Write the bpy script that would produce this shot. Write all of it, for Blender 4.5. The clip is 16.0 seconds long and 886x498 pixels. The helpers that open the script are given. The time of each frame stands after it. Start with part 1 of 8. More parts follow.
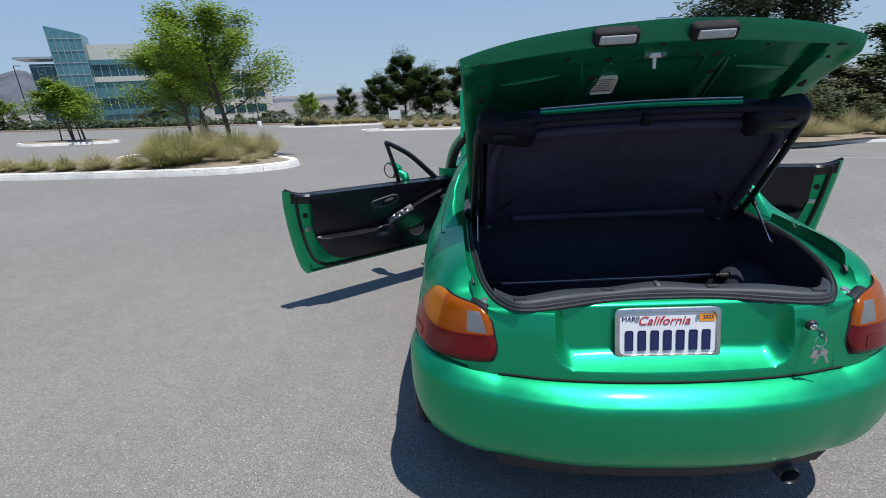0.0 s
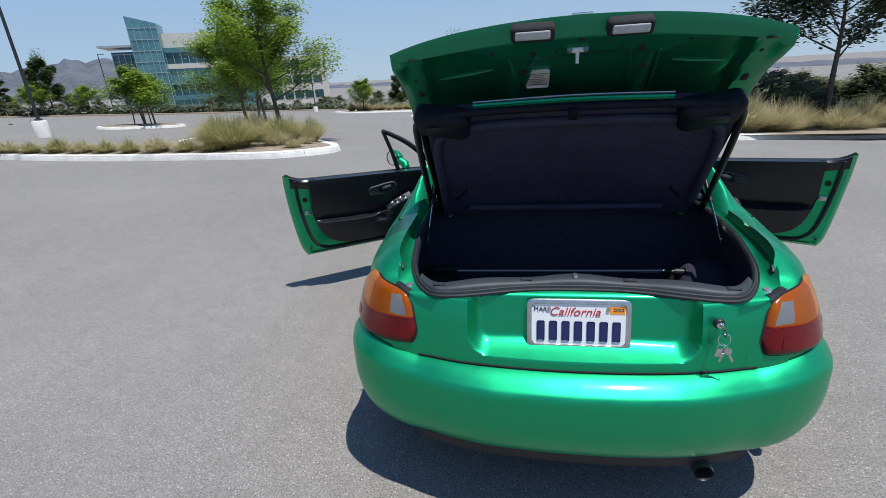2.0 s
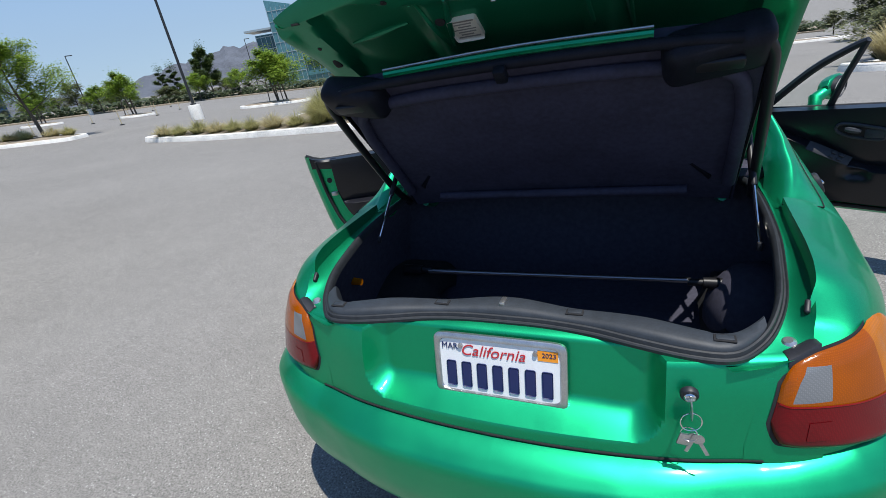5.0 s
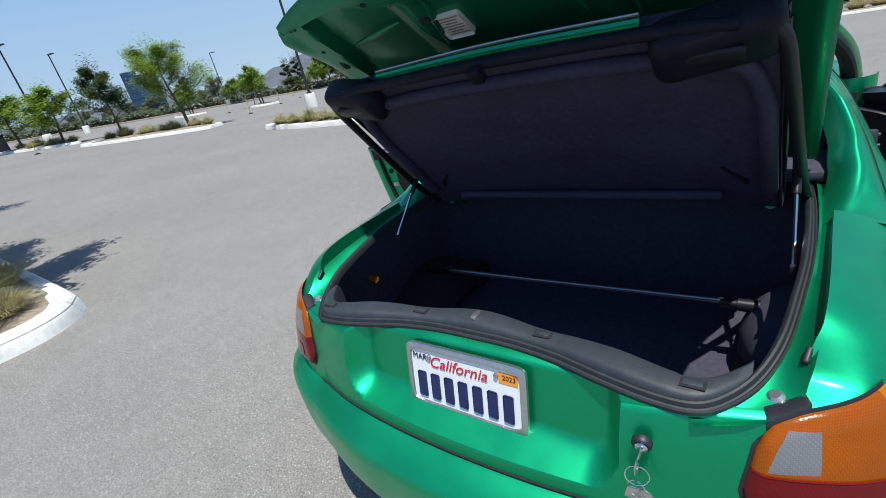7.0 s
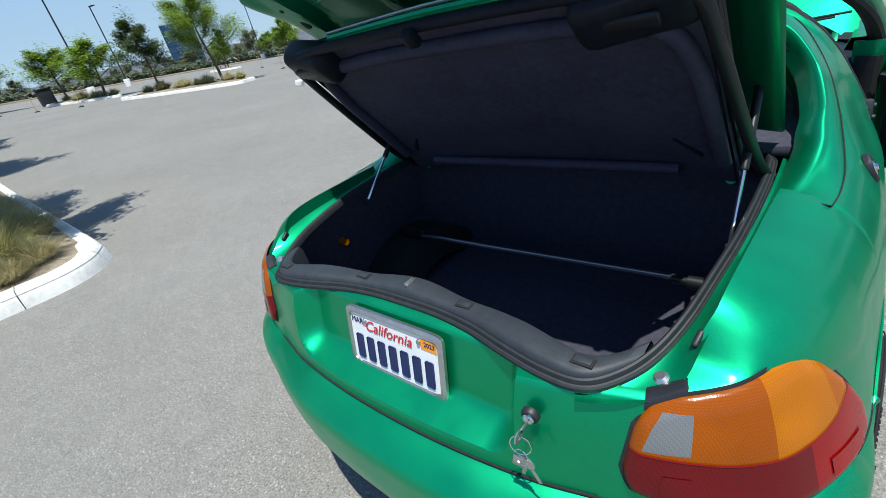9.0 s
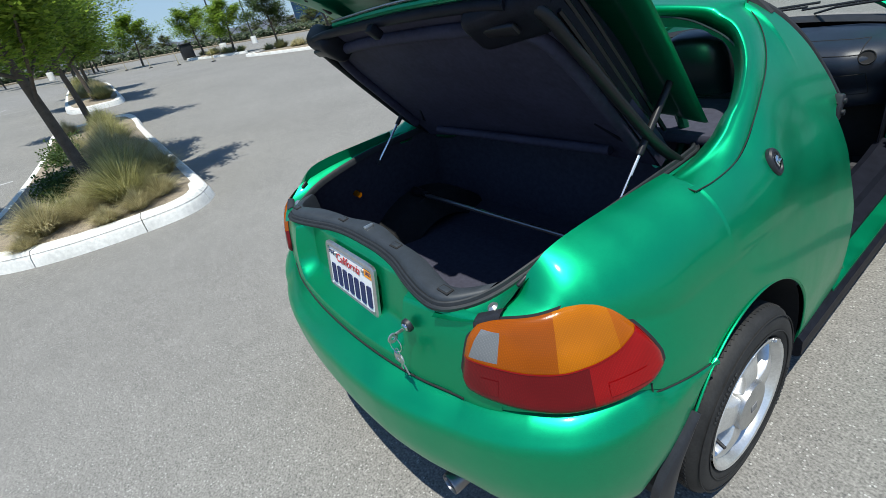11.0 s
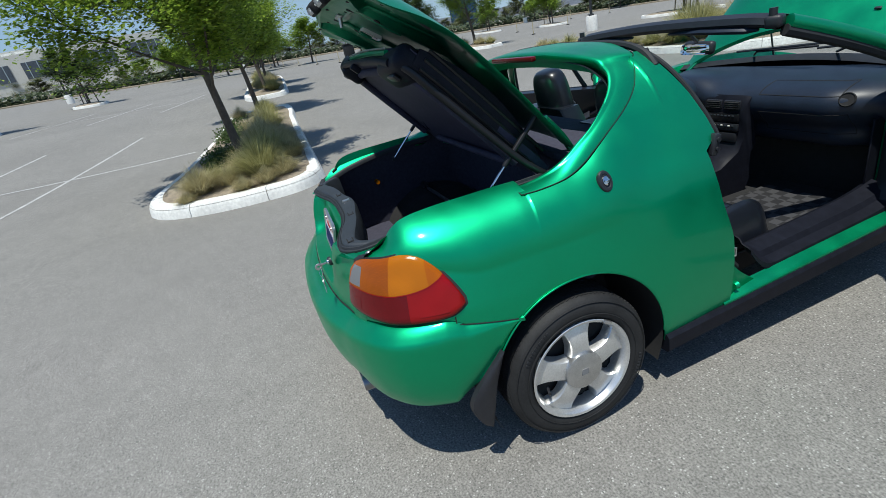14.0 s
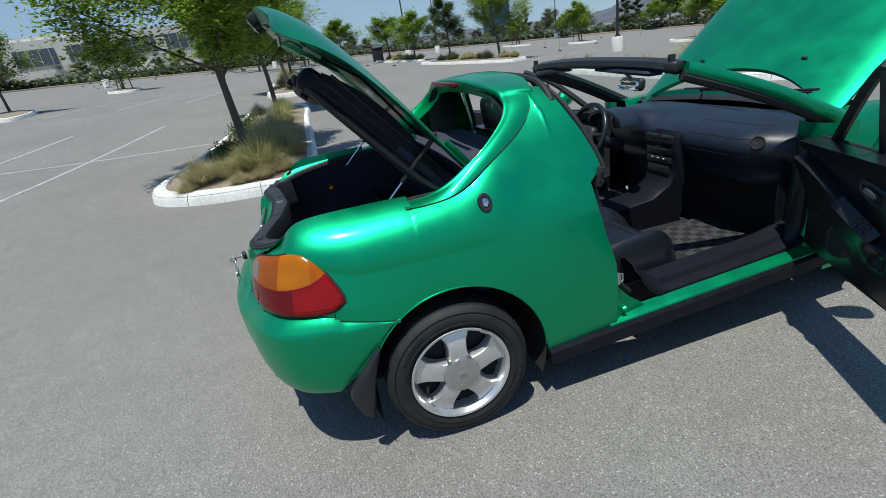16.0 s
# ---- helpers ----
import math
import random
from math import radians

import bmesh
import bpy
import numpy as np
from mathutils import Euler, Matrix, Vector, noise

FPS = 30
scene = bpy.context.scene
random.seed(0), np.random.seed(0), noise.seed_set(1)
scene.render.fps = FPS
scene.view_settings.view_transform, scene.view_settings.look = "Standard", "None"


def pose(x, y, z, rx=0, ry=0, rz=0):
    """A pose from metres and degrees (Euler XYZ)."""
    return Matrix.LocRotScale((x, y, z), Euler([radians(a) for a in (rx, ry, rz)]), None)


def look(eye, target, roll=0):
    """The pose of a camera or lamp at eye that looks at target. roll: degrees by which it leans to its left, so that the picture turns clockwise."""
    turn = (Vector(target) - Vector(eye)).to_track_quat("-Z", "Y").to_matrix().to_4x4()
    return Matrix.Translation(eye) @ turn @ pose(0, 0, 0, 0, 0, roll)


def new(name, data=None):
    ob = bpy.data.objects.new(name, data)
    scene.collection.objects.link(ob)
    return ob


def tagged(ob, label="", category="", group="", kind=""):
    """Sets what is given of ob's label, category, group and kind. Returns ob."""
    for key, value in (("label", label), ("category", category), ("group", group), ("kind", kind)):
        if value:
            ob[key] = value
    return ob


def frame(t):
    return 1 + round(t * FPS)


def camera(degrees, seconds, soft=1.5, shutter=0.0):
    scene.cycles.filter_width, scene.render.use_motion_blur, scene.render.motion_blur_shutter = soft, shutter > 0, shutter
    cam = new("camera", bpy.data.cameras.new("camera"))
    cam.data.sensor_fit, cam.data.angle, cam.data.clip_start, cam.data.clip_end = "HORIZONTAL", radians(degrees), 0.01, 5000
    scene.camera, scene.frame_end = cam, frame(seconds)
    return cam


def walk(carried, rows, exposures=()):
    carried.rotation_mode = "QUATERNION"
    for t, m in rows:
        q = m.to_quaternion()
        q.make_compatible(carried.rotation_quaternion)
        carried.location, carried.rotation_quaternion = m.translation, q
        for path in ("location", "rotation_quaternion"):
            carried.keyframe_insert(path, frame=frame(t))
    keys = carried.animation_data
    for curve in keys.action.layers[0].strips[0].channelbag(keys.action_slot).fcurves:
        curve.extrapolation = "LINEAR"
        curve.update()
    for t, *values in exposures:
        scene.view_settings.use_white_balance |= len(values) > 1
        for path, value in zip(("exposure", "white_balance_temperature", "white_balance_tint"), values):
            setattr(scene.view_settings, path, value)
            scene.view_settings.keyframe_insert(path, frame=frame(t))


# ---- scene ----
cam = camera(87.29, 16.0, soft=0.55)
PATH = [
    (0, (-0.5856, -1.2892, 1.4618), (-0.7042, 0.5941, 0.7990), -3.28),
    (0.5, (-0.5076, -1.2159, 1.4578), (-0.6077, 0.6542, 0.7557), -4.07),
    (1, (-0.4162, -1.2247, 1.4575), (-0.5760, 0.6514, 0.7832), -4.78),
    (1.5, (-0.2780, -1.2779, 1.4705), (-0.5776, 0.5773, 0.7860), -4.92),
    (2, (-0.1766, -1.3300, 1.4676), (-0.5084, 0.5129, 0.7650), -3.49),
    (2.5, (-0.0948, -1.2776, 1.4481), (-0.5638, 0.5305, 0.7334), -5.67),
    (3, (0.0043, -1.1465, 1.4647), (-0.4842, 0.6684, 0.7811), -5.38),
    (3.2, (0.0226, -1.1105, 1.4609), (-0.4842, 0.6938, 0.7628), -5.68),
    (5.3, (0.3285, -0.7560, 1.4102), (-0.5540, 0.8534, 0.6158), -10.76),
    (5.5, (0.3250, -0.7134, 1.4101), (-0.5896, 0.8848, 0.6294), -11.28),
    (6, (0.3475, -0.6536, 1.3937), (-0.5931, 0.9332, 0.6208), -12.66),
    (6.5, (0.4571, -0.6310, 1.3968), (-0.6388, 0.8543, 0.6267), -12.97),
    (7, (0.5484, -0.6266, 1.3986), (-0.6462, 0.7714, 0.6122), -13.34),
    (7.5, (0.6127, -0.6401, 1.3931), (-0.6184, 0.7138, 0.5860), -12.03),
    (8, (0.6362, -0.5908, 1.3802), (-0.6047, 0.7612, 0.5851), -13.12),
    (8.5, (0.6489, -0.5187, 1.3700), (-0.5337, 0.8218, 0.4731), -12.51),
    (9, (0.7194, -0.4955, 1.3707), (-0.5599, 0.7460, 0.4640), -13.74),
    (9.5, (0.8852, -0.5227, 1.3807), (-0.4639, 0.6565, 0.4922), -13.35),
    (9.7, (0.9420, -0.5326, 1.3802), (-0.4222, 0.6394, 0.5053), -12.90),
    (11.8, (1.3864, -0.3293, 1.3748), (-0.1892, 0.4407, 0.4132), -14.84),
    (12, (1.4681, -0.3324, 1.3814), (-0.1179, 0.4470, 0.4447), -14.21),
    (12.5, (1.5869, -0.3355, 1.3779), (-0.0111, 0.4337, 0.4534), -13.67),
    (13, (1.6459, -0.2272, 1.3539), (0.0225, 0.4817, 0.4256), -13.06),
    (13.5, (1.7313, -0.1133, 1.3651), (0.0299, 0.4826, 0.4989), -15.11),
    (14, (1.9184, -0.0672, 1.3786), (0.1575, 0.4004, 0.5538), -13.12),
    (14.5, (2.0587, -0.0461, 1.3879), (0.2970, 0.4567, 0.5857), -10.54),
    (15, (2.1156, 0.0043, 1.3820), (0.3502, 0.4933, 0.5793), -10.36),
    (15.5, (2.1275, 0.1525, 1.3684), (0.3545, 0.5750, 0.5450), -8.85),
    (16, (2.1877, 0.2982, 1.3670), (0.3943, 0.7095, 0.5829), -9.30),
]
walk(cam, [(t, look(eye, target, roll)) for t, eye, target, roll in PATH],
     exposures=[(0, 0.1, 6500, 10), (1.5, 0.16, 6500, 10), (3.0, 0.2, 6500, 10), (5.5, 0.3, 6500, 9), (7.0, 0.36, 6500, 7), (9.0, 0.42, 6500, 4), (9.7, 0.4, 6500, 4), (12.0, 0.24, 6500, 4), (13.5, 0.13, 6500, 4), (16, 0.0, 6500, 4)])

# ---- light: clear midday sun, high, from behind and right of the car ----
SUN = Vector((0.239, -0.163, 0.957)).normalized()
world = bpy.data.worlds.new("sky_world")
scene.world = world
world.use_nodes = True
wn, wl = world.node_tree.nodes, world.node_tree.links
sky = wn.new("ShaderNodeTexSky")
sky.sky_type, sky.sun_disc = "NISHITA", False
sky.sun_elevation = math.asin(SUN.z)
sky.sun_rotation = math.atan2(SUN.x, SUN.y)
sky.air_density, sky.dust_density, sky.ozone_density = 1.0, 0.15, 2.5
bg = wn["Background"]
tint = wn.new("ShaderNodeMix")
tint.data_type, tint.blend_type = "RGBA", "MULTIPLY"
tint.inputs["Factor"].default_value, tint.inputs["B"].default_value = 1.0, (0.79, 0.92, 1.06, 1)
wl.new(sky.outputs[0], tint.inputs["A"])
geo = wn.new("ShaderNodeTexCoord")
split = wn.new("ShaderNodeSeparateXYZ")
wl.new(geo.outputs["Generated"], split.inputs[0])
haze, veil = wn.new("ShaderNodeValToRGB"), wn.new("ShaderNodeValToRGB")
haze.color_ramp.elements[0].position, haze.color_ramp.elements[1].position = 0.0, 0.42
haze.color_ramp.elements[0].color, haze.color_ramp.elements[1].color = (0.5, 0.68, 0.88, 1), (0.25, 0.45, 0.84, 1)
veil.color_ramp.elements[0].position, veil.color_ramp.elements[1].position = 0.1, 0.62
veil.color_ramp.elements[0].color, veil.color_ramp.elements[1].color = (0.92, 0.92, 0.92, 1), (0.0, 0.0, 0.0, 1)
wl.new(split.outputs["Z"], haze.inputs[0])
wl.new(split.outputs["Z"], veil.inputs[0])
lift = wn.new("ShaderNodeMix")
lift.data_type, lift.blend_type = "RGBA", "MULTIPLY"
lift.inputs["Factor"].default_value, lift.inputs["B"].default_value = 1.0, (5.6, 5.6, 5.6, 1)
wl.new(haze.outputs[0], lift.inputs["A"])
hazy = wn.new("ShaderNodeMix")
hazy.data_type = "RGBA"
wl.new(veil.outputs[0], hazy.inputs["Factor"])
wl.new(tint.outputs["Result"], hazy.inputs["A"])
wl.new(lift.outputs["Result"], hazy.inputs["B"])
wl.new(hazy.outputs["Result"], bg.inputs[0])
bg.inputs[1].default_value = 0.125
sun_data = bpy.data.lights.new("sun", "SUN")
sun_data.energy, sun_data.angle, sun_data.color = 4.7, radians(0.55), (1.0, 0.965, 0.91)
sun = new("sun", sun_data)
sun.matrix_world = look(SUN * 40, (0, 0, 0))


# ---- materials ----
def material(name, base, rough=0.5, metal=0.0, coat=0.0, spec=0.5, vary=0.0, scale=20.0, bump=0.0, bump_scale=200.0, second=None, alpha=None):
    """A principled material with colour variation at two scales and fine relief."""
    m = bpy.data.materials.new(name)
    m.use_nodes = True
    n, l = m.node_tree.nodes, m.node_tree.links
    b = n["Principled BSDF"]
    b.inputs["Base Color"].default_value = (*base, 1)
    b.inputs["Roughness"].default_value = rough
    b.inputs["Metallic"].default_value = metal
    b.inputs["Coat Weight"].default_value = coat
    b.inputs["Coat Roughness"].default_value = 0.04
    b.inputs["Specular IOR Level"].default_value = spec
    tc = n.new("ShaderNodeTexCoord")
    if vary:
        big, fine = n.new("ShaderNodeTexNoise"), n.new("ShaderNodeTexNoise")
        big.inputs["Scale"].default_value, fine.inputs["Scale"].default_value = scale, scale * 9
        big.inputs["Detail"].default_value = fine.inputs["Detail"].default_value = 6
        add = n.new("ShaderNodeMath")
        add.operation = "MULTIPLY_ADD"
        add.inputs[1].default_value = 0.5
        l.new(tc.outputs["Object"], big.inputs["Vector"])
        l.new(tc.outputs["Object"], fine.inputs["Vector"])
        half = n.new("ShaderNodeMath")
        half.operation = "MULTIPLY"
        half.inputs[1].default_value = 0.5
        l.new(fine.outputs["Fac"], half.inputs[0])
        l.new(big.outputs["Fac"], add.inputs[0])
        l.new(half.outputs[0], add.inputs[2])
        ramp = n.new("ShaderNodeValToRGB")
        lo = second if second else tuple(c * (1 - vary) for c in base)
        hi = tuple(min(1, c * (1 + vary)) for c in base)
        ramp.color_ramp.elements[0].position, ramp.color_ramp.elements[1].position = 0.36, 0.64
        ramp.color_ramp.elements[0].color, ramp.color_ramp.elements[1].color = (*lo, 1), (*hi, 1)
        l.new(add.outputs[0], ramp.inputs[0])
        l.new(ramp.outputs[0], b.inputs["Base Color"])
    if bump:
        t = n.new("ShaderNodeTexNoise")
        t.inputs["Scale"].default_value, t.inputs["Detail"].default_value = bump_scale, 4
        l.new(tc.outputs["Object"], t.inputs["Vector"])
        bp = n.new("ShaderNodeBump")
        bp.inputs["Strength"].default_value, bp.inputs["Distance"].default_value = bump, 0.25 / bump_scale if bump_scale > 150 else 0.01
        l.new(t.outputs["Fac"], bp.inputs["Height"])
        l.new(bp.outputs[0], b.inputs["Normal"])
    return m


def paint_material(name, base, rough, metal=0.85, coat=0.3):
    """Metallic car paint: flakes under a clear coat."""
    m = material(name, base, rough, metal, coat)
    m.node_tree.nodes["Principled BSDF"].inputs["Coat Roughness"].default_value = 0.1
    n, l = m.node_tree.nodes, m.node_tree.links
    b = n["Principled BSDF"]
    tc = n.new("ShaderNodeTexCoord")
    v = n.new("ShaderNodeTexVoronoi")
    v.inputs["Scale"].default_value = 1400
    l.new(tc.outputs["Object"], v.inputs["Vector"])
    mix = n.new("ShaderNodeMix")
    mix.data_type = "RGBA"
    mix.inputs["A"].default_value = (*[c * 0.78 for c in base], 1)
    mix.inputs["B"].default_value = (*[min(1, c * 1.25 + 0.006) for c in base], 1)
    l.new(v.outputs["Color"], mix.inputs["Factor"])
    l.new(mix.outputs["Result"], b.inputs["Base Color"])
    dust = n.new("ShaderNodeTexNoise")
    dust.inputs["Scale"].default_value, dust.inputs["Detail"].default_value = 7, 8
    l.new(tc.outputs["Object"], dust.inputs["Vector"])
    mr = n.new("ShaderNodeMapRange")
    mr.inputs["From Min"].default_value, mr.inputs["From Max"].default_value = 0.35, 0.7
    mr.inputs["To Min"].default_value, mr.inputs["To Max"].default_value = rough - 0.05, rough + 0.09
    l.new(dust.outputs["Fac"], mr.inputs["Value"])
    l.new(mr.outputs[0], b.inputs["Roughness"])
    return m


def asphalt_material():
    """Worn grey asphalt: pale and dark stones, broad stains."""
    m = material("asphalt", (0.21, 0.2, 0.185), 0.9, spec=0.25)
    n, l = m.node_tree.nodes, m.node_tree.links
    b = n["Principled BSDF"]
    tc = n.new("ShaderNodeTexCoord")

    def noise_node(scale, detail=6):
        t = n.new("ShaderNodeTexNoise")
        t.inputs["Scale"].default_value, t.inputs["Detail"].default_value = scale, detail
        l.new(tc.outputs["Object"], t.inputs["Vector"])
        return t

    def mixed(fac, a, bb, kind="MIX"):
        x = n.new("ShaderNodeMix")
        x.data_type, x.blend_type = "RGBA", kind
        for key, val in (("Factor", fac), ("A", a), ("B", bb)):
            if isinstance(val, (tuple, float)):
                x.inputs[key].default_value = (*val, 1) if isinstance(val, tuple) else val
            else:
                l.new(val, x.inputs[key])
        return x.outputs["Result"]

    def ramped(out, p0, p1, c0=(0, 0, 0), c1=(1, 1, 1)):
        r = n.new("ShaderNodeValToRGB")
        r.color_ramp.elements[0].position, r.color_ramp.elements[1].position = p0, p1
        r.color_ramp.elements[0].color, r.color_ramp.elements[1].color = (*c0, 1), (*c1, 1)
        l.new(out, r.inputs[0])
        return r.outputs[0]

    stain = ramped(noise_node(0.35, 5).outputs["Fac"], 0.3, 0.72, (0.198, 0.19, 0.176), (0.232, 0.223, 0.207))
    grain = ramped(noise_node(130, 3).outputs["Fac"], 0.34, 0.68, (0.64, 0.64, 0.64), (1.31, 1.31, 1.31))
    col = mixed(1.0, stain, grain, "MULTIPLY")
    for scale, lo, hi in ((38, 0.9, 1.1), (9, 0.95, 1.05), (2.2, 0.97, 1.03)):
        col = mixed(1.0, col, ramped(noise_node(scale, 4).outputs["Fac"], 0.33, 0.67, (lo, lo, lo), (hi, hi, hi)), "MULTIPLY")
    v = n.new("ShaderNodeTexVoronoi")
    v.inputs["Scale"].default_value = 115
    l.new(tc.outputs["Object"], v.inputs["Vector"])
    sep = n.new("ShaderNodeSeparateColor")
    l.new(v.outputs["Color"], sep.inputs[0])
    pale = ramped(sep.outputs[0], 0.89, 0.92)
    near = ramped(v.outputs["Distance"], 0.3, 0.45, (1, 1, 1), (0, 0, 0))
    spot = mixed(1.0, pale, near, "MULTIPLY")
    col = mixed(spot, col, (0.4, 0.39, 0.37))
    dark = mixed(1.0, ramped(sep.outputs[1], 0.86, 0.9), near, "MULTIPLY")
    col = mixed(dark, col, (0.11, 0.108, 0.103))
    l.new(col, b.inputs["Base Color"])
    bp = n.new("ShaderNodeBump")
    bp.inputs["Strength"].default_value, bp.inputs["Distance"].default_value = 0.4, 0.005
    l.new(noise_node(110, 5).outputs["Fac"], bp.inputs["Height"])
    l.new(bp.outputs[0], b.inputs["Normal"])
    return m


def lens_material(name, base):
    """Ribbed, glossy coloured plastic of a lamp."""
    m = material(name, base, 0.16, coat=0.15, spec=0.25)
    n, l = m.node_tree.nodes, m.node_tree.links
    tc = n.new("ShaderNodeTexCoord")
    v = n.new("ShaderNodeTexVoronoi")
    v.distance, v.inputs["Scale"].default_value, v.inputs["Randomness"].default_value = "CHEBYCHEV", 330, 0.0
    l.new(tc.outputs["Object"], v.inputs["Vector"])
    mix = n.new("ShaderNodeMix")
    mix.data_type = "RGBA"
    mix.inputs["A"].default_value, mix.inputs["B"].default_value = (*base, 1), (*[c * 0.3 for c in base], 1)
    l.new(v.outputs["Distance"], mix.inputs["Factor"])
    # moulded zones behind the lens, darker and lighter
    zone, ramp = n.new("ShaderNodeTexNoise"), n.new("ShaderNodeMapRange")
    zone.inputs["Scale"].default_value, zone.inputs["Detail"].default_value = 11, 1
    l.new(tc.outputs["Object"], zone.inputs["Vector"])
    ramp.inputs["From Min"].default_value, ramp.inputs["From Max"].default_value = 0.4, 0.6
    ramp.inputs["To Min"].default_value, ramp.inputs["To Max"].default_value = 0.92, 1.06
    l.new(zone.outputs["Fac"], ramp.inputs["Value"])
    deep = n.new("ShaderNodeMix")
    deep.data_type, deep.blend_type = "RGBA", "MULTIPLY"
    deep.inputs["Factor"].default_value = 1.0
    l.new(mix.outputs["Result"], deep.inputs["A"])
    l.new(ramp.outputs[0], deep.inputs["B"])
    l.new(deep.outputs["Result"], n["Principled BSDF"].inputs["Base Color"])
    bp = n.new("ShaderNodeBump")
    bp.inputs["Strength"].default_value, bp.inputs["Distance"].default_value = 0.12, 0.002
    l.new(v.outputs["Distance"], bp.inputs["Height"])
    l.new(bp.outputs[0], n["Principled BSDF"].inputs["Normal"])
    return m


def glass_material(name, tint=(1, 1, 1)):
    """Thin clear pane: see-through with a weak mirror sheen."""
    m = bpy.data.materials.new(name)
    m.use_nodes = True
    n, l = m.node_tree.nodes, m.node_tree.links
    t, g, mix = n.new("ShaderNodeBsdfTransparent"), n.new("ShaderNodeBsdfGlossy"), n.new("ShaderNodeMixShader")
    t.inputs[0].default_value = (*tint, 1)
    g.inputs["Roughness"].default_value = 0.02
    mix.inputs[0].default_value = 0.06
    l.new(t.outputs[0], mix.inputs[1])
    l.new(g.outputs[0], mix.inputs[2])
    l.new(mix.outputs[0], n["Material Output"].inputs[0])
    return m


PAINT = paint_material("green_metallic_paint", (0.003, 0.35, 0.15), 0.43)
# body green with the shade under the lid and at the hinges put in
PAINT_SHADED = paint_material("shaded_green_paint", (0.004, 0.19, 0.09), 0.42, 0.7)
TRIM = material("black_plastic", (0.015, 0.016, 0.0205), 0.5, vary=0.3, scale=30, bump=0.25, bump_scale=900)
SILLTRIM = material("grey_black_plastic", (0.024, 0.03, 0.038), 0.58, vary=0.25, scale=30, bump=0.3, bump_scale=1200)
RUBBER = material("black_rubber", (0.012, 0.0132, 0.0155), 0.7, vary=0.3, scale=40)
SEAL = material("ridged_seal_rubber", (0.016, 0.019, 0.023), 0.6, vary=0.35, scale=60)
TYRE = material("tyre_rubber", (0.013, 0.013, 0.0135), 0.72, vary=0.45, scale=18, bump=0.2, bump_scale=300)
CARPET = material("black_carpet", (0.05, 0.05, 0.071), 0.95, spec=0.1, vary=0.2, scale=60, bump=0.8, bump_scale=700)
LINER = material("dark_roof_liner", (0.03, 0.03, 0.056), 0.75, spec=0.3, vary=0.25, scale=8, bump=0.2, bump_scale=900)
LEATHER = material("dark_leather", (0.01, 0.0125, 0.018), 0.3, vary=0.3, scale=25, bump=0.3, bump_scale=400)
DOORTRIM = material("door_trim_vinyl", (0.01, 0.0105, 0.015), 0.32, spec=0.4, vary=0.2, scale=10, bump=0.15, bump_scale=800)
DARKTRIM = material("black_moulding", (0.009, 0.01, 0.0155), 0.5, spec=0.12, vary=0.3, scale=30, bump=0.2, bump_scale=900)
SPEAKER = material("speaker_mesh", (0.015, 0.015, 0.016), 0.8, bump=0.8, bump_scale=600)
LAMPGLASS = material("milky_lamp_glass", (0.4, 0.41, 0.42), 0.2, spec=0.5, vary=0.15, scale=60)
DASH = material("dashboard_vinyl", (0.012, 0.0185, 0.033), 0.42, spec=0.4, vary=0.2, scale=12, bump=0.3, bump_scale=700)
ALLOY = material("alloy_rim", (0.68, 0.68, 0.67), 0.3, 0.75, vary=0.12, scale=20)
BAR = material("polished_dark_bar", (0.22, 0.22, 0.23), 0.28, 0.9)
CHROME = material("chrome", (0.72, 0.72, 0.72), 0.12, 1.0)
STEEL = material("brushed_steel", (0.5, 0.5, 0.5), 0.32, 0.9, vary=0.15, scale=40)
BLACKMETAL = material("black_painted_metal", (0.01, 0.01, 0.012), 0.42, spec=0.35, vary=0.2, scale=40)
DARK = material("dark_cavity", (0.012, 0.012, 0.013), 0.9, vary=0.3, scale=30)
AMBER = lens_material("amber_lens", (0.53, 0.158, 0.0008))
AMBERMID = lens_material("mid_amber_lens", (0.46, 0.11, 0.0008))
AMBERDEEP = lens_material("deep_amber_lens", (0.37, 0.082, 0.0008))
RED = lens_material("red_lens", (0.33, 0.004, 0.006))
DEEPRED = lens_material("deep_red_lens", (0.16, 0.003, 0.006))
CLEAR = lens_material("clear_lens", (0.2, 0.21, 0.22))
WHITE = material("white_plate", (0.78, 0.79, 0.8), 0.35, vary=0.04, scale=30)
NAVY = material("navy_ink", (0.012, 0.018, 0.09), 0.5)
REDINK = material("red_ink", (0.5, 0.02, 0.03), 0.5)
ORANGE = material("orange_sticker", (0.85, 0.3, 0.02), 0.5)
PAPER = material("label_paper", (0.62, 0.6, 0.54), 0.6, vary=0.06, scale=40)
GREYINK = material("grey_ink", (0.2, 0.2, 0.2), 0.6)
MIRROR = material("mirror_glass", (0.9, 0.9, 0.9), 0.02, 1.0)
GLASS = glass_material("window_glass", (0.93, 0.97, 0.95))
ASPHALT = asphalt_material()
CONCRETE = material("kerb_concrete", (0.7, 0.69, 0.65), 0.85, vary=0.16, scale=3, bump=0.4, bump_scale=120)
MULCH = material("bare_soil", (0.25, 0.205, 0.15), 0.95, vary=0.4, scale=6, bump=0.8, bump_scale=40)
LINE = material("worn_white_line", (0.39, 0.385, 0.375), 0.85, vary=0.35, scale=10)
BARK = material("bark", (0.1, 0.078, 0.06), 0.9, vary=0.35, scale=14, bump=0.8, bump_scale=60)


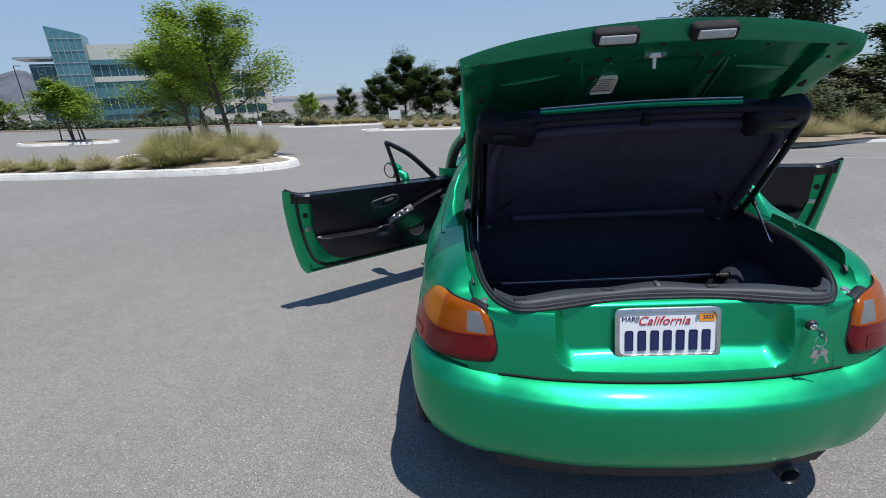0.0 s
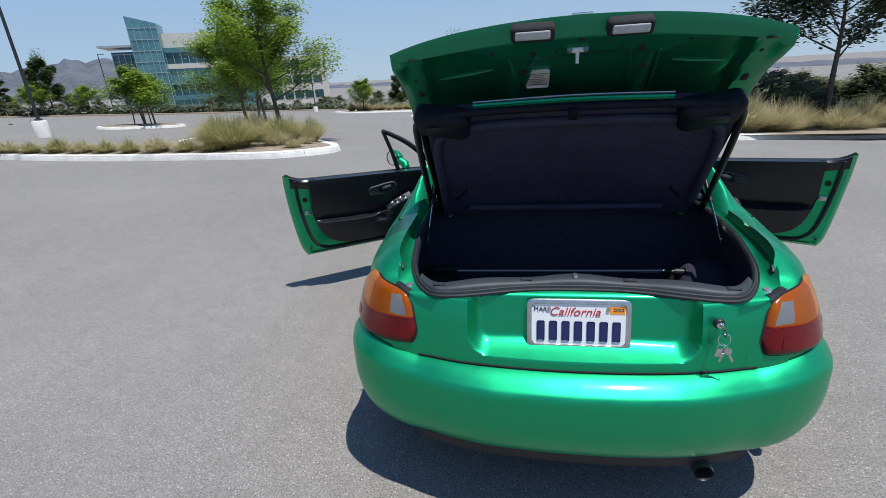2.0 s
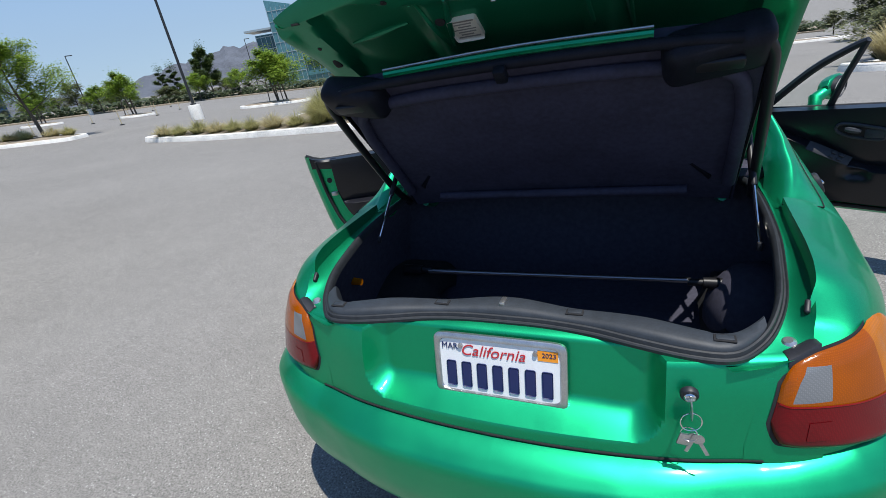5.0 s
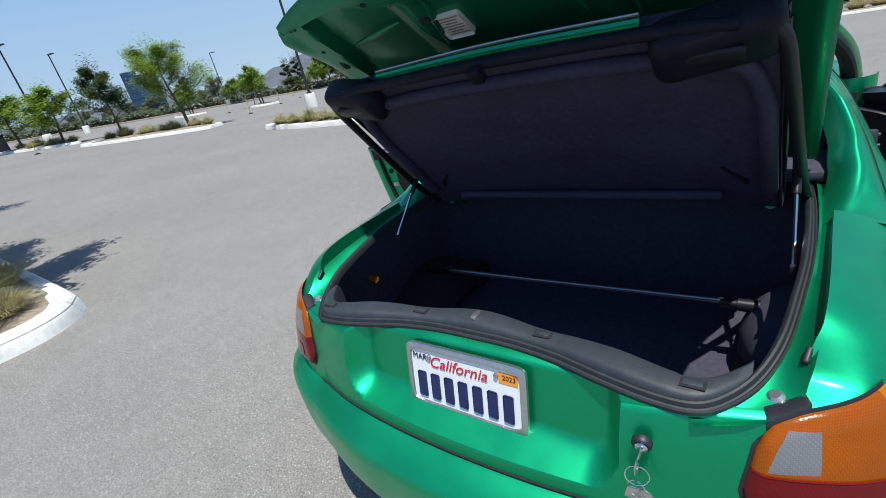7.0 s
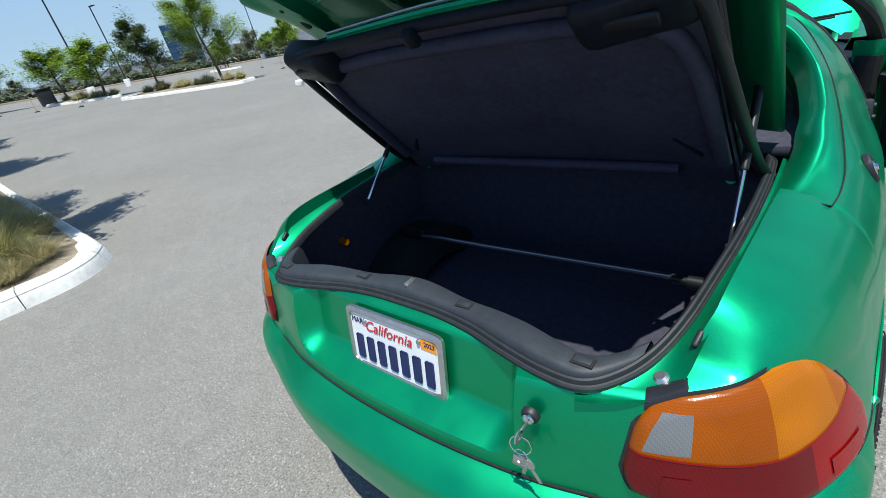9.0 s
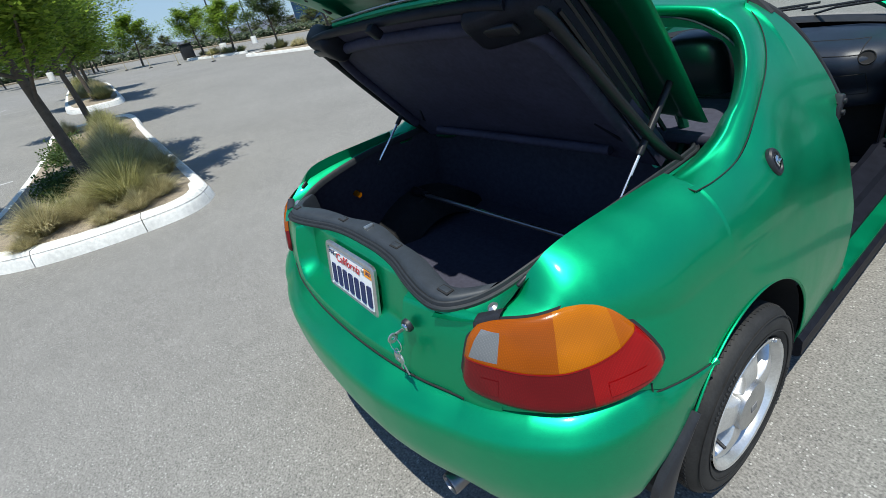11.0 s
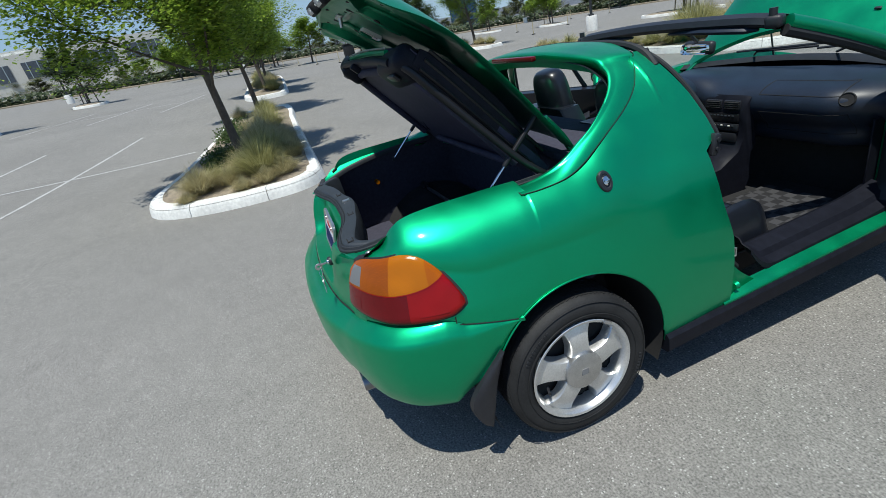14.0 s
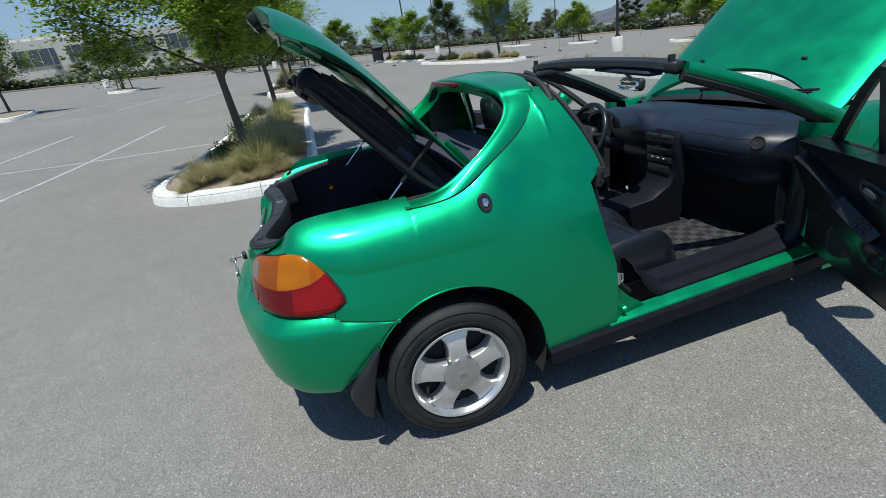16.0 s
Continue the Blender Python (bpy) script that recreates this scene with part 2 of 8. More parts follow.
def leaf_material(name, base, light):
    m = bpy.data.materials.new(name)
    m.use_nodes = True
    n, l = m.node_tree.nodes, m.node_tree.links
    b = n["Principled BSDF"]
    g = n.new("ShaderNodeNewGeometry")
    r = n.new("ShaderNodeValToRGB")
    r.color_ramp.elements[0].color, r.color_ramp.elements[1].color = (*base, 1), (*light, 1)
    l.new(g.outputs["Random Per Island"], r.inputs[0])
    l.new(r.outputs[0], b.inputs["Base Color"])
    b.inputs["Roughness"].default_value = 0.55
    b.inputs["Specular IOR Level"].default_value = 0.3
    t = n.new("ShaderNodeBsdfTranslucent")
    l.new(r.outputs[0], t.inputs[0])
    mix = n.new("ShaderNodeMixShader")
    mix.inputs[0].default_value = 0.45
    l.new(b.outputs[0], mix.inputs[1])
    l.new(t.outputs[0], mix.inputs[2])
    l.new(mix.outputs[0], n["Material Output"].inputs[0])
    return m


LEAF = leaf_material("bright_leaves", (0.085, 0.17, 0.02), (0.34, 0.46, 0.06))
LEAF_DARK = leaf_material("dark_leaves", (0.035, 0.07, 0.018), (0.11, 0.16, 0.045))
LEAF_GREY = leaf_material("grey_green_leaves", (0.05, 0.075, 0.04), (0.14, 0.17, 0.1))
LEAF_OLIVE = leaf_material("olive_leaves", (0.1, 0.12, 0.055), (0.23, 0.25, 0.12))
GRASS = leaf_material("dry_grass", (0.3, 0.26, 0.13), (0.6, 0.54, 0.32))
GRASS_GREEN = leaf_material("green_grass", (0.22, 0.22, 0.08), (0.5, 0.47, 0.22))


# ---- mesh helpers ----
def part(name, bm, mat, parent=None, label="", smooth=True):
    """Link a bmesh as one mesh object under a thing or a part."""
    me = bpy.data.meshes.new(name)
    bm.normal_update()
    bm.to_mesh(me)
    bm.free()
    for m in (mat if isinstance(mat, (list, tuple)) else [mat]):
        me.materials.append(m)
    if smooth:
        me.polygons.foreach_set("use_smooth", [True] * len(me.polygons))
        me.set_sharp_from_angle(angle=radians(38))
    ob = new(name, me)
    if parent is not None:
        ob.parent = parent
    if label:
        tagged(ob, label)
    return ob


def thing(name, label, category, m=None, group="", kind=""):
    ob = new(name)
    ob.empty_display_size = 0.1
    if m is not None:
        ob.matrix_basis = m
    return tagged(ob, label, category, group, kind)


def curve(table, u):
    """Catmull-Rom through the rows of table, u from 0 to 1."""
    n = len(table) - 1
    f = min(max(u, 0.0), 1.0) * n
    i = min(int(f), n - 1)
    t = f - i
    p = [table[min(max(k, 0), n)] for k in (i - 1, i, i + 1, i + 2)]
    return tuple(0.5 * (2 * b + (c - a) * t + (2 * a - 5 * b + 4 * c - d) * t * t + (3 * b - a - 3 * c + d) * t ** 3) for a, b, c, d in zip(*p))


def ramp_at(table, x):
    """Piecewise linear y at x."""
    return float(np.interp(x, [r[0] for r in table], [r[1] for r in table]))


def smooth_at(table, x):
    """Smoothed piecewise y at x (monotone pieces)."""
    xs = [r[0] for r in table]
    x = min(max(x, xs[0]), xs[-1])
    i = max(0, min(len(xs) - 2, int(np.searchsorted(xs, x)) - 1))
    w = xs[i + 1] - xs[i]
    t = (x - xs[i]) / w

    def slope(k):
        if k in (0, len(xs) - 1):
            return 0.0 if len(xs) < 3 else (table[min(k + 1, len(xs) - 1)][1] - table[max(k - 1, 0)][1]) / (xs[min(k + 1, len(xs) - 1)] - xs[max(k - 1, 0)])
        a = (table[k][1] - table[k - 1][1]) / (xs[k] - xs[k - 1])
        b = (table[k + 1][1] - table[k][1]) / (xs[k + 1] - xs[k])
        return 0.0 if a * b <= 0 else 2 * a * b / (a + b)
    a, b = table[i][1], table[i + 1][1]
    return (1 + 2 * t) * (1 - t) ** 2 * a + t * (1 - t) ** 2 * w * slope(i) + t * t * (3 - 2 * t) * b + t * t * (t - 1) * w * slope(i + 1)


def grid(bm, rows, closed=False, flip=False):
    """Faces over a grid of points; closed joins each row's end to its start."""
    vs = [[bm.verts.new(p) for p in r] for r in rows]
    n = len(vs[0])
    for a, b in zip(vs, vs[1:]):
        for i in range(n if closed else n - 1):
            j = (i + 1) % n
            q = (a[i], a[j], b[j], b[i])
            try:
                bm.faces.new(q[::-1] if flip else q)
            except ValueError:
                pass
    return vs


def thick(bm, t):
    """Give an open sheet a thickness t along its normals, behind it."""
    bm.normal_update()
    bmesh.ops.solidify(bm, geom=bm.faces[:], thickness=t)


def skin(bm, t):
    """Give an open sheet an inner face t behind it, by its point normals, and close the rim."""
    bm.normal_update()
    faces, rim = bm.faces[:], [e for e in bm.edges if e.is_boundary]
    back = {v: bm.verts.new(v.co - v.normal * t) for v in bm.verts[:]}
    for f in faces:
        bm.faces.new([back[v] for v in reversed(f.verts)])
    for e in rim:
        a, b = (lp.vert for lp in (e.link_loops[0], e.link_loops[0].link_loop_next))
        bm.faces.new((b, a, back[a], back[b]))


def clean(bm, d=0.0004):
    bmesh.ops.remove_doubles(bm, verts=bm.verts[:], dist=d)
    bmesh.ops.dissolve_degenerate(bm, edges=bm.edges[:], dist=d / 2)


def tube(bm, pts, r, n=10, caps=True, flat=1.0):
    """A round bar along pts; r a number or one per point."""
    pts = [Vector(p) for p in pts]
    rows = []
    up = Vector((0, 0, 1))
    for i, p in enumerate(pts):
        d = (pts[min(i + 1, len(pts) - 1)] - pts[max(i - 1, 0)]).normalized()
        if abs(d.dot(up)) > 0.98:
            up = Vector((0, 1, 0)) if abs(d.y) < 0.9 else Vector((1, 0, 0))
        s = d.cross(up).normalized()
        w = s.cross(d)
        up = w
        rr = r[i] if isinstance(r, (list, tuple)) else r
        rows.append([p + s * math.cos(a) * rr + w * math.sin(a) * rr * flat for a in [2 * math.pi * k / n for k in range(n)]])
    vs = grid(bm, rows, closed=True)
    if caps:
        bm.faces.new(vs[0])
        bm.faces.new(vs[-1][::-1])
    return bm


def block(bm, size, m=None, bevel=0.0, seg=2):
    """A box of that size about its middle, its edges rounded."""
    made = bmesh.ops.create_cube(bm, size=1.0, matrix=(m if m is not None else Matrix()) @ Matrix.Diagonal((*size, 1)))
    if bevel:
        es = {e for v in made["verts"] for e in v.link_edges}
        bmesh.ops.bevel(bm, geom=list(es), offset=bevel, segments=seg, affect="EDGES", profile=0.5)
    return bm


def disc(bm, r, depth, m, n=24, r2=None):
    bmesh.ops.create_cone(bm, cap_ends=True, segments=n, radius1=r, radius2=r if r2 is None else r2, depth=depth, matrix=m)
    return bm


def lathe(bm, prof, m, n=40, closed=False):
    """Turn profile rows (radius, height) about the local z of m."""
    rows = [[m @ Vector((r * math.cos(a), r * math.sin(a), h)) for a in [2 * math.pi * k / n for k in range(n)]] for r, h in prof]
    grid(bm, rows + ([rows[0]] if closed else []), closed=True)
    return bm


def mirrored(bm):
    """Add the mirror image across x = 0."""
    geo = bmesh.ops.duplicate(bm, geom=bm.verts[:] + bm.edges[:] + bm.faces[:])["geom"]
    for v in [g for g in geo if isinstance(g, bmesh.types.BMVert)]:
        v.co.x = -v.co.x
    bmesh.ops.reverse_faces(bm, faces=[g for g in geo if isinstance(g, bmesh.types.BMFace)])
    return bm


def flipx(bm):
    for v in bm.verts:
        v.co.x = -v.co.x
    bmesh.ops.reverse_faces(bm, faces=bm.faces[:])
    return bm


# ---- the car: a small open two-seater, its rear at y = 0, heading to +y ----
HUB_Y, HUB_Z, FRONT_Y, ARCH = 0.605, 0.27, 2.895, 0.344
ARCH_Y = HUB_Y + 0.012
car = thing("car", "metallic green targa sports car with boot, bonnet and doors open", "car")

PLAN = [(0, -0.105), (0.13, -0.102), (0.26, -0.092), (0.38, -0.075), (0.484, -0.049), (0.577, -0.028), (0.656, 0.009), (0.722, 0.065), (0.766, 0.142), (0.792, 0.232),
        (0.804, 0.339), (0.806, 0.46), (0.811, 0.6), (0.813, 0.75), (0.812, 0.9), (0.81, 1.03), (0.806, 1.15), (0.802, 1.275)]
U_LAMP_IN, U_LAMP_OUT = 4.25 / 17, 9.3 / 17


def plan(u):
    """Place and outward direction on the body's outline, u from the middle of the tail (0) to the door edge (1)."""
    a, b = curve(PLAN, u - 0.004), curve(PLAN, u + 0.004)
    p = curve(PLAN, u)
    t = Vector((b[0] - a[0], b[1] - a[1])).normalized()
    if u < 0.03:
        t = t.lerp(Vector((1, 0)), 1 - u / 0.03).normalized()
    return p[0], p[1], t.y, -t.x


UP_OFF = [(0.19, -0.012), (0.3, 0.008), (0.45, 0.012), (0.56, 0.006), (0.61, 0.0), (0.68, -0.012), (0.74, -0.024), (0.79, -0.041), (0.83, -0.058), (0.868, -0.078), (0.905, -0.095), (0.965, -0.124), (1.03, -0.158), (1.09, -0.198), (1.14, -0.245), (1.182, -0.31), (1.21, -0.4)]
BUMP_OFF = [(0.27, -0.07), (0.285, -0.012), (0.3, 0.018), (0.33, 0.042), (0.38, 0.064), (0.44, 0.076), (0.49, 0.079), (0.535, 0.08), (0.55, 0.0775), (0.561, 0.0715), (0.573, 0.057), (0.586, 0.038), (0.598, 0.014), (0.606, -0.012)]


def outside(u, z, extra=0.0):
    x, y, nx, ny = plan(u)
    corner = ramp_at([(-0.05, 0), (0.09, 1), (0.25, 1), (0.55, 0)], y)
    d = smooth_at(UP_OFF, z) + extra - 0.02 * corner * ramp_at([(0.63, 0), (0.8, 1), (0.9, 1.2)], z)
    return Vector((x + nx * d, y + ny * d, z))


def cut_arch(bm, yc):
    """Open a round wheel arch in a side panel."""
    inside = set()
    for v in bm.verts:
        dy, dz = v.co.y - yc, v.co.z - HUB_Z
        r = math.hypot(dy, dz)
        if r < ARCH and v.co.z > -1:
            if dz < 0:
                dy, dz = dy, 0.0
                r = abs(dy) + 1e-6
                v.co.y = yc + dy / r * ARCH
            else:
                v.co.y, v.co.z = yc + dy / r * ARCH, HUB_Z + dz / r * ARCH
            inside.add(v)
    bmesh.ops.delete(bm, geom=[f for f in bm.faces if all(v in inside for v in f.verts)], context="FACES")
    bmesh.ops.delete(bm, geom=[v for v in bm.verts if not v.link_faces], context="VERTS")
    clean(bm)


PLAN_Y = [curve(PLAN, k / 800)[1] for k in range(801)]


def along(y):
    """The outline's parameter at y, forward of the tail's middle."""
    return float(np.interp(y, PLAN_Y, [k / 800 for k in range(801)]))


# crest of the arch behind the seats, and the seam between it and the side panel
CREST = [(0.610, 0.536, 0.897), (0.622, 0.585, 0.9), (0.645, 0.66, 0.925), (0.655, 0.72, 0.957), (0.65, 0.77, 0.988), (0.646, 0.823, 1.02), (0.622, 0.893, 1.075), (0.59, 0.94, 1.115), (0.555, 0.965, 1.15), (0.515, 0.972, 1.172), (0.45, 0.967, 1.2), (0.21, 0.942, 1.228), (0, 0.935, 1.234)]
SEAM = [(0.699, 0.536, 0.891), (0.706, 0.6, 0.891), (0.707, 0.688, 0.899), (0.699, 0.754, 0.92), (0.687, 0.813, 0.951), (0.671, 0.877, 0.987), (0.643, 0.967, 1.036), (0.609, 1.036, 1.083), (0.571, 1.077, 1.13), (0.53, 1.103, 1.165), (0.505, 1.118, 1.188), (0.3, 1.166, 1.222), (0, 1.166, 1.234)]
SEAM_LINE = [curve(SEAM, 10 / 12 * k / 60) for k in range(61)]
FRONT_EDGE = [(1.118, 1.188), (1.168, 1.182), (1.188, 1.14), (1.206, 1.09), (1.228, 1.03), (1.252, 0.943), (1.268, 0.874), (1.28, 0.868)]
# how far the door edge swings back or forward with height
EDGE_SWING = [(0.2, 0.0), (0.27, 0.0), (0.4, 0.003), (0.533, -0.003), (0.65, -0.035), (0.75, -0.05), (0.845, -0.056), (0.862, -0.03), (0.876, 0.012), (0.943, 0.016), (1.03, 0.01), (1.15, 0.0)]
FRONT_Y_AT = [(0.19, 1.27), (0.27, 1.272), (0.4, 1.275), (0.533, 1.27), (0.65, 1.238), (0.75, 1.223), (0.845, 1.218), (0.862, 1.243), (0.876, 1.28), (0.943, 1.265), (1.03, 1.235), (1.09, 1.211), (1.14, 1.19), (1.182, 1.168)]


def arch_z(y, yc):
    return HUB_Z + math.sqrt(max(0.0, ARCH ** 2 - (y - yc) ** 2))


LAMP_LOW = [(0.0, 0.69), (0.02, 0.668), (0.06, 0.645), (0.2, 0.638), (0.38, 0.632), (0.5, 0.629), (0.65, 0.629), (0.8, 0.63), (0.9, 0.633), (0.945, 0.641), (0.98, 0.652), (1.0, 0.66)]


def bumper_seam(y):
    return ramp_at([(0.0, 0.605), (0.215, 0.603), (0.427, 0.548)], y)


def bumper_top(u):
    """Upper edge of the bumper: level across the tail, hugging the lamp, then falling to the wheel arch."""
    a = (u - U_LAMP_IN) / (U_LAMP_OUT - U_LAMP_IN)
    y = plan(u)[1]
    w = ramp_at([(0.0, 0), (0.35, 1), (0.85, 1), (0.965, 0)], a)
    base = 0.605 if a < 0.5 else bumper_seam(y)
    return base * (1 - w) + 0.624 * w


def quarter():
    """Rear side panel from the tail lamp to the door, rolled over to the boot, reaching up to the arch's seam."""
    bm = bmesh.new()
    rows = []
    u0, u1 = 5.0 / 17, along(0.427)
    us = [u0 + (u1 - u0) * k / 36 for k in range(36)]
    us += [along(ARCH_Y - ARCH * math.cos(math.acos((ARCH_Y - 0.427) / ARCH) + (math.pi - math.acos((ARCH_Y - 0.427) / ARCH)) * k / 60)) for k in range(60)]
    us += [along(0.534), along(0.538)]
    us += [along(y) for y in (0.9615, 0.975, 0.99, 1.02, 1.05, 1.08, 1.1)] + [along(1.1 + 0.174 * k / 34) for k in range(1, 35)] + [1.0]
    us = [u for u, v in zip(sorted(us), [-1] + sorted(us)) if u - v > 4e-4]
    sx, sy, sz = [p[0] for p in SEAM_LINE], [p[1] for p in SEAM_LINE], [p[2] for p in SEAM_LINE]
    for u in us:
        x, y, nx, ny = plan(u)
        if y < 0.427:
            low = bumper_top(u) + 0.001
        elif y < ARCH_Y + ARCH:
            low = arch_z(y, ARCH_Y)
        else:
            low = 0.19
        over = 1.0 - ramp_at([(0.62, 0), (1.0, 1)], y)
        over = over * over * (3 - 2 * over)
        if y < 0.536:
            ex = smooth_at([(-0.03, 0.56), (0.03, 0.581), (0.062, 0.585), (0.107, 0.598), (0.25, 0.606), (0.44, 0.612), (0.536, 0.616)], y)
            zt = smooth_at([(-0.03, 0.808), (0.03, 0.83), (0.062, 0.861), (0.095, 0.887), (0.13, 0.902), (0.19, 0.911), (0.29, 0.915), (0.44, 0.915), (0.536, 0.9135)], y)
        elif y < 1.118:
            ex, zt = float(np.interp(y, sy, sx)), float(np.interp(y, sy, sz))
        else:
            zt = ramp_at(FRONT_EDGE, y)
            ex = outside(u, zt).x
        z0 = min(zt - 0.015, smooth_at([(0.04, 0.812), (0.12, 0.79), (0.2, 0.766), (0.36, 0.73), (0.6, 0.73)], y))
        row = [outside(u, low + (z0 - low) * (k / 16)) for k in range(17)]
        e = row[-1]
        shift = outside(u, zt).x - ex
        start = max(z0, zt - 0.2)
        vx = ex - 0.16 * ramp_at([(0.12, 1.0), (0.5, 0.06)], y) if y < 0.536 else min(0.616, ex - 0.01)
        end = math.acos(min(1.0, max(0.0, (ex - vx) / (e.x - vx))))
        vz = z0 + (zt - z0) / math.sin(end)
        for k in range(1, 29):
            knee = end if y > 0.536 else min(1.07, 0.75 * end)
            th = knee * min(1.0, k / 22) + (end - knee) * max(0, k - 22) / 6
            roll = Vector((vx + (e.x - vx) * math.cos(th), e.y + 0.02 * math.sin(th), z0 + (vz - z0) * math.sin(th)))
            z = z0 + (zt - z0) * min(1.0, k / 22)
            flat = outside(u, z)
            flat.x -= shift * max(0.0, (z - start) / (zt - start)) ** 2.5
            row.append(flat.lerp(roll, over))
        f = row[-1]
        row.append(f + Vector((-0.003, 0, -0.034)) if y < 0.536 else f + Vector((-0.003, 0, -0.016)) if y < 1.118 else f + Vector((-0.02, -0.004, -0.004)))
        w = ramp_at([(1.08, 0), (1.275, 1)], y)
        for p in row:
            p.y += w * ramp_at(EDGE_SWING, p.z)
        rows.append(row)
    grid(bm, rows, flip=True)
    clean(bm)
    skin(bm, 0.005)
    return bm


def bumper():
    bm = bmesh.new()
    rows = []
    end = along(0.427)
    for i in range(131):
        u = i / 130 * end
        x, y, nx, ny = plan(u)
        fade = 1 - 0.86 * smooth_at([(0.06, 0.0), (0.2, 0.45), (0.34, 1.0)], y) if y > 0.06 else 1.0
        fade *= ramp_at([(0.12, 1.0), (0.3, 0.66), (0.6, 0.6)], u)
        lift = 0.026 * smooth_at([(0.3, 0.0), (0.6, 0.4), (0.8, 1.0)], x)
        lo = 0.27 + lift
        if y > 0.17:
            lo = max(lo, 0.329 + (y - 0.204) * 1.118)
        if y > 0.331:
            lo = arch_z(y, ARCH_Y)
        hi = bumper_top(u) - 0.001
        row = []
        for k in range(41):
            step = 0.8 * k / 20 if k < 20 else 0.8 + 0.2 * (k - 20) / 20
            z = 0.27 + (0.606 - 0.27) * step
            d = smooth_at(BUMP_OFF, z)
            zz = lo + (hi - lo) * step
            base = smooth_at(UP_OFF, zz)
            flat = ramp_at([(0.1, 0), (0.25, 1)], y)
            d = d * fade + base * (1 - fade) if d > 0 else d * (1 - flat) + base * flat
            row.append(Vector((x + nx * d, y + ny * d, zz)))
        rows.append(row)
    grid(bm, rows, flip=True)
    mirrored(bm)
    skin(bm, 0.006)
    return bm


def recess(x, z):
    """How far the number-plate niche is sunk at x, z: a crisp rounded outline, easing to its flat floor."""
    hx, zc, hz, r = 0.342 - 0.1 * max(0.0, 0.71 - z), 0.746, 0.112, 0.06
    qx, qz = abs(x) - hx + r, abs(z - zc) - hz + r
    d = -(math.hypot(max(qx, 0.0), max(qz, 0.0)) + min(max(qx, qz), 0.0) - r)
    t = min(1.0, max(0.0, d / 0.042))
    return 1 - (1 - t) ** 1.9


def tail_panel():
    bm = bmesh.new()
    rows = []
    for i in range(181):
        x = -0.56 + 1.12 * i / 180
        u = abs(x)
        row = []
        for k in range(41):
            z = 0.606 + (0.797 - 0.606) * k / 40
            uu = np.interp(u, [p[0] for p in PLAN[:7]], [j / 17 for j in range(7)])
            p = outside(float(uu), z)
            flat_y = ramp_at([(0.6, -0.03), (0.643, -0.022), (0.8, 0.012)], z)
            m = recess(x, z)
            row.append(Vector((x, p.y * (1 - m) + flat_y * m, z)))
        e = row[-1]
        row.append(Vector((x, e.y + 0.006, 0.803)))
        row.append(Vector((x, max(e.y + 0.02, 0.018 + 0.02 * (1 - (x / 0.5) ** 2)), 0.806)))
        rows.append(row)
    grid(bm, rows, flip=True)
    thick(bm, 0.004)
    return bm


def sail_hoop():
    """Rounded arch behind the seats: buttress strips on both sides and the bar over the top."""
    bm = bmesh.new()
    rows = []
    n = 60
    for i in range(-n, n + 1):
        a = 1 - abs(i) / n
        r, f = Vector(curve(CREST, a)), Vector(curve(SEAM, a))
        s = 1 if i > 0 else -1
        inner = r + Vector((-0.03 * min(1.0, a * 5) * (1 - a) - 0.013, 0.03 + 0.015 * a, -0.022 - 0.022 * a))
        past = r.lerp(f, 0.3)
        row = [inner + Vector((-0.012, 0.012, -0.02)), inner]
        for k in range(1, 9):
            t = k / 8
            row.append(inner * (1 - t) ** 2 + (r + Vector((0.006 * (1 - a), -0.006, 0.004))) * 2 * t * (1 - t) + past * t * t)
        for k in range(1, 9):
            t = k / 8
            p = past.lerp(f, t)
            p.z += 0.004 * 4 * t * (1 - t)
            p.x += 0.004 * 4 * t * (1 - t) * (1 - a)
            row.append(p)
        row.append(f + Vector((-0.004, 0.0, -0.012)) if a < 0.8 else f + Vector((0, -0.006, -0.034)))
        rows.append([Vector((q.x * s, q.y, q.z)) for q in row])
    grid(bm, rows)
    bm.normal_update()
    if sum(f.normal.z * f.calc_area() for f in bm.faces) < 0:
        bmesh.ops.reverse_faces(bm, faces=bm.faces[:])
    return bm


